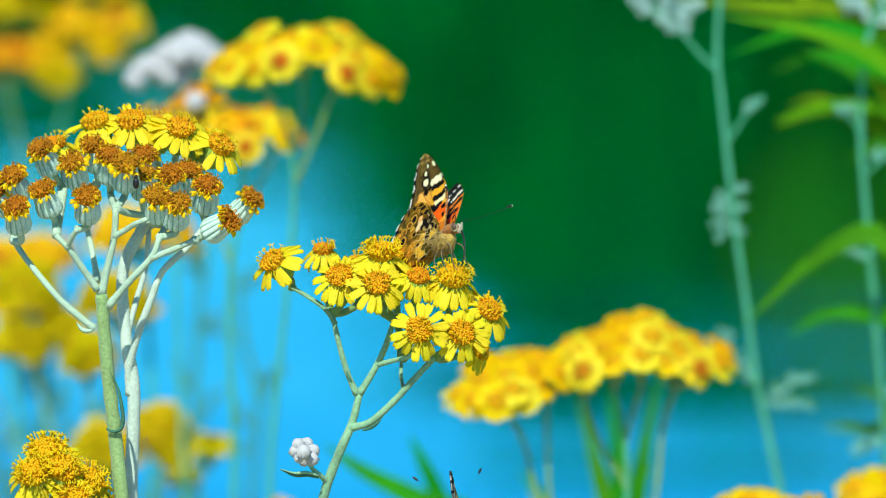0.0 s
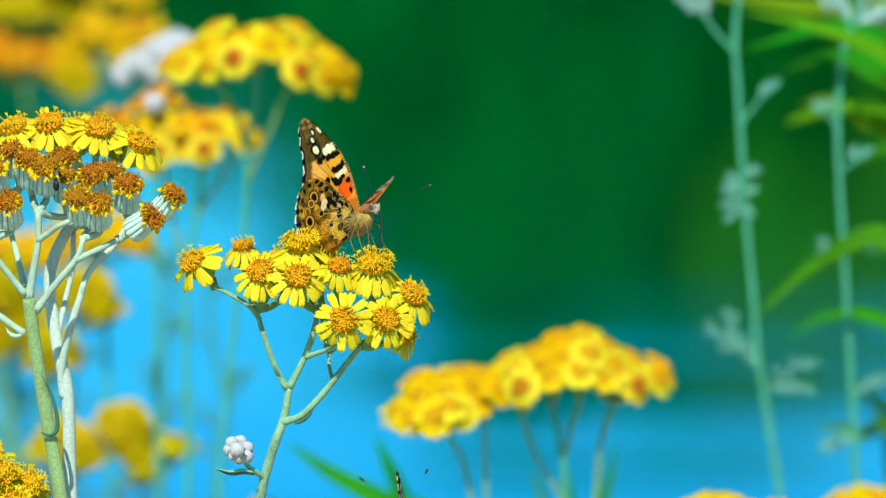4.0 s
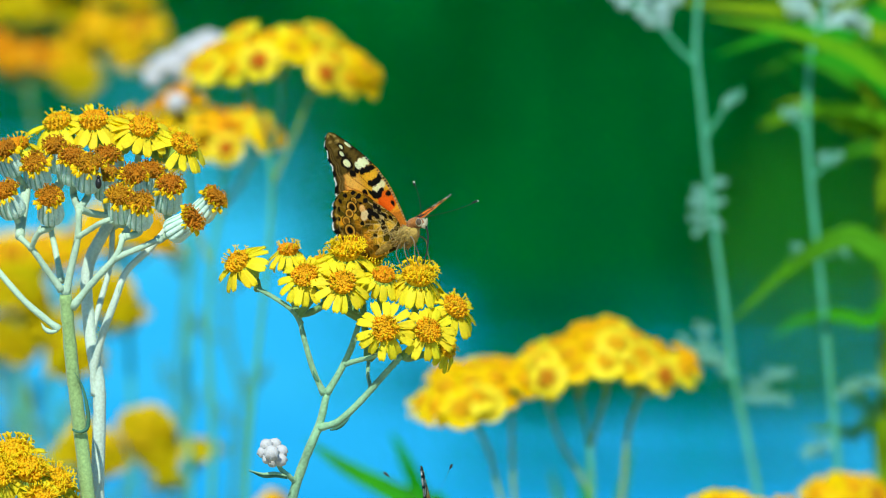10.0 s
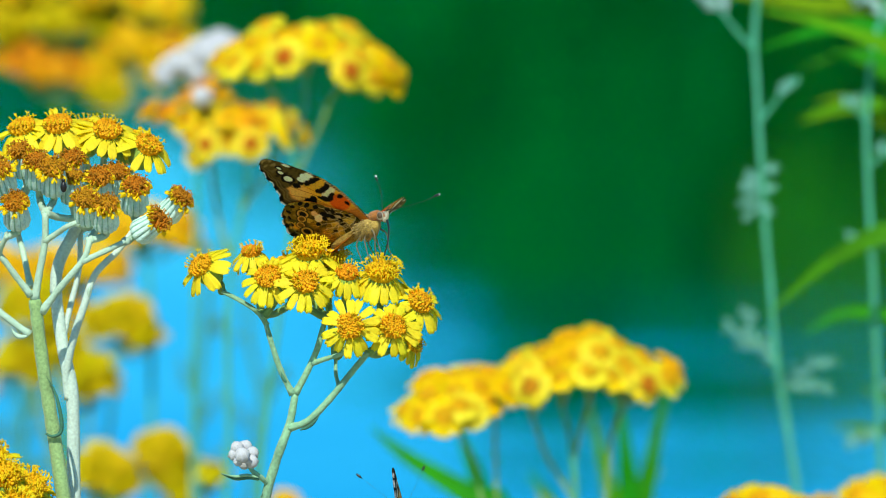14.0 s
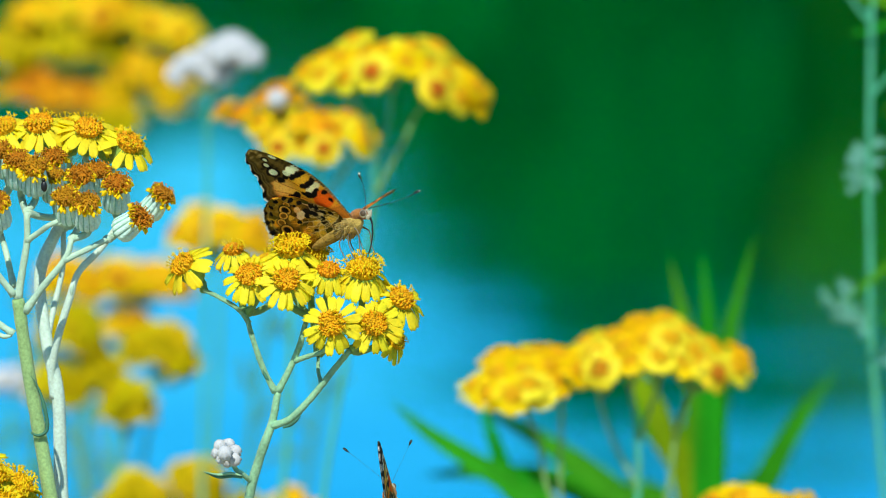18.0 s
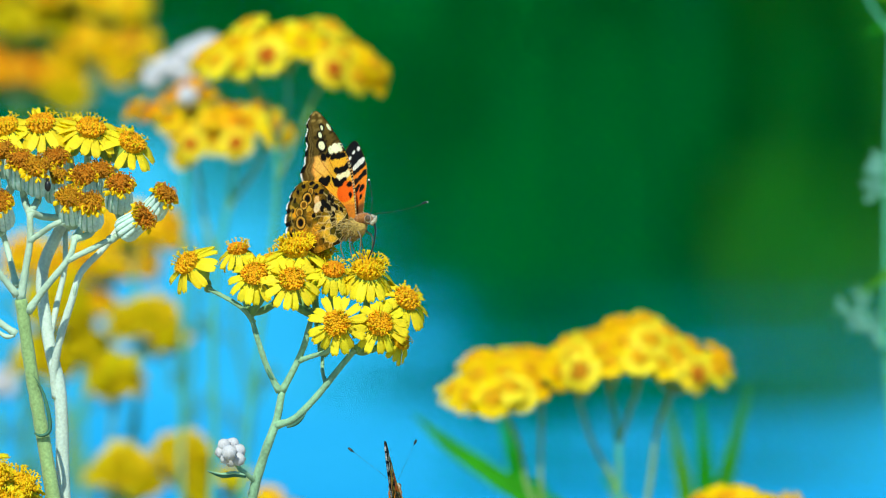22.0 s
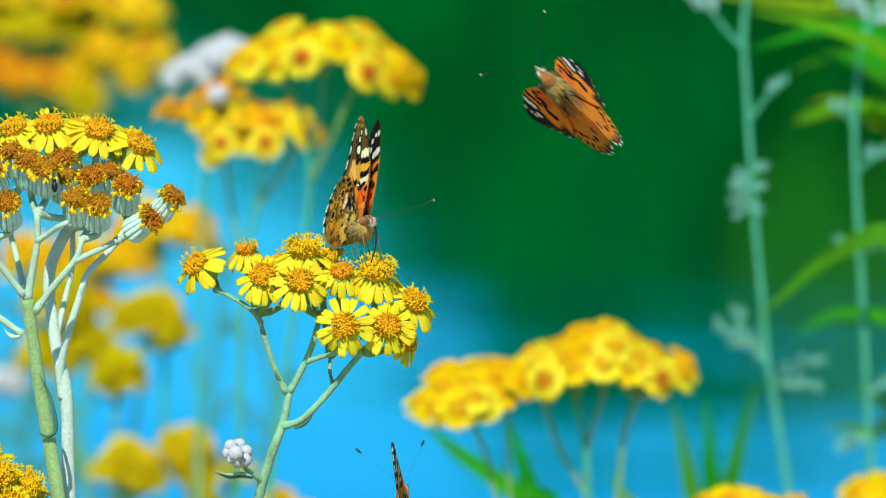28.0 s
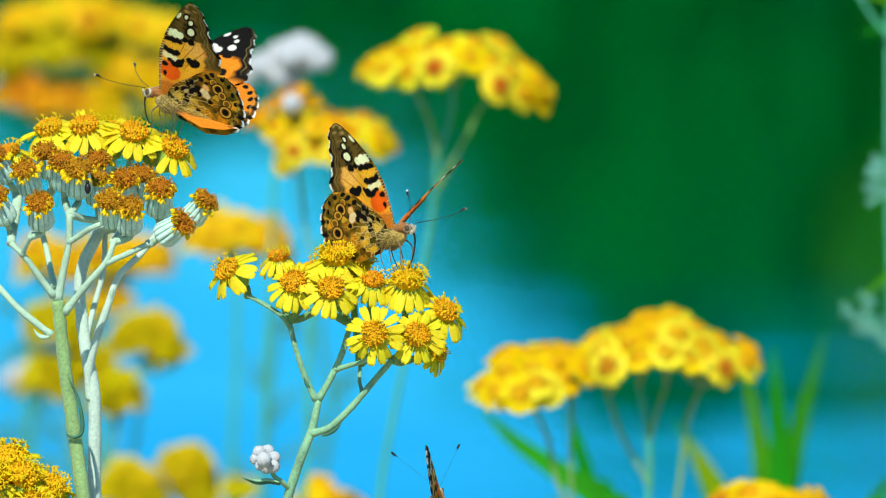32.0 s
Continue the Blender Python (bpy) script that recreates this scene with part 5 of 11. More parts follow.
def fringe(col, s, t, waves, start, pale=(0.92, 0.88, 0.78)):
    """The scalloped rim: a tan line, a dark line, then black points between tufts of white hair."""
    out = np.clip((t - start) * 12, 0, 1)
    wave = np.sin(t * waves)
    col = mixed(col, (0.34, 0.24, 0.08), np.clip(1 - np.abs(s - 0.875 - 0.012 * wave) * 55, 0, 1) * out * 0.8)
    col = mixed(col, (0.05, 0.032, 0.010), np.clip((s - 0.90) * 40, 0, 1) * out * 0.85)
    col = mixed(col, DARK, np.clip((s - 0.905) * 40, 0, 1) * np.clip(wave * 4 - 0.4, 0, 1) * out)
    return mixed(col, pale, np.clip((s - 0.962) * 60, 0, 1) * np.clip(1.5 - wave * 4, 0, 1) * out)


def veins(col, u, v, root, angles, reach, rgb, strength, width):
    """Thin lines that run out from the wing's root."""
    r = np.hypot(u - root[0], v - root[1])
    w = np.arctan2(v - root[1], root[0] - u)
    for k, a in enumerate(angles):
        line = np.clip(1.25 - np.abs(w - a - 0.012 * np.sin(r * 0.7 + k)) * r / width, 0, 1) * np.clip((r - reach[0]) * 0.8, 0, 1) * np.clip((reach[1] - r) * 0.8, 0, 1)
        col = mixed(col, rgb, line * strength)
    return col


def fore_below(u, v, s, t):
    n, fine = grain(u, v, 1.5, 1), grain(u, v, 3.4, 31)
    ub, vb = u + 0.16 * grain(u, v, 3.0, 21), v + 0.16 * grain(u, v, 3.0, 22)
    col = np.zeros(u.shape + (3,)) + np.array((0.97, 0.45, 0.040))
    col = mixed(col, (0.95, 0.50, 0.16), np.clip((v - 10.5) * 0.3, 0, 1) * np.clip((-u - 2) * 0.3, 0, 0.6))
    col = mixed(col, (0.95, 0.15, 0.012), blob(u, v, 0.9, 7.2, 2.8, 2.3, 0.3))
    col = mixed(col, (0.62, 0.22, 0.03), np.clip((5.2 - v + 0.4 * n) * 0.8, 0, 1))
    col = veins(col, u, v, (2.5, 2.0), (0.92, 1.08, 1.22), (8, 18), (0.22, 0.075, 0.008), 0.8, 0.13)
    tip = np.clip((v - 15.7 + 0.22 * (u + 1) * (u < -1) + 0.25 * n) * 2.2, 0, 1)
    col = mixed(col, (0.150, 0.098, 0.022), tip)
    col = mixed(col, (0.035, 0.023, 0.007), tip * np.clip(fine * 1.3 - 0.1, 0, 0.85))
    col = mixed(col, (0.40, 0.28, 0.09), tip * np.clip((v - 21.5 + n) * 0.35, 0, 1) * np.clip(fine * 1.4 + 0.15, 0, 0.9))
    margin = np.clip((s - 0.70 + 0.015 * fine) * 14, 0, 1) * np.clip((v - 9.5) * 0.6, 0, 1)
    col = mixed(col, (0.10, 0.066, 0.016), margin * 0.92)
    col = mixed(col, (0.26, 0.18, 0.06), np.clip(1 - np.abs(s - 0.80 - 0.02 * np.sin(t * 60)) * 30, 0, 1) * margin * 0.75)
    col = mixed(col, (1.0, 0.74, 0.44), blob(ub, vb, 0.9, 10.9, 2.2, 1.0, 0.15))
    col = spots(col, ub, vb, DARK, FORE_BLACK)
    col = spots(col, ub, vb, (0.014, 0.010, 0.006), FORE_WHITE[3:6], 1.7)
    col = spots(col, u, v, (1.0, 0.80, 0.50), FORE_WHITE, 1.0)
    col = veins(col, u, v, (2.5, 2.0), (1.02, 1.30, 1.44), (17, 24), (0.06, 0.04, 0.012), 0.6, 0.12)
    col = fringe(col, s, t, 58, 0.34)
    lead = np.clip((0.055 - s) * 50, 0, 1)
    return mixed(mixed(col, (0.62, 0.46, 0.22), lead * np.clip((15 - v) * 0.4, 0, 1)), DARK, lead * (0.5 + 0.5 * np.sign(np.sin(v * 9) - 0.2)))


def fore_above(u, v, s, t):
    n = grain(u, v, 1.6, 2)
    ub, vb = u + 0.2 * grain(u, v, 2.6, 21), v + 0.2 * grain(u, v, 2.6, 22)
    col = np.zeros(u.shape + (3,)) + np.array((0.90, 0.29, 0.020))
    col = mixed(col, (0.88, 0.15, 0.012), blob(u, v, 0.5, 7.4, 3.4, 2.4, 0.3) * 0.8)
    col = mixed(col, (0.20, 0.09, 0.025), np.clip((5.5 - v + n) * 0.35, 0, 1))
    col = mixed(col, DARK, np.clip((v - 14.9 + 0.5 * n + 0.22 * (u + 1) * (u < -1)) * 1.8, 0, 1))
    col = mixed(col, DARK, np.clip((s - 0.74 + 0.02 * n) * 14, 0, 1) * np.clip((v - 9) * 0.5, 0, 1))
    col = spots(col, ub, vb, DARK, FORE_BLACK, 1.25)
    col = spots(col, u, v, (0.88, 0.82, 0.74), FORE_WHITE, 1.05)
    return fringe(col, s, t, 58, 0.34, (0.75, 0.74, 0.72))


def cells(u, v, seed, count, box):
    """A mosaic: the index of the nearest seed point and the nearness of its border."""
    rng = np.random.RandomState(seed)
    pu, pv = rng.uniform(box[0], box[1], count), rng.uniform(box[2], box[3], count)
    d = np.hypot((u[..., None] - pu) * 0.8, v[..., None] - pv)
    order = np.sort(d, -1)
    return np.argmin(d, -1), order[..., 1] - order[..., 0]


HIND_EYES = ((-8.1, 10.4, 0.70, 0.25), (-9.6, 9.2, 1.15, 1.0), (-11.0, 8.2, 0.85, 0.7), (-12.7, 6.95, 0.85, 0.6), (-13.0, 4.7, 1.2, 1.0))
HIND_BLACK = ((-5.0, 6.4, 0.75, 1.25, 0.5), (-4.1, 5.5, 0.60, 1.15, 0.5), (-5.9, 5.6, 0.55, 0.8, 0.3), (-3.3, 7.2, 0.55, 0.7, 0.2), (-2.5, 6.3, 0.5, 0.65, 0.2), (-1.9, 4.7, 0.5, 0.8, 0.4), (-0.4, 3.6, 0.45, 0.6, 0.4), (-5.0, 9.3, 0.7, 0.55, 0.3), (-6.3, 10.9, 0.8, 0.6, 0.5),
              (-7.4, 12.0, 0.7, 0.5, 0.2), (-9.8, 12.2, 0.6, 0.5, 0.0), (-11.8, 11.5, 0.5, 0.6, 0.0), (-13.3, 10.0, 0.5, 0.6, 0.0), (-14.8, 8.0, 0.5, 0.6, 0.0), (-15.6, 6.0, 0.5, 0.6, 0.0), (-15.7, 3.6, 0.5, 0.6, 0.0), (-6.6, 9.3, 0.5, 0.45, 0.0), (-8.9, 5.0, 0.6, 0.5, 0.2), (-2.9, 3.4, 0.4, 0.7, 0.5), (1.2, 2.4, 0.3, 0.5, 0.3))


def hind_below(u, v, s, t):
    n, m = grain(u, v, 2.2, 3), grain(u, v, 1.1, 4)
    ue, ve = u, v
    u, v = u + 0.16 * grain(u, v, 3.0, 23), v + 0.16 * grain(u, v, 3.0, 24)
    which, border = cells(u, v, 8, 130, (-18, 2, -4, 14))
    shades = np.array(((0.030, 0.018, 0.003), (0.34, 0.180, 0.010), (0.050, 0.050, 0.006), (0.72, 0.45, 0.045), (0.24, 0.140, 0.010), (0.34, 0.200, 0.014)))
    col = shades[np.random.RandomState(4).randint(0, len(shades), 130)[which]]
    reach = np.hypot(u - 2, v)
    outer = np.clip((reach - 9.5) * 0.4, 0, 1)
    col = mixed(col, (0.36, 0.205, 0.014), np.clip(0.08 + 0.22 * outer + 0.25 * n, 0, 0.5))
    col = mixed(col, (0.82, 0.38, 0.020), outer * np.clip(m * 1.1 + 0.1, 0, 0.8) * np.clip((10 - v) * 0.4, 0, 1))
    col = mixed(col, (0.82, 0.62, 0.30), np.clip(1.0 - border * 6.0, 0, 1) * np.clip((10.5 - reach) * 0.3, 0.10, 0.7))
    col = mixed(col, (0.02, 0.013, 0.004), np.clip(1.0 - np.abs(border - 0.32) * 5, 0, 1) * np.clip(0.6 + 0.8 * m, 0, 0.9) * (1 - 0.5 * outer))
    col = mixed(col, (1.0, 0.70, 0.42), blob(u, v, -7.2, 6.4, 1.5, 0.95, 0.5) * 0.9)
    col = mixed(col, (0.90, 0.60, 0.25), blob(u, v, -6.9, 8.0, 1.0, 0.7, 0.5) * 0.7)
    col = veins(col, u, v, (2.0, 0.5), (0.05, 0.22, 0.38, 0.54, 0.72, 0.92), (2, 12), (0.80, 0.60, 0.26), 0.6, 0.13)
    col = spots(col, u, v, DARK, HIND_BLACK)
    for cu, cv, r, dark in HIND_EYES:
        col = mixed(col, (0.040, 0.024, 0.005), blob(ue, ve, cu, cv, r * 1.45, r * 1.4))
        col = mixed(col, (0.80, 0.50, 0.10), blob(ue, ve, cu, cv, r * 1.15, r * 1.1))
        col = mixed(col, (0.50, 0.24, 0.020), blob(ue, ve, cu, cv, r * 0.95, r * 0.92))
        col = mixed(col, DARK, blob(ue, ve, cu, cv, r * 0.72, r * 0.74) * dark)
    return fringe(col, s, t, 46, 0.16)


def hind_above(u, v, s, t):
    n = grain(u, v, 1.4, 5)
    col = np.zeros(u.shape + (3,)) + np.array((0.86, 0.27, 0.020))
    col = mixed(col, (0.27, 0.13, 0.04), np.clip((8.0 - np.hypot(u, v - 1) + n) * 0.3, 0, 1))
    col = spots(col, u, v, DARK, [(cu, cv, r * 0.8, r * 0.75, 0) for cu, cv, r, dark in HIND_EYES])
    col = spots(col, u, v, DARK, HIND_BLACK[9:16], 1.2)
    col = mixed(col, (0.04, 0.06, 0.12), blob(u, v, -11.5, 1.6, 1.3, 0.7))
    return fringe(col, s, t, 46, 0.16)


def wing_mesh(name, side, grid, above, below, lift, camber):
    """A thin wing of two skins, its scales coloured above and below."""
    u, v, s, t = grid
    rows, cols = u.shape
    z = lift + camber * np.sin(np.clip(v / 28, 0, 1) * math.pi) * 1.0 + 0.12 * np.sin(s * math.pi * 5) * np.clip(v / 8, 0, 1)
    n = rows * cols
    top = np.stack([u, v * side, z + 0.06], -1).reshape(-1, 3) * MM
    low = np.stack([u, v * side, z - 0.06], -1).reshape(-1, 3) * MM
    faces = []
    for i in range(rows - 1):
        for j in range(cols - 1):
            a = i * cols + j
            q = (a, a + 1, a + cols + 1, a + cols)
            faces.append(q if side < 0 else q[::-1])
            faces.append(tuple(n + k for k in (q[::-1] if side < 0 else q)))
    me = mesh_of(name, np.vstack([top, low]).tolist(), faces, [M_WING])
    col = np.vstack([above(u, v, s, t).reshape(-1, 3), np.minimum(1.28 * np.clip(below(u, v, s, t), 0, 1).reshape(-1, 3) ** 1.15, 0.94)])
    layer = me.color_attributes.new("pattern", "FLOAT_COLOR", "POINT")
    layer.data.foreach_set("color", np.hstack([np.clip(col, 0, 1), np.ones((2 * n, 1))]).astype(np.float32).ravel())
    return me


FORE_GRID = wing_grid(FORE_V, FORE_LEAD, FORE_TRAIL, 130, 84, 0.55, 8)
HIND_GRID = wing_grid(HIND_V, HIND_LEAD, HIND_TRAIL, 110, 100, 0.7, 7)
FORE_MESH = {s: wing_mesh("forewing", s, FORE_GRID, fore_above, fore_below, 0.15, 0.5) for s in (1, -1)}
HIND_MESH = {s: wing_mesh("hindwing", s, HIND_GRID, hind_above, hind_below, -0.2, 0.3) for s in (1, -1)}


def wing_pose(side, angle, sweep=0.0, twist=0.0):
    """The hinge of a wing on the body, raised by an angle, swept forward in its plane and twisted along its length: side 1 is the insect's left, -1 its right."""
    return pose(0.0020, side * 0.0013, 0.0014, side * angle, 0, 0) @ pose(0, 0, 0, 0, 0, -side * sweep) @ pose(0, 0, 0, 0, twist, 0)


def hind_pose(side, slip):
    """The hindwing on its forewing, drawn out from under it by an angle."""
    return pose(0, 0, 0, 0, 0, side * slip)


def limb_tube(points, radii, sides=6, steps=4):
    line = curve_points([Vector(p) * MM for p in points], steps)
    n = len(line)
    r = [float(np.interp(i / (n - 1), np.linspace(0, 1, len(radii)), radii)) * MM for i in range(n)]
    return tube_data(line, r, sides)


SPREAD = {1: (17.5, 9.9, 3.5), -1: (17.5, -9.9, 3.5)}


def butterfly(label, feelers=SPREAD, fine=1.0):
    fly = thing("butterfly", (0, 0, 1), label, "butterfly", "butterflies")
    part("thorax", mesh_of("thorax", *ball((2.6 * MM, 0, 0.3 * MM), 2.5 * MM, 16, 12, (1.5, 0.85, 0.95)), [M_FUR]), fly)
    part("abdomen", mesh_of("abdomen", *limb_tube([(0, 0, 0.3), (-3.4, 0, 0.1), (-6.6, 0, -0.1), (-9, 0, -0.3), (-9.8, 0, -0.4)], [1.4, 1.5, 1.3, 0.8, 0.25], 14), [M_ABDOMEN]), fly)
    rng = random.Random(5)
    hairs = []
    for _ in range(700):
        w, z = rng.uniform(0, 6.28), rng.uniform(-0.9, 1.0)
        d = Vector((z, math.sqrt(1 - z * z) * math.cos(w), math.sqrt(1 - z * z) * math.sin(w)))
        p = Vector((2.6 + d.x * 3.6, d.y * 2.05, 0.3 + d.z * 2.25)) * MM
        q = p + (Vector((d.x * 0.3 - 1.1, d.y * 0.8, d.z * 0.8)).normalized() * rng.uniform(0.6, 1.5)) * MM
        hairs.append(tube_data([p, p.lerp(q, 0.5), q], [0.11 * MM, 0.09 * MM, 0.03 * MM], 3))
    part("fur", mesh_of("fur", *join(*hairs), [M_FUR]), fly)
    head = part("head", mesh_of("head", *ball((7.4 * MM, 0, 1.0 * MM), 1.1 * MM, 14, 10, (1, 1.05, 1)), [M_FUR_RUST]), fly, None, "rust-haired head")
    part("collar", mesh_of("collar", *ball((5.6 * MM, 0, 1.7 * MM), 1.6 * MM, 12, 8, (1.35, 1.0, 0.8)), [M_FUR_RUST]), fly)
    part("snout", mesh_of("snout", *limb_tube([(8.0, 0, 0.0), (9.1, 0, 0.4), (9.9, 0, 1.3)], [0.6, 0.45, 0.12], 8), [M_PALE_HAIR]), head, None, "silvery palps")
    part("proboscis", mesh_of("proboscis", *limb_tube([(8.8, 0, 0.2), (8.5, 0.1, -1.9), (7.4, -0.5, -5.0), (5.9, -1.5, -7.6)], [0.28, 0.22, 0.2, 0.16, 0.14], 6), [M_BLACK]), head)
    for sd in (1, -1):
        part("eye_rim", mesh_of("eye_rim", *ball((7.85 * MM, sd * 0.72 * MM, 1.1 * MM), 0.90 * MM, 12, 8, (0.95, 0.75, 1.05)), [M_PALE_HAIR]), head)
        part("eye", mesh_of("eye", *ball((8.0 * MM, sd * 0.90 * MM, 1.15 * MM), 0.76 * MM, 12, 8, (0.95, 0.75, 1.05)), [M_EYE]), head)
        root, end = Vector((8.9, sd * 0.7, 1.9)), Vector(feelers[sd])
        bow = Vector((0.5, 0, -0.5))
        part("antenna", mesh_of("antenna", *limb_tube([root, root.lerp(end, 0.35) + bow, root.lerp(end, 0.7) + bow, end], [0.10 * fine, 0.075 * fine, 0.075 * fine, 0.09 * fine], 5), [M_BLACK]), head)
        part("antenna_club", mesh_of("antenna_club", *limb_tube([root.lerp(end, 0.87) + bow * 0.3, root.lerp(end, 0.94), end], [0.07 * fine, 0.30, 0.24], 7), [M_BLACK]), head)
        part("antenna_tip", mesh_of("antenna_tip", *ball(end * MM, 0.26 * MM, 7, 5), [M_WHITE_TIP if fine == 1.0 else M_BLACK]), head)
        for x0, x1, x2 in ((4.6, 5.6, 4.6), (3.0, 2.2, 2.0), (1.4, -0.6, -0.4)):
            part("leg", mesh_of("leg", *limb_tube([(x0, sd * 1.2, -0.8), (x1, sd * 1.9, -2.6), (x2, sd * 2.1, -5.6), (x2 + 0.3, sd * 2.2, -8.0)], [0.24, 0.14, 0.1, 0.07], 6), [M_LEG]), fly)
        fore = part("forewing", FORE_MESH[sd], fly, wing_pose(sd, 60), "orange forewing with black and white marks")
        part("hindwing", HIND_MESH[sd], fore, None, "mottled hindwing with a row of eyespots")
    return fly


resting = butterfly("orange painted butterfly feeding on yellow flower heads", {1: (13.9, 13.1, 2.5), -1: (13.5, -4.0, 8.8)})
arriving = butterfly("orange painted butterfly flying in and landing on withered heads")
below = butterfly("butterfly with folded wings on a low flower head", {1: (17.5, 9.5, 4.6), -1: (17.5, -5.6, 5.0)}, 0.3)


def wings(fly):
    found = {}
    for ob in fly.children:
        if ob.name.startswith("forewing"):
            found[1 if ob.matrix_basis.translation.y > 0 else -1] = ob
    return found


# ---- bee ----
def film_material(name, colour, clear):
    """A thin clear membrane: mostly see-through, with a faint sheen."""
    mat = bpy.data.materials.new(name)
    mat.use_nodes = True
    nt = mat.node_tree
    b = nt.nodes["Principled BSDF"]
    b.inputs["Base Color"].default_value = (*colour, 1)
    b.inputs["Roughness"].default_value = 0.35
    tr = nt.nodes.new("ShaderNodeBsdfTransparent")
    mix = nt.nodes.new("ShaderNodeMixShader")
    mix.inputs[0].default_value = clear
    nt.links.new(b.outputs[0], mix.inputs[1])
    nt.links.new(tr.outputs[0], mix.inputs[2])
    nt.links.new(mix.outputs[0], nt.nodes["Material Output"].inputs["Surface"])
    return mat


M_MEMBRANE = film_material("wing_membrane", (0.30, 0.30, 0.22), 0.9)


def bee_thing():
    bee = thing("bee", (0, 0, 1), "small dark bee with an amber-banded body in flight", "bee")
    part("thorax", mesh_of("thorax", *ball((0, 0, 0), 1.6 * MM, 12, 9, (1.1, 1, 1)), [M_BEE]), bee)
    part("abdomen", mesh_of("abdomen", *limb_tube([(-1.2, 0, 0), (-3.2, 0, -0.4), (-5.6, 0, -0.9), (-7.0, 0, -1.3)], [1.0, 1.6, 1.35, 0.25], 12), [M_BLACK]), bee)
    part("band", mesh_of("band", *limb_tube([(-2.4, 0, -0.2), (-2.9, 0, -0.3), (-3.5, 0, -0.42)], [1.55, 1.68, 1.62], 12), [M_BEE]), bee)
    part("head", mesh_of("head", *ball((2.5 * MM, 0, -0.3 * MM), 1.35 * MM, 10, 8, (0.8, 1.1, 1)), [M_BLACK]), bee)
    for sd in (1, -1):
        part("wing", mesh_of("wing", *limb_tube([(0.2, sd * 1.0, 1.4), (-1.2, sd * 3.6, 2.6), (-3.0, sd * 6.2, 3.4), (-4.2, sd * 7.2, 3.6)], [0.2, 0.9, 1.2, 0.2], 8), [M_MEMBRANE]), bee)
        for k in range(3):
            part("leg", mesh_of("leg", *limb_tube([(0.8 - k * 0.9, sd * 1.2, -1.2), (0.4 - k * 1.2, sd * 2.2, -2.2), (-0.6 - k * 1.2, sd * 2.0, -3.6)], [0.25, 0.2, 0.14], 5), [M_BLACK]), bee)
    return bee


bee = bee_thing()


def beetle_thing():
    bug = thing("beetle", (-0.0742, -0.0110, 1.0158), "tiny black beetle sitting between withered heads", "beetle")
    part("shell", mesh_of("shell", *ball((0, 0, 0), 0.95 * MM, 10, 8, (0.75, 0.7, 1.3)), [M_BLACK]), bug)
    part("head", mesh_of("head", *ball((0, -0.1 * MM, 1.45 * MM), 0.45 * MM, 8, 6), [M_BLACK]), bug)
    return bug


beetle = beetle_thing()


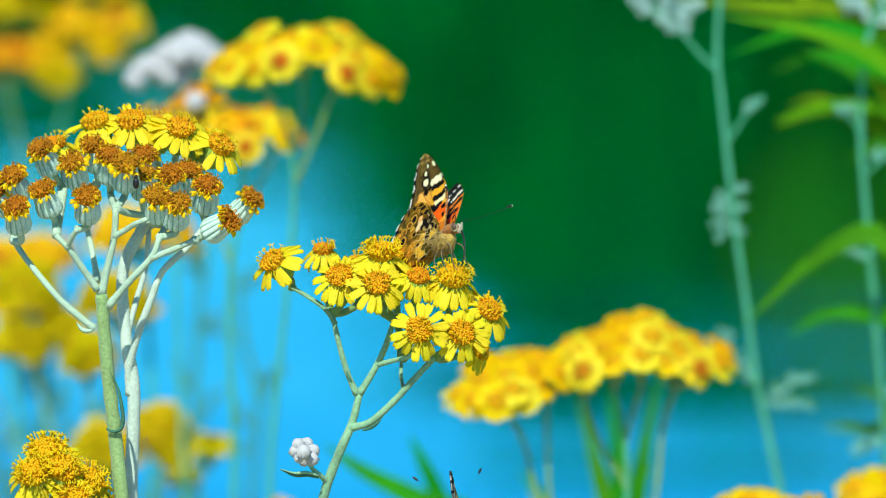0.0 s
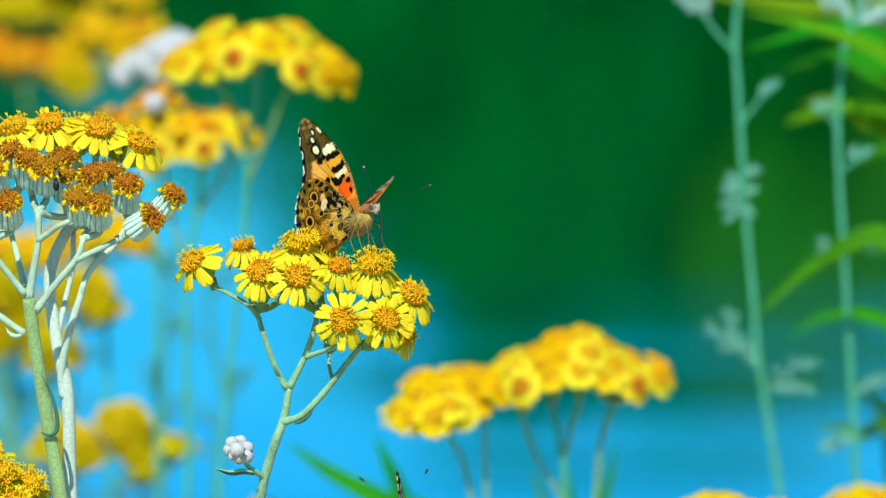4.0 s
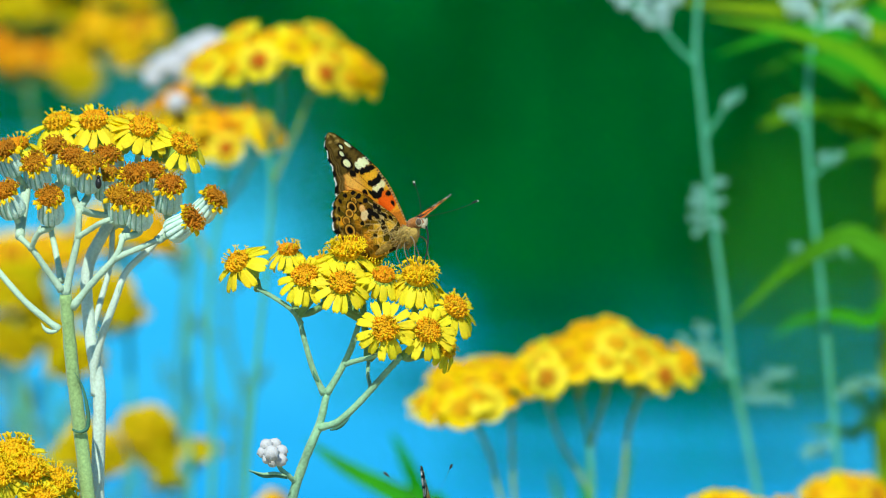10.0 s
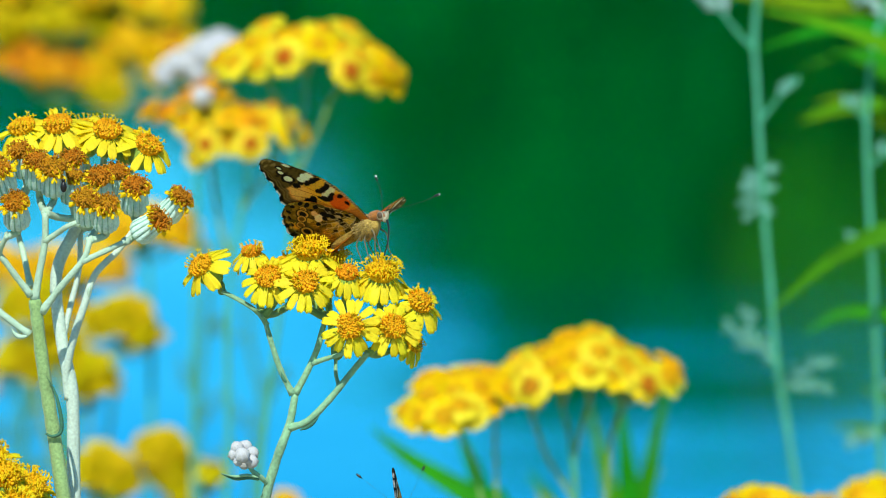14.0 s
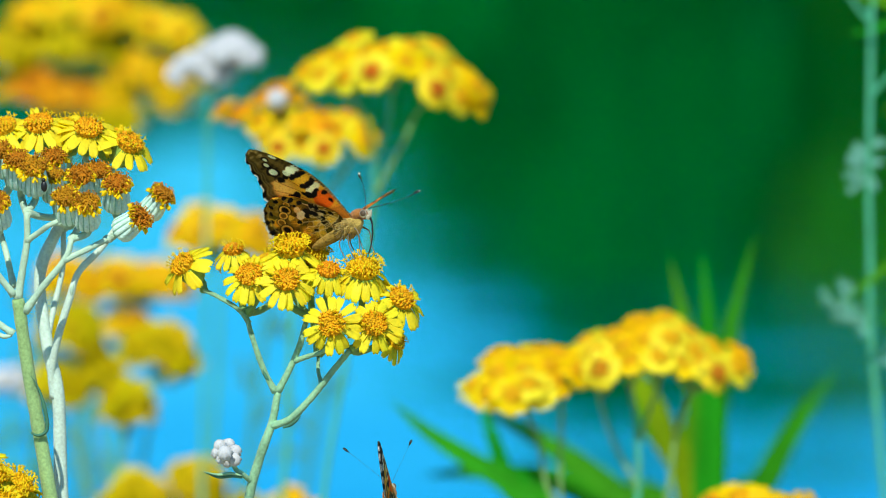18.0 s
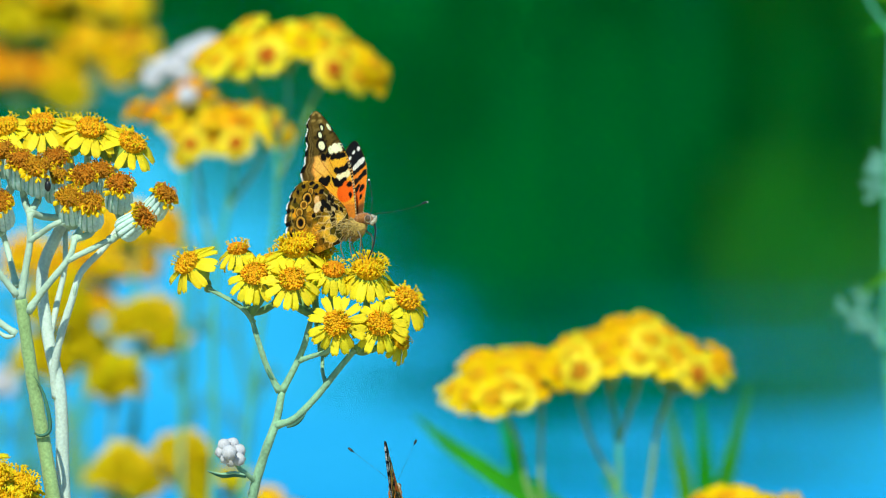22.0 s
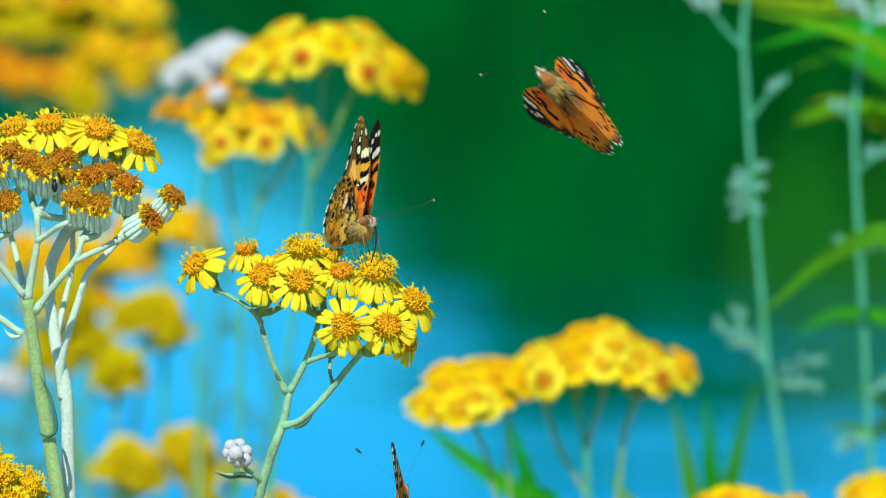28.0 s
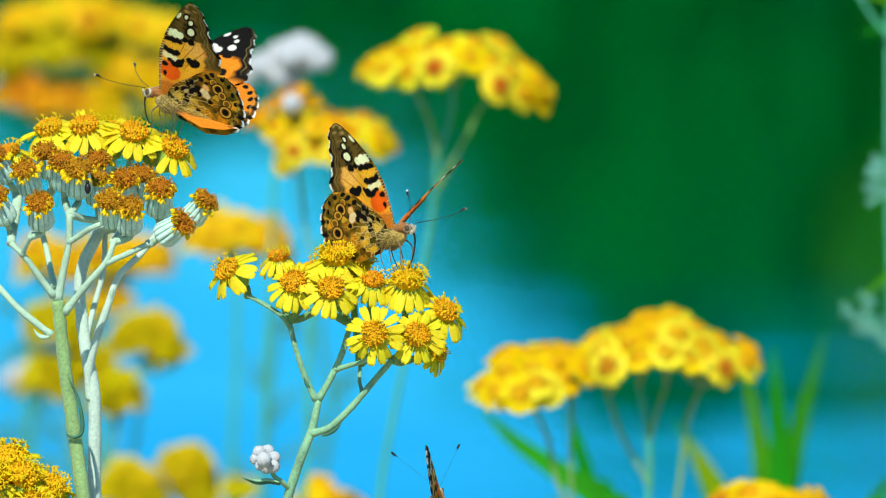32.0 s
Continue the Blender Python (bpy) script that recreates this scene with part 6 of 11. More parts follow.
# ---- what moves ----
def motions():
    walk(centre_plant, [
        (0.0, pose(-0.0423, 0.0000, 0.5497, 0, 0.89, 0)),
        (0.5, pose(-0.0366, 0.0000, 0.5497, 0, 0.03, 0)),
        (1.0, pose(-0.0368, 0.0000, 0.5496, 0, 0.12, 0)),
        (1.5, pose(-0.0456, 0.0000, 0.5497, 0, 1.42, 0)),
        (2.0, pose(-0.0513, 0.0000, 0.5501, 0, 2.31, 0)),
        (2.5, pose(-0.0433, 0.0000, 0.5499, 0, 1.18, 0)),
        (3.0, pose(-0.0288, 0.0000, 0.5500, 0, -0.94, 0)),
        (3.5, pose(-0.0165, 0.0000, 0.5504, 0, -2.73, 0)),
        (5.5, pose(-0.0096, 0.0000, 0.5510, 0, -3.73, 0)),
        (6.0, pose(-0.0144, 0.0000, 0.5508, 0, -3.02, 0)),
        (6.5, pose(-0.0222, 0.0000, 0.5504, 0, -1.89, 0)),
        (7.0, pose(-0.0288, 0.0000, 0.5498, 0, -0.99, 0)),
        (7.5, pose(-0.0292, 0.0000, 0.5499, 0, -0.93, 0)),
        (8.0, pose(-0.0287, 0.0000, 0.5499, 0, -1.01, 0)),
        (8.5, pose(-0.0324, 0.0000, 0.5501, 0, -0.47, 0)),
        (9.0, pose(-0.0356, 0.0000, 0.5500, 0, 0.00, 0)),
        (9.5, pose(-0.0363, 0.0000, 0.5498, 0, 0.14, 0)),
        (10.0, pose(-0.0353, 0.0000, 0.5495, 0, -0.03, 0)),
        (10.5, pose(-0.0306, 0.0000, 0.5497, 0, -0.69, 0)),
        (11.0, pose(-0.0267, 0.0000, 0.5500, 0, -1.28, 0)),
        (11.5, pose(-0.0191, 0.0000, 0.5502, 0, -2.37, 0)),
        (12.0, pose(-0.0180, 0.0000, 0.5500, 0, -2.51, 0)),
        (12.5, pose(-0.0234, 0.0000, 0.5500, 0, -1.72, 0)),
        (13.0, pose(-0.0265, 0.0000, 0.5498, 0, -1.25, 0)),
        (13.5, pose(-0.0242, 0.0000, 0.5499, 0, -1.59, 0)),
        (14.0, pose(-0.0186, 0.0000, 0.5500, 0, -2.43, 0)),
        (14.5, pose(-0.0179, 0.0000, 0.5498, 0, -2.56, 0)),
        (16.5, pose(-0.0211, 0.0000, 0.5501, 0, -2.05, 0)),
        (17.0, pose(-0.0212, 0.0000, 0.5501, 0, -2.04, 0)),
        (17.5, pose(-0.0213, 0.0000, 0.5500, 0, -2.04, 0)),
        (18.0, pose(-0.0153, 0.0000, 0.5502, 0, -2.94, 0)),
        (18.5, pose(-0.0103, 0.0000, 0.5506, 0, -3.68, 0)),
        (19.0, pose(-0.0098, 0.0000, 0.5508, 0, -3.71, 0)),
        (19.5, pose(-0.0150, 0.0000, 0.5507, 0, -2.95, 0)),
        (20.0, pose(-0.0174, 0.0000, 0.5504, 0, -2.60, 0)),
        (20.5, pose(-0.0151, 0.0000, 0.5506, 0, -2.93, 0)),
        (21.0, pose(-0.0130, 0.0000, 0.5506, 0, -3.25, 0)),
        (21.5, pose(-0.0138, 0.0000, 0.5505, 0, -3.14, 0)),
        (22.0, pose(-0.0180, 0.0000, 0.5502, 0, -2.56, 0)),
        (22.5, pose(-0.0197, 0.0000, 0.5501, 0, -2.30, 0)),
        (23.0, pose(-0.0225, 0.0000, 0.5499, 0, -1.89, 0)),
        (23.5, pose(-0.0221, 0.0000, 0.5500, 0, -1.93, 0)),
        (24.0, pose(-0.0229, 0.0000, 0.5500, 0, -1.82, 0)),
        (24.5, pose(-0.0214, 0.0000, 0.5500, 0, -2.04, 0)),
        (25.0, pose(-0.0200, 0.0000, 0.5500, 0, -2.25, 0)),
        (25.5, pose(-0.0196, 0.0000, 0.5501, 0, -2.32, 0)),
        (27.5, pose(-0.0186, 0.0000, 0.5502, 0, -2.44, 0)),
        (28.0, pose(-0.0207, 0.0000, 0.5501, 0, -2.14, 0)),
        (28.5, pose(-0.0232, 0.0000, 0.5500, 0, -1.78, 0)),
        (29.0, pose(-0.0220, 0.0000, 0.5500, 0, -1.96, 0)),
        (29.5, pose(-0.0224, 0.0000, 0.5500, 0, -1.90, 0)),
        (30.0, pose(-0.0254, 0.0000, 0.5498, 0, -1.45, 0)),
        (30.5, pose(-0.0314, 0.0000, 0.5496, 0, -0.56, 0)),
        (31.0, pose(-0.0343, 0.0000, 0.5495, 0, -0.15, 0)),
        (31.5, pose(-0.0308, 0.0000, 0.5493, 0, -0.68, 0)),
        (32.0, pose(-0.0272, 0.0000, 0.5493, 0, -1.19, 0)),
    ])
    walk(brown_plant, [
        (0.0, pose(-0.0817, 0.0000, 0.5502, 0, 0.92, 0)),
        (0.5, pose(-0.0828, 0.0000, 0.5504, 0, 1.13, 0)),
        (1.0, pose(-0.0860, 0.0000, 0.5504, 0, 1.56, 0)),
        (1.5, pose(-0.0841, 0.0000, 0.5503, 0, 1.22, 0)),
        (2.0, pose(-0.0803, 0.0000, 0.5503, 0, 0.63, 0)),
        (2.5, pose(-0.0755, 0.0000, 0.5501, 0, -0.02, 0)),
        (3.0, pose(-0.0728, 0.0000, 0.5498, 0, -0.34, 0)),
        (3.5, pose(-0.0620, 0.0000, 0.5498, 0, -1.78, 0)),
        (5.5, pose(-0.0551, 0.0000, 0.5499, 0, -2.74, 0)),
        (6.0, pose(-0.0585, 0.0000, 0.5498, 0, -2.29, 0)),
        (6.5, pose(-0.0607, 0.0000, 0.5500, 0, -2.00, 0)),
        (7.0, pose(-0.0681, 0.0000, 0.5499, 0, -0.98, 0)),
        (7.5, pose(-0.0715, 0.0000, 0.5500, 0, -0.49, 0)),
        (8.0, pose(-0.0754, 0.0000, 0.5501, 0, 0.05, 0)),
        (8.5, pose(-0.0749, 0.0000, 0.5500, 0, -0.03, 0)),
        (9.0, pose(-0.0752, 0.0000, 0.5500, 0, 0.00, 0)),
        (9.5, pose(-0.0790, 0.0000, 0.5502, 0, 0.52, 0)),
        (10.0, pose(-0.0774, 0.0000, 0.5501, 0, 0.31, 0)),
        (10.5, pose(-0.0691, 0.0000, 0.5500, 0, -0.86, 0)),
        (11.0, pose(-0.0632, 0.0000, 0.5501, 0, -1.64, 0)),
        (11.5, pose(-0.0627, 0.0000, 0.5501, 0, -1.70, 0)),
        (12.0, pose(-0.0620, 0.0000, 0.5500, 0, -1.81, 0)),
        (12.5, pose(-0.0596, 0.0000, 0.5501, 0, -2.17, 0)),
        (13.0, pose(-0.0574, 0.0000, 0.5501, 0, -2.50, 0)),
        (13.5, pose(-0.0603, 0.0000, 0.5500, 0, -2.08, 0)),
        (14.0, pose(-0.0637, 0.0000, 0.5500, 0, -1.56, 0)),
        (14.5, pose(-0.0631, 0.0000, 0.5501, 0, -1.62, 0)),
        (16.5, pose(-0.0646, 0.0000, 0.5500, 0, -1.45, 0)),
        (17.0, pose(-0.0616, 0.0000, 0.5501, 0, -1.89, 0)),
        (17.5, pose(-0.0583, 0.0000, 0.5501, 0, -2.33, 0)),
        (18.0, pose(-0.0560, 0.0000, 0.5501, 0, -2.60, 0)),
        (18.5, pose(-0.0559, 0.0000, 0.5501, 0, -2.60, 0)),
        (19.0, pose(-0.0561, 0.0000, 0.5500, 0, -2.60, 0)),
        (19.5, pose(-0.0531, 0.0000, 0.5502, 0, -3.04, 0)),
        (20.0, pose(-0.0541, 0.0000, 0.5501, 0, -2.91, 0)),
        (20.5, pose(-0.0569, 0.0000, 0.5500, 0, -2.52, 0)),
        (21.0, pose(-0.0582, 0.0000, 0.5500, 0, -2.32, 0)),
        (21.5, pose(-0.0565, 0.0000, 0.5500, 0, -2.55, 0)),
        (22.0, pose(-0.0565, 0.0000, 0.5501, 0, -2.56, 0)),
        (22.5, pose(-0.0595, 0.0000, 0.5501, 0, -2.15, 0)),
        (23.0, pose(-0.0620, 0.0000, 0.5500, 0, -1.80, 0)),
        (23.5, pose(-0.0621, 0.0000, 0.5500, 0, -1.80, 0)),
        (24.0, pose(-0.0609, 0.0000, 0.5500, 0, -1.96, 0)),
        (24.5, pose(-0.0607, 0.0000, 0.5500, 0, -1.98, 0)),
        (25.0, pose(-0.0606, 0.0000, 0.5500, 0, -1.99, 0)),
        (25.5, pose(-0.0606, 0.0000, 0.5501, 0, -1.99, 0)),
        (27.5, pose(-0.0603, 0.0000, 0.5500, 0, -2.03, 0)),
        (28.0, pose(-0.0594, 0.0000, 0.5500, 0, -2.15, 0)),
        (28.5, pose(-0.0614, 0.0000, 0.5501, 0, -1.89, 0)),
        (29.0, pose(-0.0636, 0.0000, 0.5500, 0, -1.58, 0)),
        (29.5, pose(-0.0656, 0.0000, 0.5501, 0, -1.30, 0)),
        (30.0, pose(-0.0672, 0.0000, 0.5500, 0, -1.10, 0)),
        (30.5, pose(-0.0682, 0.0000, 0.5501, 0, -0.99, 0)),
        (31.0, pose(-0.0698, 0.0000, 0.5502, 0, -0.77, 0)),
        (31.5, pose(-0.0714, 0.0000, 0.5501, 0, -0.52, 0)),
        (32.0, pose(-0.0701, 0.0000, 0.5501, 0, -0.68, 0)),
    ])
    walk(low_plant, [
        (0.0, pose(-0.0973, -0.0040, 0.5504, 0, 0.92, 0)),
        (0.5, pose(-0.0984, -0.0040, 0.5507, 0, 1.13, 0)),
        (1.0, pose(-0.1016, -0.0040, 0.5508, 0, 1.56, 0)),
        (1.5, pose(-0.0997, -0.0040, 0.5506, 0, 1.22, 0)),
        (2.0, pose(-0.0959, -0.0040, 0.5504, 0, 0.63, 0)),
        (2.5, pose(-0.0911, -0.0040, 0.5501, 0, -0.02, 0)),
        (3.0, pose(-0.0884, -0.0040, 0.5497, 0, -0.34, 0)),
        (3.5, pose(-0.0776, -0.0040, 0.5493, 0, -1.78, 0)),
        (5.5, pose(-0.0707, -0.0040, 0.5492, 0, -2.74, 0)),
        (6.0, pose(-0.0740, -0.0040, 0.5492, 0, -2.29, 0)),
        (6.5, pose(-0.0763, -0.0040, 0.5494, 0, -2.00, 0)),
        (7.0, pose(-0.0837, -0.0040, 0.5496, 0, -0.98, 0)),
        (7.5, pose(-0.0871, -0.0040, 0.5499, 0, -0.49, 0)),
        (8.0, pose(-0.0910, -0.0040, 0.5501, 0, 0.05, 0)),
        (8.5, pose(-0.0905, -0.0040, 0.5500, 0, -0.03, 0)),
        (9.0, pose(-0.0908, -0.0040, 0.5500, 0, 0.00, 0)),
        (9.5, pose(-0.0946, -0.0040, 0.5503, 0, 0.52, 0)),
        (10.0, pose(-0.0930, -0.0040, 0.5501, 0, 0.31, 0)),
        (10.5, pose(-0.0847, -0.0040, 0.5497, 0, -0.86, 0)),
        (11.0, pose(-0.0788, -0.0040, 0.5496, 0, -1.64, 0)),
        (11.5, pose(-0.0782, -0.0040, 0.5496, 0, -1.70, 0)),
        (12.0, pose(-0.0776, -0.0040, 0.5495, 0, -1.81, 0)),
        (12.5, pose(-0.0751, -0.0040, 0.5495, 0, -2.17, 0)),
        (13.0, pose(-0.0730, -0.0040, 0.5495, 0, -2.50, 0)),
        (13.5, pose(-0.0758, -0.0040, 0.5494, 0, -2.08, 0)),
        (14.0, pose(-0.0792, -0.0040, 0.5496, 0, -1.56, 0)),
        (14.5, pose(-0.0787, -0.0040, 0.5497, 0, -1.62, 0)),
        (16.5, pose(-0.0802, -0.0040, 0.5496, 0, -1.45, 0)),
        (17.0, pose(-0.0772, -0.0040, 0.5495, 0, -1.89, 0)),
        (17.5, pose(-0.0739, -0.0040, 0.5494, 0, -2.33, 0)),
        (18.0, pose(-0.0716, -0.0040, 0.5493, 0, -2.60, 0)),
        (18.5, pose(-0.0714, -0.0040, 0.5493, 0, -2.60, 0)),
        (19.0, pose(-0.0717, -0.0040, 0.5493, 0, -2.60, 0)),
        (19.5, pose(-0.0687, -0.0040, 0.5494, 0, -3.04, 0)),
        (20.0, pose(-0.0697, -0.0040, 0.5493, 0, -2.91, 0)),
        (20.5, pose(-0.0725, -0.0040, 0.5494, 0, -2.52, 0)),
        (21.0, pose(-0.0738, -0.0040, 0.5493, 0, -2.32, 0)),
        (21.5, pose(-0.0721, -0.0040, 0.5493, 0, -2.55, 0)),
        (22.0, pose(-0.0721, -0.0040, 0.5494, 0, -2.56, 0)),
        (22.5, pose(-0.0750, -0.0040, 0.5495, 0, -2.15, 0)),
        (23.0, pose(-0.0776, -0.0040, 0.5495, 0, -1.80, 0)),
        (23.5, pose(-0.0777, -0.0040, 0.5495, 0, -1.80, 0)),
        (24.0, pose(-0.0765, -0.0040, 0.5494, 0, -1.96, 0)),
        (24.5, pose(-0.0763, -0.0040, 0.5495, 0, -1.98, 0)),
        (25.0, pose(-0.0762, -0.0040, 0.5495, 0, -1.99, 0)),
        (25.5, pose(-0.0762, -0.0040, 0.5496, 0, -1.99, 0)),
        (27.5, pose(-0.0759, -0.0040, 0.5494, 0, -2.03, 0)),
        (28.0, pose(-0.0750, -0.0040, 0.5494, 0, -2.15, 0)),
        (28.5, pose(-0.0770, -0.0040, 0.5496, 0, -1.89, 0)),
        (29.0, pose(-0.0792, -0.0040, 0.5496, 0, -1.58, 0)),
        (29.5, pose(-0.0812, -0.0040, 0.5497, 0, -1.30, 0)),
        (30.0, pose(-0.0828, -0.0040, 0.5497, 0, -1.10, 0)),
        (30.5, pose(-0.0838, -0.0040, 0.5499, 0, -0.99, 0)),
        (31.0, pose(-0.0854, -0.0040, 0.5500, 0, -0.77, 0)),
        (31.5, pose(-0.0870, -0.0040, 0.5499, 0, -0.52, 0)),
        (32.0, pose(-0.0857, -0.0040, 0.5499, 0, -0.68, 0)),
    ])
    walk(right_spray, [
        (0.0, pose(0.0298, 0.2520, 0.5527, 0, 0.58, 0)),
        (0.5, pose(0.0298, 0.2520, 0.5528, 0, 0.50, 0)),
        (1.0, pose(0.0298, 0.2520, 0.5526, 0, 0.37, 0)),
        (1.5, pose(0.0298, 0.2520, 0.5522, 0, 0.32, 0)),
        (2.0, pose(0.0298, 0.2520, 0.5518, 0, 0.33, 0)),
        (2.5, pose(0.0298, 0.2520, 0.5511, 0, 0.38, 0)),
        (3.0, pose(0.0298, 0.2520, 0.5501, 0, 0.58, 0)),
        (3.5, pose(0.0298, 0.2520, 0.5491, 0, 0.67, 0)),
        (5.5, pose(0.0298, 0.2520, 0.5464, 0, 0.36, 0)),
        (6.0, pose(0.0298, 0.2520, 0.5463, 0, 0.09, 0)),
        (6.5, pose(0.0298, 0.2520, 0.5467, 0, -0.12, 0)),
        (7.0, pose(0.0298, 0.2520, 0.5471, 0, -0.22, 0)),
        (7.5, pose(0.0298, 0.2520, 0.5481, 0, -0.26, 0)),
        (8.0, pose(0.0298, 0.2520, 0.5489, 0, -0.24, 0)),
        (8.5, pose(0.0298, 0.2520, 0.5495, 0, -0.14, 0)),
        (9.0, pose(0.0298, 0.2520, 0.5500, 0, 0.00, 0)),
        (9.5, pose(0.0298, 0.2520, 0.5506, 0, 0.24, 0)),
        (10.0, pose(0.0298, 0.2520, 0.5507, 0, 0.46, 0)),
        (10.5, pose(0.0298, 0.2520, 0.5506, 0, 0.77, 0)),
        (11.0, pose(0.0298, 0.2520, 0.5505, 0, 1.02, 0)),
        (11.5, pose(0.0298, 0.2520, 0.5501, 0, 1.11, 0)),
        (12.0, pose(0.0298, 0.2520, 0.5494, 0, 1.07, 0)),
        (12.5, pose(0.0298, 0.2520, 0.5495, 0, 0.92, 0)),
        (13.0, pose(0.0298, 0.2520, 0.5490, 0, 0.82, 0)),
        (13.5, pose(0.0298, 0.2520, 0.5490, 0, 0.68, 0)),
        (14.0, pose(0.0298, 0.2520, 0.5492, 0, 0.63, 0)),
        (14.5, pose(0.0298, 0.2520, 0.5500, 0, 0.85, 0)),
        (16.5, pose(0.0298, 0.2520, 0.5528, 0, 2.39, 0)),
        (17.0, pose(0.0298, 0.2520, 0.5535, 0, 2.82, 0)),
        (17.5, pose(0.0298, 0.2520, 0.5536, 0, 3.23, 0)),
        (18.0, pose(0.0299, 0.2520, 0.5540, 0, 3.51, 0)),
        (18.5, pose(0.0299, 0.2520, 0.5542, 0, 3.59, 0)),
        (19.0, pose(0.0299, 0.2520, 0.5542, 0, 3.67, 0)),
        (19.5, pose(0.0299, 0.2520, 0.5544, 0, 3.67, 0)),
        (20.0, pose(0.0299, 0.2520, 0.5542, 0, 3.64, 0)),
        (20.5, pose(0.0299, 0.2520, 0.5541, 0, 3.50, 0)),
        (21.0, pose(0.0299, 0.2520, 0.5538, 0, 3.36, 0)),
        (21.5, pose(0.0298, 0.2520, 0.5535, 0, 3.17, 0)),
        (22.0, pose(0.0298, 0.2520, 0.5531, 0, 3.03, 0)),
        (22.5, pose(0.0298, 0.2520, 0.5530, 0, 2.77, 0)),
        (23.0, pose(0.0298, 0.2520, 0.5524, 0, 2.46, 0)),
        (23.5, pose(0.0298, 0.2520, 0.5518, 0, 2.17, 0)),
        (24.0, pose(0.0298, 0.2520, 0.5513, 0, 1.90, 0)),
        (24.5, pose(0.0298, 0.2520, 0.5509, 0, 1.66, 0)),
        (25.0, pose(0.0298, 0.2520, 0.5507, 0, 1.54, 0)),
        (25.5, pose(0.0298, 0.2520, 0.5506, 0, 1.46, 0)),
        (27.5, pose(0.0298, 0.2520, 0.5506, 0, 1.31, 0)),
        (28.0, pose(0.0298, 0.2520, 0.5508, 0, 1.34, 0)),
        (28.5, pose(0.0298, 0.2520, 0.5512, 0, 1.40, 0)),
        (29.0, pose(0.0298, 0.2520, 0.5514, 0, 1.45, 0)),
        (29.5, pose(0.0298, 0.2520, 0.5516, 0, 1.55, 0)),
        (30.0, pose(0.0298, 0.2520, 0.5523, 0, 1.64, 0)),
        (30.5, pose(0.0298, 0.2520, 0.5531, 0, 1.69, 0)),
        (31.0, pose(0.0298, 0.2520, 0.5539, 0, 1.68, 0)),
        (31.5, pose(0.0298, 0.2520, 0.5548, 0, 1.93, 0)),
        (32.0, pose(0.0298, 0.2520, 0.5557, 0, 2.33, 0)),
    ])
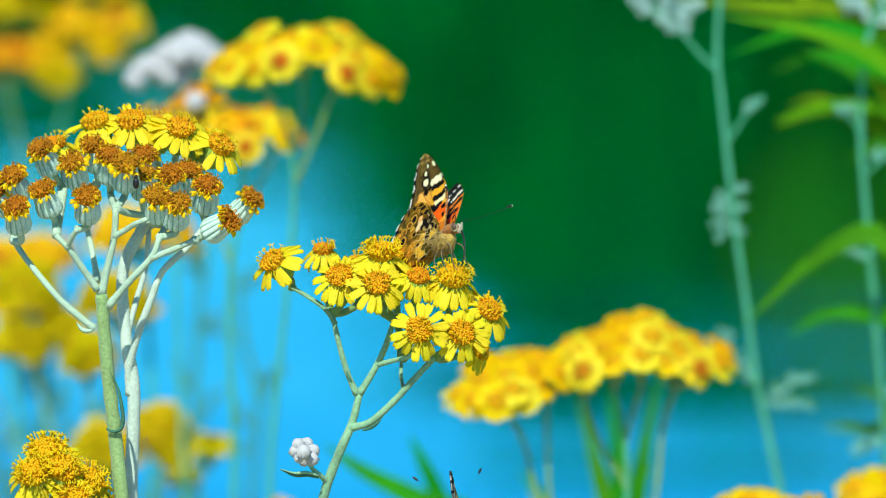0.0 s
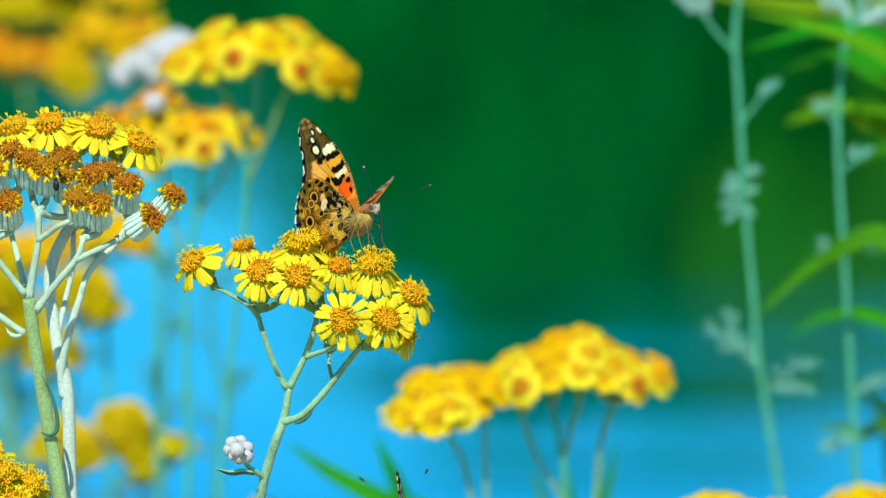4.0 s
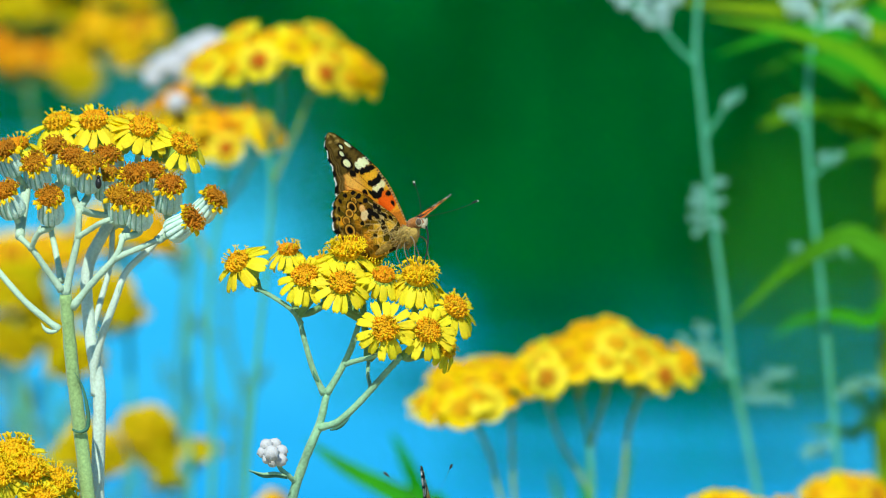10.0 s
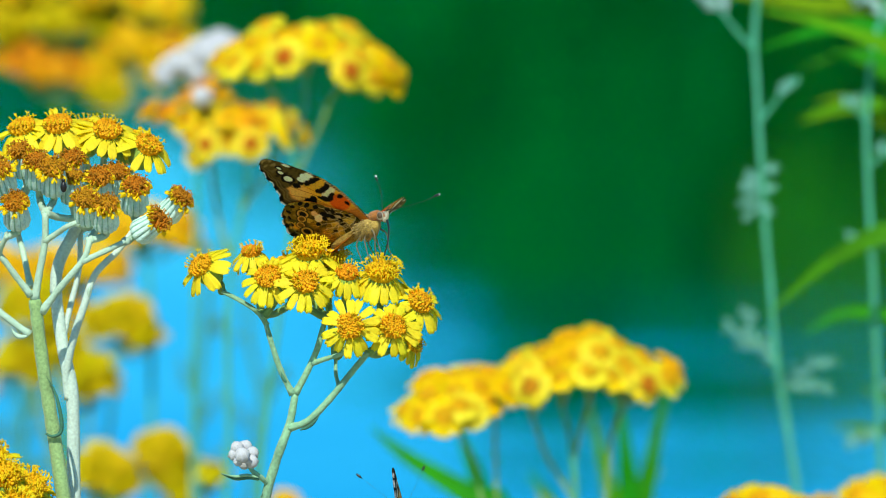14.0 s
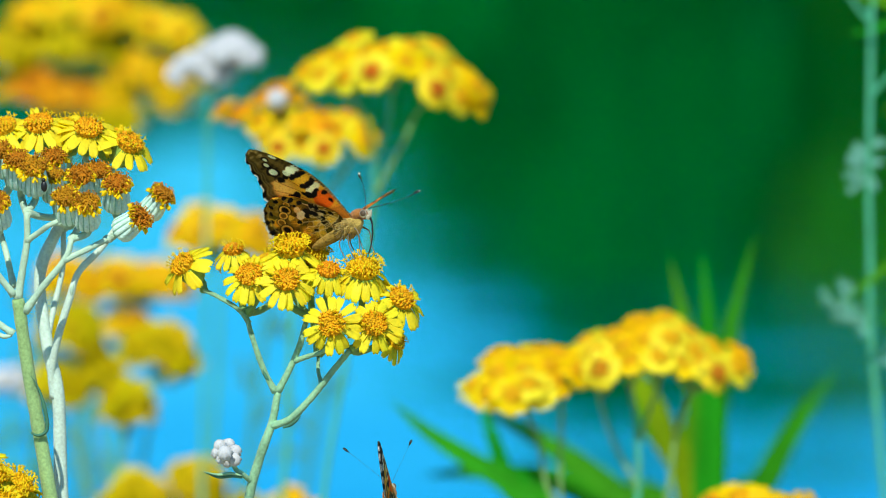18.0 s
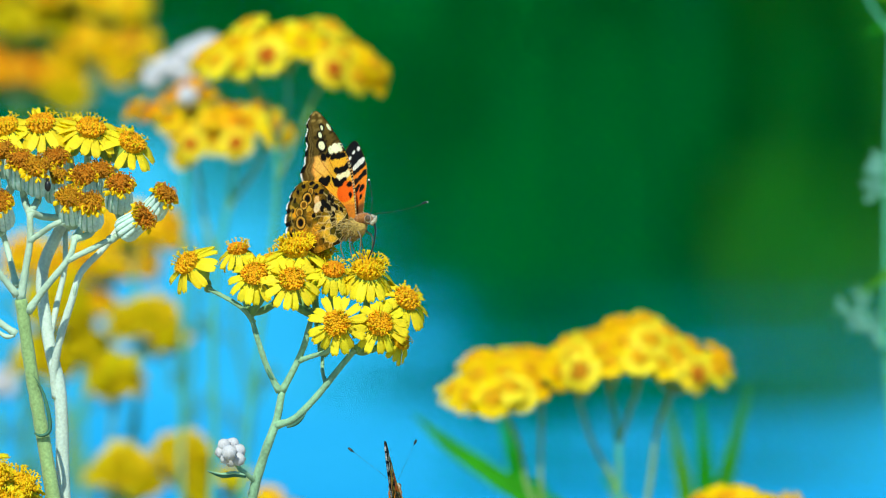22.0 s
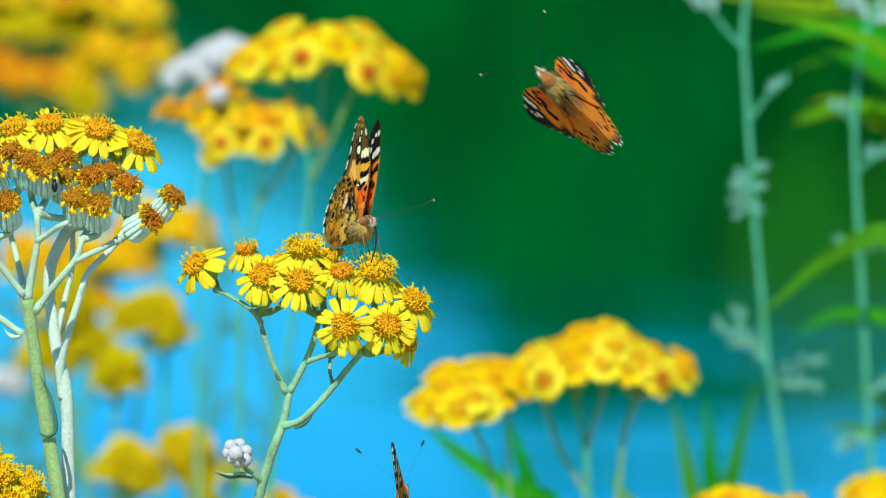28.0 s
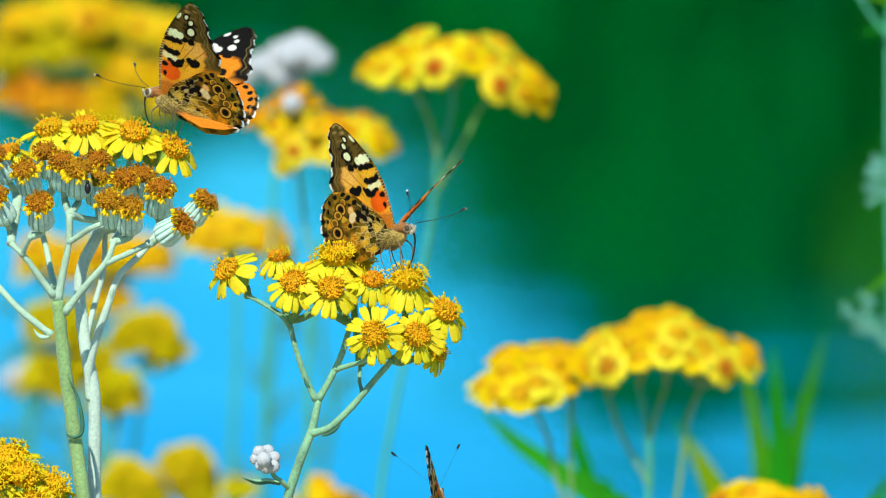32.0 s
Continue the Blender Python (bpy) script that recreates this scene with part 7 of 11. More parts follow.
    walk(top_spray, [
        (0.0, pose(-0.0518, 0.3024, 0.5502, 0, -0.21, 0)),
        (0.5, pose(-0.0518, 0.3024, 0.5502, 0, -0.26, 0)),
        (1.0, pose(-0.0518, 0.3024, 0.5505, 0, -0.33, 0)),
        (1.5, pose(-0.0518, 0.3024, 0.5507, 0, -0.41, 0)),
        (2.0, pose(-0.0518, 0.3024, 0.5512, 0, -0.35, 0)),
        (2.5, pose(-0.0518, 0.3024, 0.5511, 0, -0.25, 0)),
        (3.0, pose(-0.0518, 0.3024, 0.5513, 0, -0.01, 0)),
        (3.5, pose(-0.0518, 0.3024, 0.5511, 0, 0.22, 0)),
        (5.5, pose(-0.0518, 0.3024, 0.5504, 0, 0.57, 0)),
        (6.0, pose(-0.0518, 0.3024, 0.5502, 0, 0.46, 0)),
        (6.5, pose(-0.0518, 0.3024, 0.5501, 0, 0.33, 0)),
        (7.0, pose(-0.0518, 0.3024, 0.5497, 0, 0.19, 0)),
        (7.5, pose(-0.0518, 0.3024, 0.5497, 0, 0.12, 0)),
        (8.0, pose(-0.0518, 0.3024, 0.5495, 0, 0.02, 0)),
        (8.5, pose(-0.0518, 0.3024, 0.5498, 0, 0.01, 0)),
        (9.0, pose(-0.0518, 0.3024, 0.5500, 0, 0.00, 0)),
        (9.5, pose(-0.0518, 0.3024, 0.5502, 0, 0.03, 0)),
        (10.0, pose(-0.0518, 0.3024, 0.5503, 0, 0.15, 0)),
        (10.5, pose(-0.0518, 0.3024, 0.5504, 0, 0.34, 0)),
        (11.0, pose(-0.0518, 0.3024, 0.5507, 0, 0.52, 0)),
        (11.5, pose(-0.0518, 0.3024, 0.5511, 0, 0.69, 0)),
        (12.0, pose(-0.0518, 0.3024, 0.5513, 0, 0.78, 0)),
        (12.5, pose(-0.0518, 0.3024, 0.5515, 0, 0.86, 0)),
        (13.0, pose(-0.0518, 0.3024, 0.5517, 0, 0.99, 0)),
        (13.5, pose(-0.0518, 0.3024, 0.5521, 0, 1.24, 0)),
        (14.0, pose(-0.0518, 0.3024, 0.5524, 0, 1.64, 0)),
        (14.5, pose(-0.0518, 0.3024, 0.5521, 0, 2.35, 0)),
        (16.5, pose(-0.0517, 0.3024, 0.5491, 0, 4.14, 0)),
        (17.0, pose(-0.0517, 0.3024, 0.5491, 0, 4.39, 0)),
        (17.5, pose(-0.0516, 0.3024, 0.5491, 0, 4.62, 0)),
        (18.0, pose(-0.0516, 0.3024, 0.5495, 0, 4.61, 0)),
        (18.5, pose(-0.0517, 0.3024, 0.5504, 0, 4.38, 0)),
        (19.0, pose(-0.0517, 0.3024, 0.5512, 0, 3.97, 0)),
        (19.5, pose(-0.0517, 0.3024, 0.5520, 0, 3.55, 0)),
        (20.0, pose(-0.0517, 0.3024, 0.5524, 0, 3.14, 0)),
        (20.5, pose(-0.0518, 0.3024, 0.5528, 0, 2.73, 0)),
        (21.0, pose(-0.0518, 0.3024, 0.5531, 0, 2.46, 0)),
        (21.5, pose(-0.0518, 0.3024, 0.5529, 0, 1.92, 0)),
        (22.0, pose(-0.0518, 0.3024, 0.5522, 0, 1.51, 0)),
        (22.5, pose(-0.0518, 0.3024, 0.5516, 0, 1.18, 0)),
        (23.0, pose(-0.0518, 0.3024, 0.5506, 0, 1.01, 0)),
        (23.5, pose(-0.0518, 0.3024, 0.5505, 0, 1.09, 0)),
        (24.0, pose(-0.0518, 0.3024, 0.5499, 0, 1.40, 0)),
        (24.5, pose(-0.0518, 0.3024, 0.5495, 0, 1.70, 0)),
        (25.0, pose(-0.0518, 0.3024, 0.5495, 0, 2.00, 0)),
        (25.5, pose(-0.0518, 0.3024, 0.5498, 0, 2.35, 0)),
        (27.5, pose(-0.0518, 0.3024, 0.5521, 0, 2.59, 0)),
        (28.0, pose(-0.0518, 0.3024, 0.5522, 0, 2.35, 0)),
        (28.5, pose(-0.0518, 0.3024, 0.5522, 0, 2.13, 0)),
        (29.0, pose(-0.0518, 0.3024, 0.5523, 0, 1.92, 0)),
        (29.5, pose(-0.0518, 0.3024, 0.5527, 0, 1.81, 0)),
        (30.0, pose(-0.0518, 0.3024, 0.5534, 0, 1.99, 0)),
        (30.5, pose(-0.0518, 0.3024, 0.5535, 0, 2.68, 0)),
        (31.0, pose(-0.0517, 0.3024, 0.5535, 0, 3.46, 0)),
        (31.5, pose(-0.0516, 0.3024, 0.5530, 0, 4.51, 0)),
        (32.0, pose(-0.0515, 0.3024, 0.5525, 0, 5.39, 0)),
    ])
    walk(rust_spray, [
        (0.0, pose(-0.0636, 0.3528, 0.5506, 0, -0.26, 0)),
        (0.5, pose(-0.0636, 0.3528, 0.5508, 0, -0.27, 0)),
        (1.0, pose(-0.0636, 0.3528, 0.5511, 0, -0.36, 0)),
        (1.5, pose(-0.0636, 0.3528, 0.5510, 0, -0.40, 0)),
        (2.0, pose(-0.0636, 0.3528, 0.5511, 0, -0.32, 0)),
        (2.5, pose(-0.0636, 0.3528, 0.5510, 0, -0.17, 0)),
        (3.0, pose(-0.0636, 0.3528, 0.5506, 0, 0.13, 0)),
        (3.5, pose(-0.0636, 0.3528, 0.5502, 0, 0.37, 0)),
        (5.5, pose(-0.0636, 0.3528, 0.5494, 0, 0.76, 0)),
        (6.0, pose(-0.0636, 0.3528, 0.5493, 0, 0.62, 0)),
        (6.5, pose(-0.0636, 0.3528, 0.5495, 0, 0.46, 0)),
        (7.0, pose(-0.0636, 0.3528, 0.5495, 0, 0.30, 0)),
        (7.5, pose(-0.0636, 0.3528, 0.5496, 0, 0.18, 0)),
        (8.0, pose(-0.0636, 0.3528, 0.5496, 0, 0.07, 0)),
        (8.5, pose(-0.0636, 0.3528, 0.5499, 0, 0.03, 0)),
        (9.0, pose(-0.0636, 0.3528, 0.5500, 0, 0.00, 0)),
        (9.5, pose(-0.0636, 0.3528, 0.5502, 0, 0.08, 0)),
        (10.0, pose(-0.0636, 0.3528, 0.5503, 0, 0.19, 0)),
        (10.5, pose(-0.0636, 0.3528, 0.5504, 0, 0.39, 0)),
        (11.0, pose(-0.0636, 0.3528, 0.5506, 0, 0.61, 0)),
        (11.5, pose(-0.0636, 0.3528, 0.5507, 0, 0.83, 0)),
        (12.0, pose(-0.0636, 0.3528, 0.5508, 0, 0.94, 0)),
        (12.5, pose(-0.0636, 0.3528, 0.5513, 0, 1.02, 0)),
        (13.0, pose(-0.0636, 0.3528, 0.5515, 0, 1.16, 0)),
        (13.5, pose(-0.0636, 0.3528, 0.5520, 0, 1.38, 0)),
        (14.0, pose(-0.0636, 0.3528, 0.5526, 0, 1.76, 0)),
        (14.5, pose(-0.0636, 0.3528, 0.5531, 0, 2.35, 0)),
        (16.5, pose(-0.0635, 0.3528, 0.5520, 0, 4.17, 0)),
        (17.0, pose(-0.0635, 0.3528, 0.5518, 0, 4.29, 0)),
        (17.5, pose(-0.0635, 0.3528, 0.5517, 0, 4.45, 0)),
        (18.0, pose(-0.0635, 0.3528, 0.5521, 0, 4.47, 0)),
        (18.5, pose(-0.0635, 0.3528, 0.5526, 0, 4.35, 0)),
        (19.0, pose(-0.0635, 0.3528, 0.5530, 0, 4.05, 0)),
        (19.5, pose(-0.0635, 0.3528, 0.5534, 0, 3.71, 0)),
        (20.0, pose(-0.0635, 0.3528, 0.5533, 0, 3.55, 0)),
        (20.5, pose(-0.0636, 0.3528, 0.5534, 0, 3.26, 0)),
        (21.0, pose(-0.0636, 0.3528, 0.5534, 0, 3.00, 0)),
        (21.5, pose(-0.0636, 0.3528, 0.5529, 0, 2.12, 0)),
        (22.0, pose(-0.0636, 0.3528, 0.5522, 0, 1.72, 0)),
        (22.5, pose(-0.0636, 0.3528, 0.5515, 0, 1.31, 0)),
        (23.0, pose(-0.0636, 0.3528, 0.5504, 0, 1.18, 0)),
        (23.5, pose(-0.0636, 0.3528, 0.5501, 0, 1.24, 0)),
        (24.0, pose(-0.0636, 0.3528, 0.5497, 0, 1.46, 0)),
        (24.5, pose(-0.0636, 0.3528, 0.5498, 0, 1.70, 0)),
        (25.0, pose(-0.0636, 0.3528, 0.5501, 0, 2.03, 0)),
        (25.5, pose(-0.0636, 0.3528, 0.5503, 0, 2.37, 0)),
        (27.5, pose(-0.0636, 0.3528, 0.5525, 0, 2.66, 0)),
        (28.0, pose(-0.0636, 0.3528, 0.5529, 0, 2.45, 0)),
        (28.5, pose(-0.0636, 0.3528, 0.5531, 0, 2.20, 0)),
        (29.0, pose(-0.0636, 0.3528, 0.5532, 0, 1.95, 0)),
        (29.5, pose(-0.0636, 0.3528, 0.5535, 0, 1.96, 0)),
        (30.0, pose(-0.0636, 0.3528, 0.5541, 0, 2.22, 0)),
        (30.5, pose(-0.0636, 0.3528, 0.5550, 0, 2.76, 0)),
        (31.0, pose(-0.0636, 0.3528, 0.5529, 0, 2.00, 0)),
        (31.5, pose(-0.0636, 0.3528, 0.5528, 0, 2.74, 0)),
        (32.0, pose(-0.0635, 0.3528, 0.5519, 0, 3.59, 0)),
    ])
    walk(white_spray, [
        (0.0, pose(-0.0696, 0.4284, 0.5480, 0, -1.33, 0)),
        (3.0, pose(-0.0696, 0.4284, 0.5484, 0, -0.04, 0)),
        (6.0, pose(-0.0696, 0.4284, 0.5477, 0, 1.13, 0)),
        (9.0, pose(-0.0696, 0.4284, 0.5477, 0, 0.37, 0)),
        (13.0, pose(-0.0696, 0.4284, 0.5494, 0, 1.42, 0)),
        (17.0, pose(-0.0696, 0.4284, 0.5482, 0, 1.66, 0)),
        (19.0, pose(-0.0696, 0.4284, 0.5486, 0, 2.15, 0)),
        (21.0, pose(-0.0696, 0.4284, 0.5470, 0, 1.96, 0)),
        (23.0, pose(-0.0696, 0.4284, 0.5479, 0, 1.40, 0)),
        (25.0, pose(-0.0696, 0.4284, 0.5478, 0, 1.91, 0)),
        (28.0, pose(-0.0696, 0.4284, 0.5477, 0, 1.95, 0)),
        (30.0, pose(-0.0696, 0.4284, 0.5493, 0, 2.10, 0)),
        (31.0, pose(-0.0696, 0.4284, 0.5498, 0, 2.40, 0)),
        (32.0, pose(-0.0696, 0.4284, 0.5495, 0, 2.98, 0)),
    ])
    walk(edge_spray, [
        (0.0, pose(-0.1484, 0.6048, 0.5503, 0, -1.37, 0)),
        (9.0, pose(-0.1484, 0.6048, 0.5500, 0, 0.00, 0)),
        (14.0, pose(-0.1484, 0.6048, 0.5519, 0, 2.03, 0)),
        (17.0, pose(-0.1484, 0.6048, 0.5527, 0, 2.88, 0)),
        (19.0, pose(-0.1484, 0.6048, 0.5529, 0, 4.03, 0)),
        (21.0, pose(-0.1483, 0.6048, 0.5526, 0, 4.24, 0)),
        (24.0, pose(-0.1484, 0.6048, 0.5516, 0, 2.66, 0)),
        (28.0, pose(-0.1484, 0.6048, 0.5528, 0, 3.68, 0)),
        (31.0, pose(-0.1484, 0.6048, 0.5541, 0, 2.48, 0)),
        (32.0, pose(-0.1484, 0.6048, 0.5550, 0, 2.29, 0)),
    ])
    walk(high_spray, [
        (0.0, pose(-0.1313, 0.7056, 0.5511, 0, -1.65, 0)),
        (0.5, pose(-0.1313, 0.7056, 0.5513, 0, -1.23, 0)),
        (1.0, pose(-0.1313, 0.7056, 0.5510, 0, -0.84, 0)),
        (1.5, pose(-0.1313, 0.7056, 0.5505, 0, -0.43, 0)),
        (2.0, pose(-0.1313, 0.7056, 0.5503, 0, 0.01, 0)),
        (2.5, pose(-0.1313, 0.7056, 0.5498, 0, 0.50, 0)),
        (3.0, pose(-0.1313, 0.7056, 0.5495, 0, 1.16, 0)),
        (3.5, pose(-0.1313, 0.7056, 0.5497, 0, 1.70, 0)),
        (5.5, pose(-0.1313, 0.7056, 0.5499, 0, 2.21, 0)),
        (6.0, pose(-0.1313, 0.7056, 0.5498, 0, 1.84, 0)),
        (6.5, pose(-0.1313, 0.7056, 0.5496, 0, 1.51, 0)),
        (7.0, pose(-0.1313, 0.7056, 0.5494, 0, 1.02, 0)),
        (7.5, pose(-0.1313, 0.7056, 0.5500, 0, 0.72, 0)),
        (8.0, pose(-0.1313, 0.7056, 0.5498, 0, 0.33, 0)),
        (8.5, pose(-0.1313, 0.7056, 0.5499, 0, 0.02, 0)),
        (9.0, pose(-0.1313, 0.7056, 0.5500, 0, 0.00, 0)),
        (9.5, pose(-0.1313, 0.7056, 0.5499, 0, 0.34, 0)),
        (10.0, pose(-0.1313, 0.7056, 0.5497, 0, 0.70, 0)),
        (10.5, pose(-0.1313, 0.7056, 0.5498, 0, 1.26, 0)),
        (11.0, pose(-0.1313, 0.7056, 0.5495, 0, 1.70, 0)),
        (11.5, pose(-0.1313, 0.7056, 0.5491, 0, 2.23, 0)),
        (12.0, pose(-0.1313, 0.7056, 0.5489, 0, 2.46, 0)),
        (12.5, pose(-0.1313, 0.7056, 0.5487, 0, 2.61, 0)),
        (13.0, pose(-0.1313, 0.7056, 0.5479, 0, 2.67, 0)),
        (13.5, pose(-0.1313, 0.7056, 0.5473, 0, 2.63, 0)),
        (14.0, pose(-0.1313, 0.7056, 0.5466, 0, 2.64, 0)),
        (14.5, pose(-0.1313, 0.7056, 0.5448, 0, 2.78, 0)),
        (16.5, pose(-0.1312, 0.7056, 0.5414, 0, 3.58, 0)),
        (17.0, pose(-0.1313, 0.7056, 0.5381, 0, 2.66, 0)),
        (17.5, pose(-0.1313, 0.7056, 0.5367, 0, 2.76, 0)),
        (18.0, pose(-0.1313, 0.7056, 0.5369, 0, 2.78, 0)),
        (18.5, pose(-0.1313, 0.7056, 0.5378, 0, 2.90, 0)),
        (19.0, pose(-0.1313, 0.7056, 0.5386, 0, 3.02, 0)),
        (19.5, pose(-0.1313, 0.7056, 0.5395, 0, 2.87, 0)),
        (20.0, pose(-0.1313, 0.7056, 0.5401, 0, 2.63, 0)),
        (20.5, pose(-0.1313, 0.7056, 0.5418, 0, 2.28, 0)),
        (21.0, pose(-0.1313, 0.7056, 0.5429, 0, 2.03, 0)),
        (21.5, pose(-0.1313, 0.7056, 0.5442, 0, 1.67, 0)),
        (22.0, pose(-0.1313, 0.7056, 0.5454, 0, 1.51, 0)),
        (22.5, pose(-0.1313, 0.7056, 0.5462, 0, 1.61, 0)),
        (23.0, pose(-0.1313, 0.7056, 0.5466, 0, 1.77, 0)),
        (23.5, pose(-0.1313, 0.7056, 0.5466, 0, 1.81, 0)),
        (24.0, pose(-0.1313, 0.7056, 0.5468, 0, 1.69, 0)),
        (24.5, pose(-0.1313, 0.7056, 0.5468, 0, 1.39, 0)),
        (25.0, pose(-0.1313, 0.7056, 0.5470, 0, 0.95, 0)),
        (25.5, pose(-0.1313, 0.7056, 0.5468, 0, 0.78, 0)),
        (27.5, pose(-0.1313, 0.7056, 0.5442, 0, 1.22, 0)),
        (28.0, pose(-0.1313, 0.7056, 0.5438, 0, 1.62, 0)),
        (28.5, pose(-0.1313, 0.7056, 0.5435, 0, 2.04, 0)),
        (29.0, pose(-0.1313, 0.7056, 0.5428, 0, 2.26, 0)),
        (29.5, pose(-0.1313, 0.7056, 0.5420, 0, 2.22, 0)),
        (30.0, pose(-0.1313, 0.7056, 0.5415, 0, 2.08, 0)),
        (30.5, pose(-0.1313, 0.7056, 0.5404, 0, 1.86, 0)),
        (31.0, pose(-0.1313, 0.7056, 0.5385, 0, 1.09, 0)),
        (31.5, pose(-0.1313, 0.7056, 0.5363, 0, 0.46, 0)),
        (32.0, pose(-0.1313, 0.7056, 0.5365, 0, 0.50, 0)),
    ])
    walk(olive_spray, [
        (0.0, pose(-0.0972, 0.5544, 0.5491, 0, -1.91, 0)),
        (0.5, pose(-0.0972, 0.5544, 0.5496, 0, -2.08, 0)),
        (1.0, pose(-0.0972, 0.5544, 0.5498, 0, -2.16, 0)),
        (1.5, pose(-0.0972, 0.5544, 0.5497, 0, -2.27, 0)),
        (2.0, pose(-0.0972, 0.5544, 0.5504, 0, -2.33, 0)),
        (2.5, pose(-0.0972, 0.5544, 0.5519, 0, -2.27, 0)),
        (3.0, pose(-0.0972, 0.5544, 0.5516, 0, -2.04, 0)),
        (3.5, pose(-0.0972, 0.5544, 0.5505, 0, -1.26, 0)),
        (5.5, pose(-0.0972, 0.5544, 0.5484, 0, -0.06, 0)),
        (6.0, pose(-0.0972, 0.5544, 0.5485, 0, -0.41, 0)),
        (6.5, pose(-0.0972, 0.5544, 0.5489, 0, -0.73, 0)),
        (7.0, pose(-0.0972, 0.5544, 0.5487, 0, -1.12, 0)),
        (7.5, pose(-0.0972, 0.5544, 0.5484, 0, -1.11, 0)),
        (8.0, pose(-0.0972, 0.5544, 0.5477, 0, -0.98, 0)),
        (8.5, pose(-0.0972, 0.5544, 0.5479, 0, -0.95, 0)),
        (9.0, pose(-0.0972, 0.5544, 0.5480, 0, -0.98, 0)),
        (9.5, pose(-0.0972, 0.5544, 0.5481, 0, -1.08, 0)),
        (10.0, pose(-0.0972, 0.5544, 0.5481, 0, -1.06, 0)),
        (10.5, pose(-0.0972, 0.5544, 0.5485, 0, -0.87, 0)),
        (11.0, pose(-0.0972, 0.5544, 0.5487, 0, -0.75, 0)),
        (11.5, pose(-0.0972, 0.5544, 0.5481, 0, -0.17, 0)),
        (12.0, pose(-0.0972, 0.5544, 0.5474, 0, 0.27, 0)),
        (12.5, pose(-0.0972, 0.5544, 0.5466, 0, 0.59, 0)),
        (13.0, pose(-0.0972, 0.5544, 0.5456, 0, 0.73, 0)),
        (13.5, pose(-0.0972, 0.5544, 0.5442, 0, 0.69, 0)),
        (14.0, pose(-0.0972, 0.5544, 0.5426, 0, 0.51, 0)),
        (14.5, pose(-0.0972, 0.5544, 0.5411, 0, 0.35, 0)),
        (16.5, pose(-0.0972, 0.5544, 0.5375, 0, 0.93, 0)),
        (17.0, pose(-0.0972, 0.5544, 0.5366, 0, 1.33, 0)),
        (17.5, pose(-0.0972, 0.5544, 0.5351, 0, 1.80, 0)),
        (18.0, pose(-0.0972, 0.5544, 0.5341, 0, 2.15, 0)),
        (18.5, pose(-0.0972, 0.5544, 0.5337, 0, 2.44, 0)),
        (19.0, pose(-0.0972, 0.5544, 0.5331, 0, 2.78, 0)),
        (19.5, pose(-0.0972, 0.5544, 0.5342, 0, 2.87, 0)),
        (20.0, pose(-0.0972, 0.5544, 0.5348, 0, 2.89, 0)),
        (20.5, pose(-0.0972, 0.5544, 0.5363, 0, 2.87, 0)),
        (21.0, pose(-0.0972, 0.5544, 0.5383, 0, 2.74, 0)),
        (21.5, pose(-0.0972, 0.5544, 0.5404, 0, 2.45, 0)),
        (22.0, pose(-0.0972, 0.5544, 0.5421, 0, 2.30, 0)),
        (22.5, pose(-0.0972, 0.5544, 0.5441, 0, 1.89, 0)),
        (23.0, pose(-0.0972, 0.5544, 0.5469, 0, 1.36, 0)),
        (23.5, pose(-0.0972, 0.5544, 0.5488, 0, 0.95, 0)),
        (24.0, pose(-0.0972, 0.5544, 0.5501, 0, 0.75, 0)),
        (24.5, pose(-0.0972, 0.5544, 0.5498, 0, 0.73, 0)),
        (25.0, pose(-0.0972, 0.5544, 0.5483, 0, 0.77, 0)),
        (25.5, pose(-0.0972, 0.5544, 0.5510, 0, 1.01, 0)),
        (27.5, pose(-0.0972, 0.5544, 0.5448, 0, 1.97, 0)),
        (28.0, pose(-0.0972, 0.5544, 0.5439, 0, 1.95, 0)),
        (28.5, pose(-0.0972, 0.5544, 0.5437, 0, 1.99, 0)),
        (29.0, pose(-0.0972, 0.5544, 0.5437, 0, 1.79, 0)),
        (29.5, pose(-0.0972, 0.5544, 0.5439, 0, 1.56, 0)),
        (30.0, pose(-0.0972, 0.5544, 0.5439, 0, 1.22, 0)),
        (30.5, pose(-0.0972, 0.5544, 0.5437, 0, 0.75, 0)),
        (31.0, pose(-0.0972, 0.5544, 0.5422, 0, 0.32, 0)),
        (31.5, pose(-0.0972, 0.5544, 0.5403, 0, -0.09, 0)),
        (32.0, pose(-0.0972, 0.5544, 0.5385, 0, -0.32, 0)),
    ])
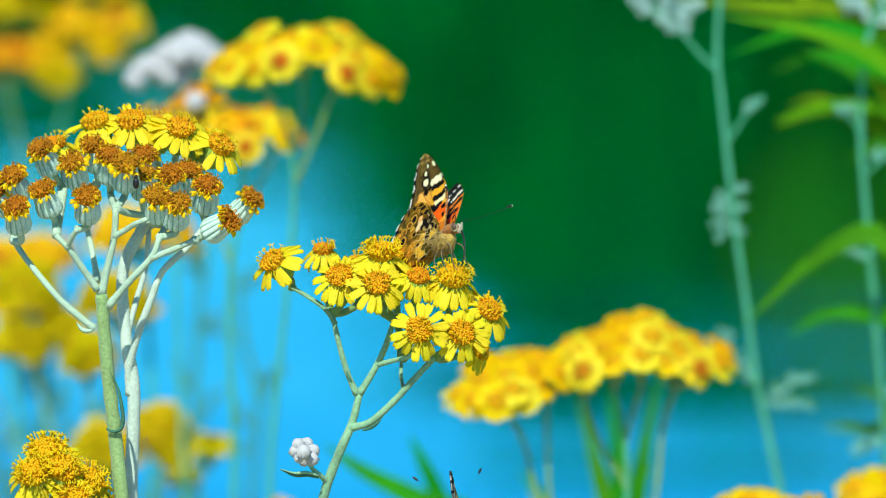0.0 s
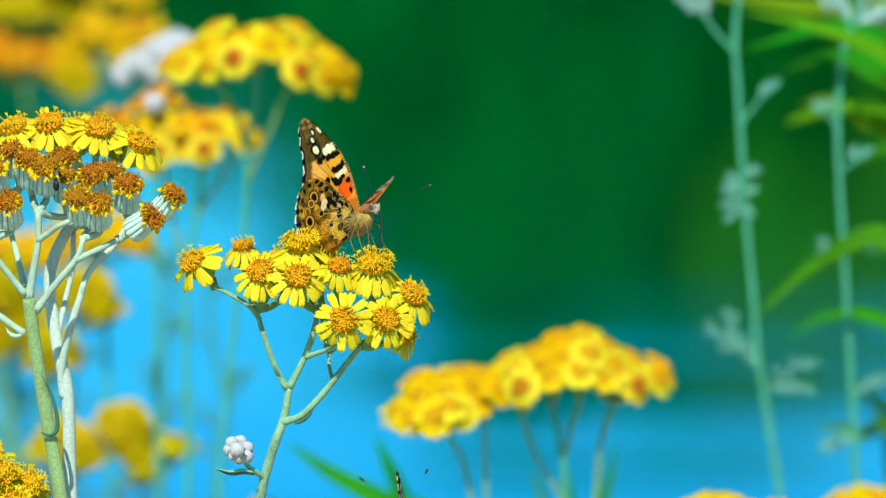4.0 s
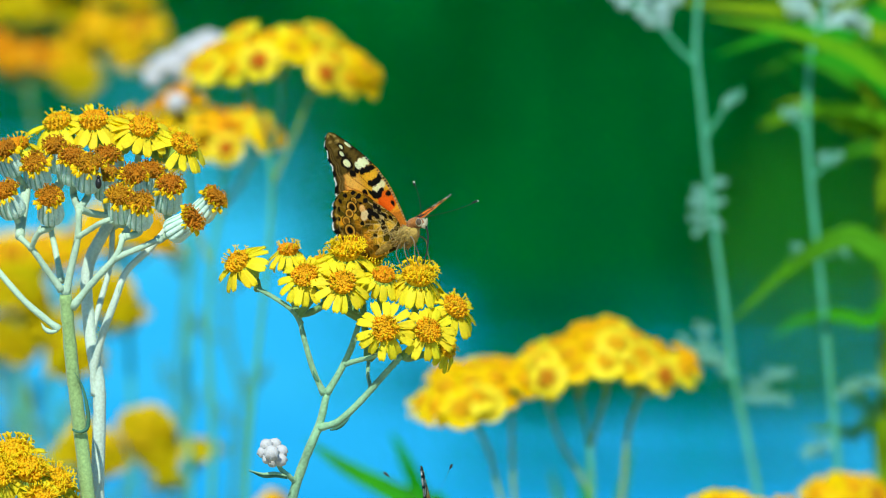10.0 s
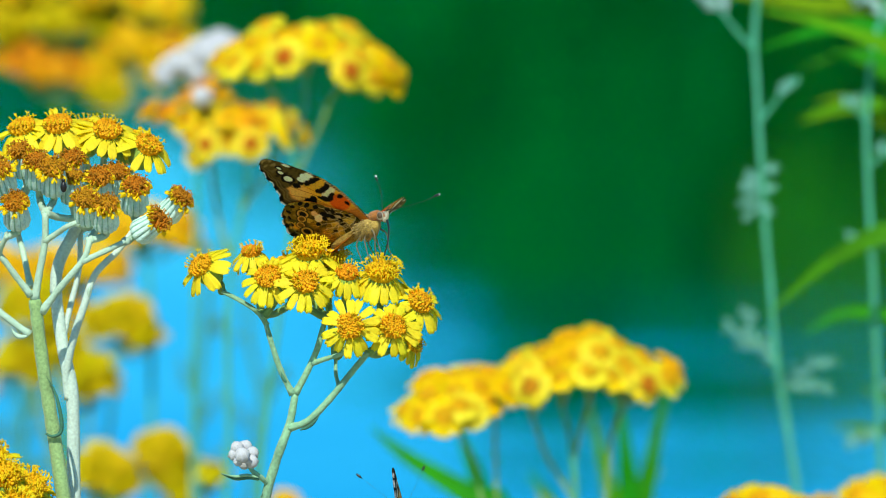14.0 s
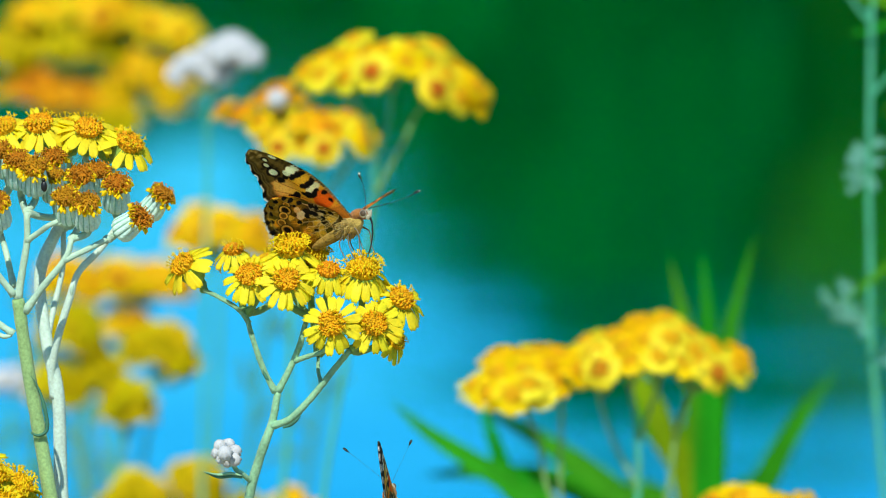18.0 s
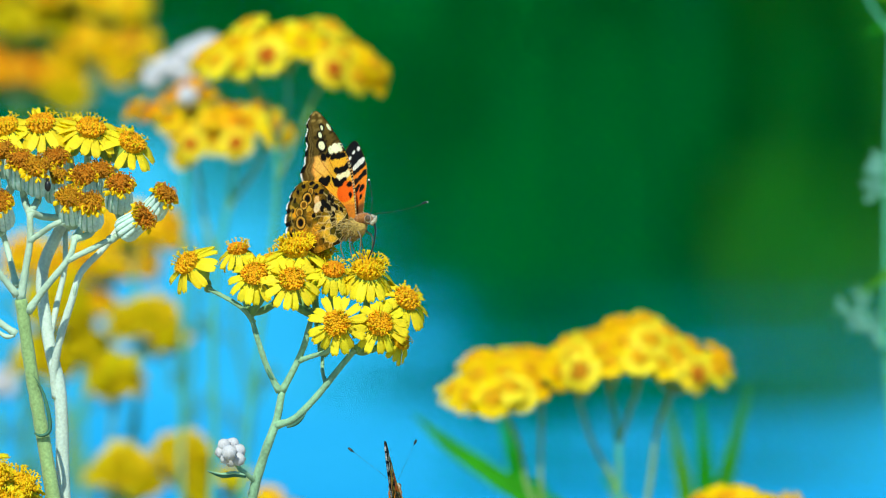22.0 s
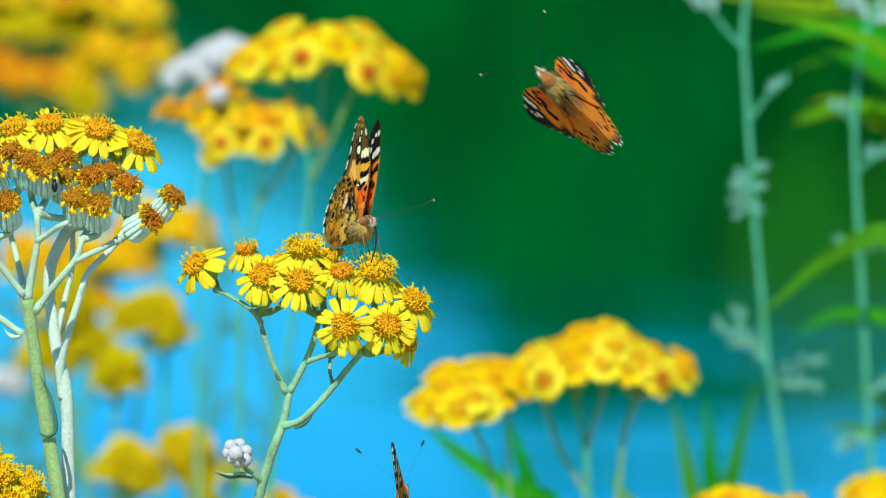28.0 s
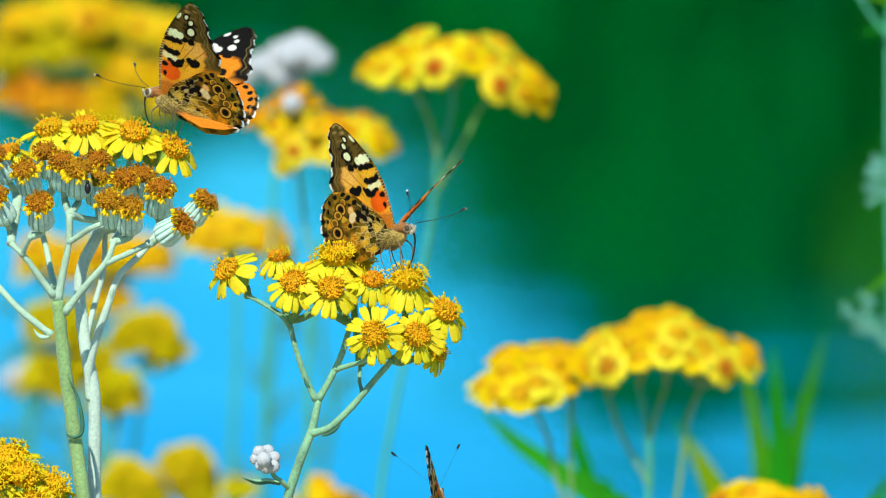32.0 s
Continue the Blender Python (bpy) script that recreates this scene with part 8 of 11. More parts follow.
    walk(dull_spray, [
        (0.0, pose(-0.1229, 0.6300, 0.5502, 0, -2.78, 0)),
        (3.0, pose(-0.1229, 0.6300, 0.5504, 0, -0.96, 0)),
        (6.0, pose(-0.1229, 0.6300, 0.5515, 0, 1.71, 0)),
        (9.0, pose(-0.1229, 0.6300, 0.5508, 0, -1.13, 0)),
        (12.0, pose(-0.1229, 0.6300, 0.5501, 0, 1.56, 0)),
        (14.5, pose(-0.1229, 0.6300, 0.5467, 0, 2.33, 0)),
        (17.0, pose(-0.1229, 0.6300, 0.5435, 0, 4.42, 0)),
        (19.0, pose(-0.1228, 0.6300, 0.5435, 0, 5.34, 0)),
        (21.0, pose(-0.1228, 0.6300, 0.5472, 0, 5.00, 0)),
        (24.0, pose(-0.1229, 0.6300, 0.5519, 0, 2.97, 0)),
        (25.0, pose(-0.1229, 0.6300, 0.5515, 0, 2.87, 0)),
        (28.0, pose(-0.1229, 0.6300, 0.5507, 0, 3.69, 0)),
        (31.0, pose(-0.1229, 0.6300, 0.5506, 0, 2.48, 0)),
        (32.0, pose(-0.1229, 0.6300, 0.5515, 0, 1.98, 0)),
    ])
    walk(back_spray, [
        (0.0, pose(-0.0913, 0.5040, 0.5507, 0, -0.30, 0)),
        (0.5, pose(-0.0913, 0.5040, 0.5509, 0, -0.31, 0)),
        (1.0, pose(-0.0913, 0.5040, 0.5513, 0, -0.41, 0)),
        (1.5, pose(-0.0913, 0.5040, 0.5512, 0, -0.46, 0)),
        (2.0, pose(-0.0913, 0.5040, 0.5513, 0, -0.37, 0)),
        (2.5, pose(-0.0913, 0.5040, 0.5511, 0, -0.19, 0)),
        (3.0, pose(-0.0913, 0.5040, 0.5507, 0, 0.16, 0)),
        (3.5, pose(-0.0913, 0.5040, 0.5502, 0, 0.44, 0)),
        (5.5, pose(-0.0913, 0.5040, 0.5493, 0, 0.90, 0)),
        (6.0, pose(-0.0913, 0.5040, 0.5492, 0, 0.74, 0)),
        (6.5, pose(-0.0913, 0.5040, 0.5494, 0, 0.55, 0)),
        (7.0, pose(-0.0913, 0.5040, 0.5494, 0, 0.35, 0)),
        (7.5, pose(-0.0913, 0.5040, 0.5496, 0, 0.21, 0)),
        (8.0, pose(-0.0913, 0.5040, 0.5496, 0, 0.08, 0)),
        (8.5, pose(-0.0913, 0.5040, 0.5499, 0, 0.03, 0)),
        (9.0, pose(-0.0913, 0.5040, 0.5500, 0, 0.00, 0)),
        (9.5, pose(-0.0913, 0.5040, 0.5502, 0, 0.09, 0)),
        (10.0, pose(-0.0913, 0.5040, 0.5503, 0, 0.22, 0)),
        (10.5, pose(-0.0913, 0.5040, 0.5504, 0, 0.46, 0)),
        (11.0, pose(-0.0913, 0.5040, 0.5505, 0, 0.72, 0)),
        (11.5, pose(-0.0913, 0.5040, 0.5507, 0, 0.98, 0)),
        (12.0, pose(-0.0913, 0.5040, 0.5507, 0, 1.10, 0)),
        (12.5, pose(-0.0913, 0.5040, 0.5513, 0, 1.19, 0)),
        (13.0, pose(-0.0913, 0.5040, 0.5515, 0, 1.35, 0)),
        (13.5, pose(-0.0913, 0.5040, 0.5520, 0, 1.60, 0)),
        (14.0, pose(-0.0913, 0.5040, 0.5526, 0, 2.03, 0)),
        (14.5, pose(-0.0913, 0.5040, 0.5531, 0, 2.70, 0)),
        (16.5, pose(-0.0912, 0.5040, 0.5516, 0, 4.87, 0)),
        (17.0, pose(-0.0912, 0.5040, 0.5514, 0, 4.98, 0)),
        (17.5, pose(-0.0912, 0.5040, 0.5513, 0, 5.15, 0)),
        (18.0, pose(-0.0912, 0.5040, 0.5517, 0, 5.18, 0)),
        (18.5, pose(-0.0912, 0.5040, 0.5522, 0, 5.04, 0)),
        (19.0, pose(-0.0912, 0.5040, 0.5527, 0, 4.70, 0)),
        (19.5, pose(-0.0912, 0.5040, 0.5532, 0, 4.31, 0)),
        (20.0, pose(-0.0912, 0.5040, 0.5532, 0, 4.14, 0)),
        (20.5, pose(-0.0913, 0.5040, 0.5533, 0, 3.81, 0)),
        (21.0, pose(-0.0913, 0.5040, 0.5533, 0, 3.53, 0)),
        (21.5, pose(-0.0913, 0.5040, 0.5528, 0, 2.47, 0)),
        (22.0, pose(-0.0913, 0.5040, 0.5522, 0, 2.00, 0)),
        (22.5, pose(-0.0913, 0.5040, 0.5515, 0, 1.52, 0)),
        (23.0, pose(-0.0913, 0.5040, 0.5503, 0, 1.37, 0)),
        (23.5, pose(-0.0913, 0.5040, 0.5499, 0, 1.44, 0)),
        (24.0, pose(-0.0913, 0.5040, 0.5495, 0, 1.69, 0)),
        (24.5, pose(-0.0913, 0.5040, 0.5496, 0, 1.98, 0)),
        (25.0, pose(-0.0913, 0.5040, 0.5498, 0, 2.36, 0)),
        (25.5, pose(-0.0913, 0.5040, 0.5500, 0, 2.76, 0)),
        (27.5, pose(-0.0913, 0.5040, 0.5523, 0, 3.10, 0)),
        (28.0, pose(-0.0913, 0.5040, 0.5528, 0, 2.85, 0)),
        (28.5, pose(-0.0913, 0.5040, 0.5531, 0, 2.55, 0)),
        (29.0, pose(-0.0913, 0.5040, 0.5532, 0, 2.26, 0)),
        (29.5, pose(-0.0913, 0.5040, 0.5535, 0, 2.27, 0)),
        (30.0, pose(-0.0913, 0.5040, 0.5542, 0, 2.57, 0)),
        (30.5, pose(-0.0913, 0.5040, 0.5551, 0, 3.20, 0)),
        (31.0, pose(-0.0913, 0.5040, 0.5528, 0, 2.20, 0)),
        (31.5, pose(-0.0913, 0.5040, 0.5525, 0, 3.06, 0)),
        (32.0, pose(-0.0912, 0.5040, 0.5515, 0, 4.05, 0)),
    ])
    walk(low_right_spray, [
        (0.0, pose(0.0797, 0.2268, 0.5506, 0, 0.11, 0)),
        (0.5, pose(0.0797, 0.2268, 0.5510, 0, -0.22, 0)),
        (1.0, pose(0.0797, 0.2268, 0.5510, 0, -0.32, 0)),
        (1.5, pose(0.0797, 0.2268, 0.5510, 0, -0.20, 0)),
        (2.0, pose(0.0797, 0.2268, 0.5507, 0, 0.09, 0)),
        (2.5, pose(0.0797, 0.2268, 0.5504, 0, 0.10, 0)),
        (3.0, pose(0.0797, 0.2268, 0.5502, 0, 0.60, 0)),
        (3.5, pose(0.0797, 0.2268, 0.5495, 0, 1.03, 0)),
        (5.5, pose(0.0797, 0.2268, 0.5490, 0, 1.58, 0)),
        (6.0, pose(0.0797, 0.2268, 0.5495, 0, 1.24, 0)),
        (6.5, pose(0.0797, 0.2268, 0.5495, 0, 1.05, 0)),
        (7.0, pose(0.0797, 0.2268, 0.5495, 0, 0.82, 0)),
        (7.5, pose(0.0797, 0.2268, 0.5501, 0, 0.59, 0)),
        (8.0, pose(0.0797, 0.2268, 0.5500, 0, 0.35, 0)),
        (8.5, pose(0.0797, 0.2268, 0.5499, 0, 0.23, 0)),
        (9.0, pose(0.0797, 0.2268, 0.5500, 0, 0.00, 0)),
        (9.5, pose(0.0797, 0.2268, 0.5501, 0, 0.05, 0)),
        (10.0, pose(0.0797, 0.2268, 0.5501, 0, 0.23, 0)),
        (10.5, pose(0.0797, 0.2268, 0.5497, 0, 0.44, 0)),
        (11.0, pose(0.0797, 0.2268, 0.5498, 0, 0.80, 0)),
        (11.5, pose(0.0797, 0.2268, 0.5502, 0, 1.20, 0)),
        (12.0, pose(0.0797, 0.2268, 0.5500, 0, 1.30, 0)),
        (12.5, pose(0.0797, 0.2268, 0.5512, 0, 2.18, 0)),
        (13.0, pose(0.0797, 0.2268, 0.5515, 0, 2.56, 0)),
        (13.5, pose(0.0797, 0.2268, 0.5516, 0, 2.63, 0)),
        (14.0, pose(0.0797, 0.2268, 0.5522, 0, 2.79, 0)),
        (14.5, pose(0.0797, 0.2268, 0.5527, 0, 2.98, 0)),
        (16.5, pose(0.0797, 0.2268, 0.5516, 0, 1.46, 0)),
        (19.0, pose(0.0797, 0.2268, 0.5526, 0, 2.60, 0)),
        (21.0, pose(0.0797, 0.2268, 0.5518, 0, 2.24, 0)),
        (25.0, pose(0.0797, 0.2268, 0.5514, 0, 1.46, 0)),
        (28.0, pose(0.0797, 0.2268, 0.5517, 0, 1.81, 0)),
        (31.0, pose(0.0797, 0.2268, 0.5530, 0, 0.27, 0)),
        (32.0, pose(0.0797, 0.2268, 0.5544, 0, 0.97, 0)),
    ])
    walk(low_mid_spray, [
        (0.0, pose(-0.0460, 0.4032, 0.5482, 0, -1.14, 0)),
        (6.0, pose(-0.0460, 0.4032, 0.5479, 0, 1.54, 0)),
        (9.0, pose(-0.0460, 0.4032, 0.5500, 0, 0.00, 0)),
        (13.0, pose(-0.0460, 0.4032, 0.5513, 0, 1.44, 0)),
        (19.0, pose(-0.0460, 0.4032, 0.5526, 0, 1.89, 0)),
        (23.0, pose(-0.0460, 0.4032, 0.5519, 0, 1.40, 0)),
        (28.0, pose(-0.0460, 0.4032, 0.5521, 0, 1.54, 0)),
        (30.0, pose(-0.0460, 0.4032, 0.5541, 0, 1.43, 0)),
        (32.0, pose(-0.0460, 0.4032, 0.5567, 0, 1.36, 0)),
    ])
    walk(far_right_spray, [
        (0.0, pose(0.1124, 0.3024, 0.5514, 0, 0.24, 0)),
        (0.5, pose(0.1124, 0.3024, 0.5515, 0, -0.19, 0)),
        (1.0, pose(0.1124, 0.3024, 0.5520, 0, -0.45, 0)),
        (1.5, pose(0.1124, 0.3024, 0.5513, 0, -0.62, 0)),
        (2.0, pose(0.1124, 0.3024, 0.5505, 0, -0.20, 0)),
        (2.5, pose(0.1124, 0.3024, 0.5498, 0, 0.39, 0)),
        (3.0, pose(0.1124, 0.3024, 0.5485, 0, 1.10, 0)),
        (3.5, pose(0.1124, 0.3024, 0.5474, 0, 1.94, 0)),
        (5.5, pose(0.1124, 0.3024, 0.5454, 0, 2.86, 0)),
        (6.0, pose(0.1124, 0.3024, 0.5456, 0, 2.46, 0)),
        (6.5, pose(0.1124, 0.3024, 0.5465, 0, 2.11, 0)),
        (7.0, pose(0.1124, 0.3024, 0.5469, 0, 1.64, 0)),
        (7.5, pose(0.1124, 0.3024, 0.5484, 0, 0.98, 0)),
        (8.0, pose(0.1124, 0.3024, 0.5493, 0, 0.46, 0)),
        (8.5, pose(0.1124, 0.3024, 0.5499, 0, 0.17, 0)),
        (9.0, pose(0.1124, 0.3024, 0.5500, 0, 0.00, 0)),
        (9.5, pose(0.1124, 0.3024, 0.5499, 0, -0.11, 0)),
        (10.0, pose(0.1124, 0.3024, 0.5501, 0, 0.01, 0)),
        (10.5, pose(0.1124, 0.3024, 0.5502, 0, 0.38, 0)),
        (11.0, pose(0.1124, 0.3024, 0.5505, 0, 0.80, 0)),
        (11.5, pose(0.1124, 0.3024, 0.5509, 0, 1.29, 0)),
        (12.0, pose(0.1124, 0.3024, 0.5512, 0, 1.78, 0)),
        (12.5, pose(0.1124, 0.3024, 0.5517, 0, 2.10, 0)),
        (13.0, pose(0.1124, 0.3024, 0.5518, 0, 2.31, 0)),
        (13.5, pose(0.1124, 0.3024, 0.5518, 0, 2.48, 0)),
        (14.0, pose(0.1124, 0.3024, 0.5504, 0, 2.63, 0)),
        (14.5, pose(0.1124, 0.3024, 0.5509, 0, 2.57, 0)),
        (16.5, pose(0.1126, 0.3024, 0.5524, 0, 5.87, 0)),
        (17.0, pose(0.1126, 0.3024, 0.5530, 0, 6.53, 0)),
        (17.5, pose(0.1127, 0.3024, 0.5532, 0, 7.20, 0)),
        (18.0, pose(0.1128, 0.3024, 0.5536, 0, 7.94, 0)),
        (18.5, pose(0.1129, 0.3024, 0.5541, 0, 8.50, 0)),
        (19.0, pose(0.1131, 0.3024, 0.5545, 0, 9.19, 0)),
        (19.5, pose(0.1132, 0.3024, 0.5550, 0, 9.68, 0)),
        (20.0, pose(0.1133, 0.3024, 0.5551, 0, 9.95, 0)),
        (20.5, pose(0.1133, 0.3024, 0.5553, 0, 10.07, 0)),
        (21.0, pose(0.1133, 0.3024, 0.5551, 0, 10.04, 0)),
        (21.5, pose(0.1132, 0.3024, 0.5548, 0, 9.72, 0)),
        (22.0, pose(0.1131, 0.3024, 0.5543, 0, 9.18, 0)),
        (22.5, pose(0.1129, 0.3024, 0.5538, 0, 8.43, 0)),
        (23.0, pose(0.1128, 0.3024, 0.5531, 0, 7.57, 0)),
        (23.5, pose(0.1127, 0.3024, 0.5525, 0, 6.68, 0)),
        (24.0, pose(0.1126, 0.3024, 0.5519, 0, 5.65, 0)),
        (24.5, pose(0.1125, 0.3024, 0.5516, 0, 4.87, 0)),
        (25.0, pose(0.1125, 0.3024, 0.5513, 0, 4.10, 0)),
        (25.5, pose(0.1124, 0.3024, 0.5512, 0, 3.52, 0)),
        (27.5, pose(0.1124, 0.3024, 0.5509, 0, 2.80, 0)),
        (28.0, pose(0.1124, 0.3024, 0.5510, 0, 2.86, 0)),
        (28.5, pose(0.1124, 0.3024, 0.5511, 0, 3.10, 0)),
        (29.0, pose(0.1124, 0.3024, 0.5512, 0, 3.33, 0)),
        (29.5, pose(0.1124, 0.3024, 0.5514, 0, 3.60, 0)),
        (30.0, pose(0.1125, 0.3024, 0.5517, 0, 4.00, 0)),
        (30.5, pose(0.1125, 0.3024, 0.5522, 0, 4.53, 0)),
        (31.0, pose(0.1125, 0.3024, 0.5527, 0, 5.08, 0)),
        (31.5, pose(0.1126, 0.3024, 0.5536, 0, 6.06, 0)),
        (32.0, pose(0.1127, 0.3024, 0.5544, 0, 7.05, 0)),
    ])
    walk(stem_one, [
        (0.0, pose(0.0932, 0.3276, 0.5482, 0, -0.37, 0)),
        (0.5, pose(0.0932, 0.3276, 0.5485, 0, -0.76, 0)),
        (1.0, pose(0.0932, 0.3276, 0.5488, 0, -0.95, 0)),
        (1.5, pose(0.0932, 0.3276, 0.5492, 0, -0.86, 0)),
        (2.0, pose(0.0932, 0.3276, 0.5497, 0, -0.49, 0)),
        (2.5, pose(0.0932, 0.3276, 0.5502, 0, 0.10, 0)),
        (3.0, pose(0.0932, 0.3276, 0.5506, 0, 0.92, 0)),
        (3.5, pose(0.0932, 0.3276, 0.5516, 0, 1.78, 0)),
        (5.5, pose(0.0932, 0.3276, 0.5529, 0, 2.93, 0)),
        (6.0, pose(0.0932, 0.3276, 0.5527, 0, 2.60, 0)),
        (6.5, pose(0.0932, 0.3276, 0.5525, 0, 2.18, 0)),
        (7.0, pose(0.0932, 0.3276, 0.5519, 0, 1.62, 0)),
        (7.5, pose(0.0932, 0.3276, 0.5517, 0, 1.10, 0)),
        (8.0, pose(0.0932, 0.3276, 0.5510, 0, 0.60, 0)),
        (8.5, pose(0.0932, 0.3276, 0.5503, 0, 0.21, 0)),
        (9.0, pose(0.0932, 0.3276, 0.5500, 0, 0.00, 0)),
        (9.5, pose(0.0932, 0.3276, 0.5497, 0, -0.09, 0)),
        (10.0, pose(0.0932, 0.3276, 0.5496, 0, 0.00, 0)),
        (10.5, pose(0.0932, 0.3276, 0.5496, 0, 0.28, 0)),
        (11.0, pose(0.0932, 0.3276, 0.5496, 0, 0.64, 0)),
        (11.5, pose(0.0932, 0.3276, 0.5501, 0, 1.04, 0)),
        (12.0, pose(0.0932, 0.3276, 0.5507, 0, 1.42, 0)),
        (12.5, pose(0.0932, 0.3276, 0.5516, 0, 1.72, 0)),
        (13.0, pose(0.0932, 0.3276, 0.5523, 0, 2.02, 0)),
        (13.5, pose(0.0932, 0.3276, 0.5528, 0, 2.29, 0)),
        (14.0, pose(0.0932, 0.3276, 0.5539, 0, 2.60, 0)),
        (14.5, pose(0.0932, 0.3276, 0.5548, 0, 2.98, 0)),
        (16.5, pose(0.0933, 0.3276, 0.5588, 0, 4.88, 0)),
        (17.0, pose(0.0933, 0.3276, 0.5603, 0, 5.42, 0)),
        (17.5, pose(0.0933, 0.3276, 0.5610, 0, 5.98, 0)),
        (18.0, pose(0.0934, 0.3276, 0.5619, 0, 6.60, 0)),
        (18.5, pose(0.0934, 0.3276, 0.5623, 0, 7.08, 0)),
        (19.0, pose(0.0935, 0.3276, 0.5627, 0, 7.66, 0)),
        (19.5, pose(0.0936, 0.3276, 0.5625, 0, 8.08, 0)),
        (20.0, pose(0.0936, 0.3276, 0.5621, 0, 8.31, 0)),
        (20.5, pose(0.0936, 0.3276, 0.5618, 0, 8.42, 0)),
        (21.0, pose(0.0936, 0.3276, 0.5611, 0, 8.39, 0)),
        (21.5, pose(0.0936, 0.3276, 0.5605, 0, 8.13, 0)),
        (22.0, pose(0.0935, 0.3276, 0.5598, 0, 7.67, 0)),
        (22.5, pose(0.0934, 0.3276, 0.5591, 0, 7.05, 0)),
        (23.0, pose(0.0934, 0.3276, 0.5580, 0, 6.33, 0)),
        (23.5, pose(0.0933, 0.3276, 0.5570, 0, 5.58, 0)),
        (24.0, pose(0.0932, 0.3276, 0.5561, 0, 4.71, 0)),
        (24.5, pose(0.0932, 0.3276, 0.5556, 0, 4.06, 0)),
        (25.0, pose(0.0932, 0.3276, 0.5548, 0, 3.41, 0)),
        (25.5, pose(0.0932, 0.3276, 0.5542, 0, 2.92, 0)),
        (27.5, pose(0.0932, 0.3276, 0.5540, 0, 2.32, 0)),
        (28.0, pose(0.0932, 0.3276, 0.5542, 0, 2.37, 0)),
        (28.5, pose(0.0932, 0.3276, 0.5547, 0, 2.57, 0)),
        (29.0, pose(0.0932, 0.3276, 0.5550, 0, 2.77, 0)),
        (29.5, pose(0.0932, 0.3276, 0.5553, 0, 2.99, 0)),
        (30.0, pose(0.0932, 0.3276, 0.5557, 0, 3.33, 0)),
        (30.5, pose(0.0932, 0.3276, 0.5564, 0, 3.76, 0)),
        (31.0, pose(0.0932, 0.3276, 0.5574, 0, 4.21, 0)),
        (31.5, pose(0.0933, 0.3276, 0.5586, 0, 5.03, 0)),
        (32.0, pose(0.0933, 0.3276, 0.5596, 0, 5.85, 0)),
    ])
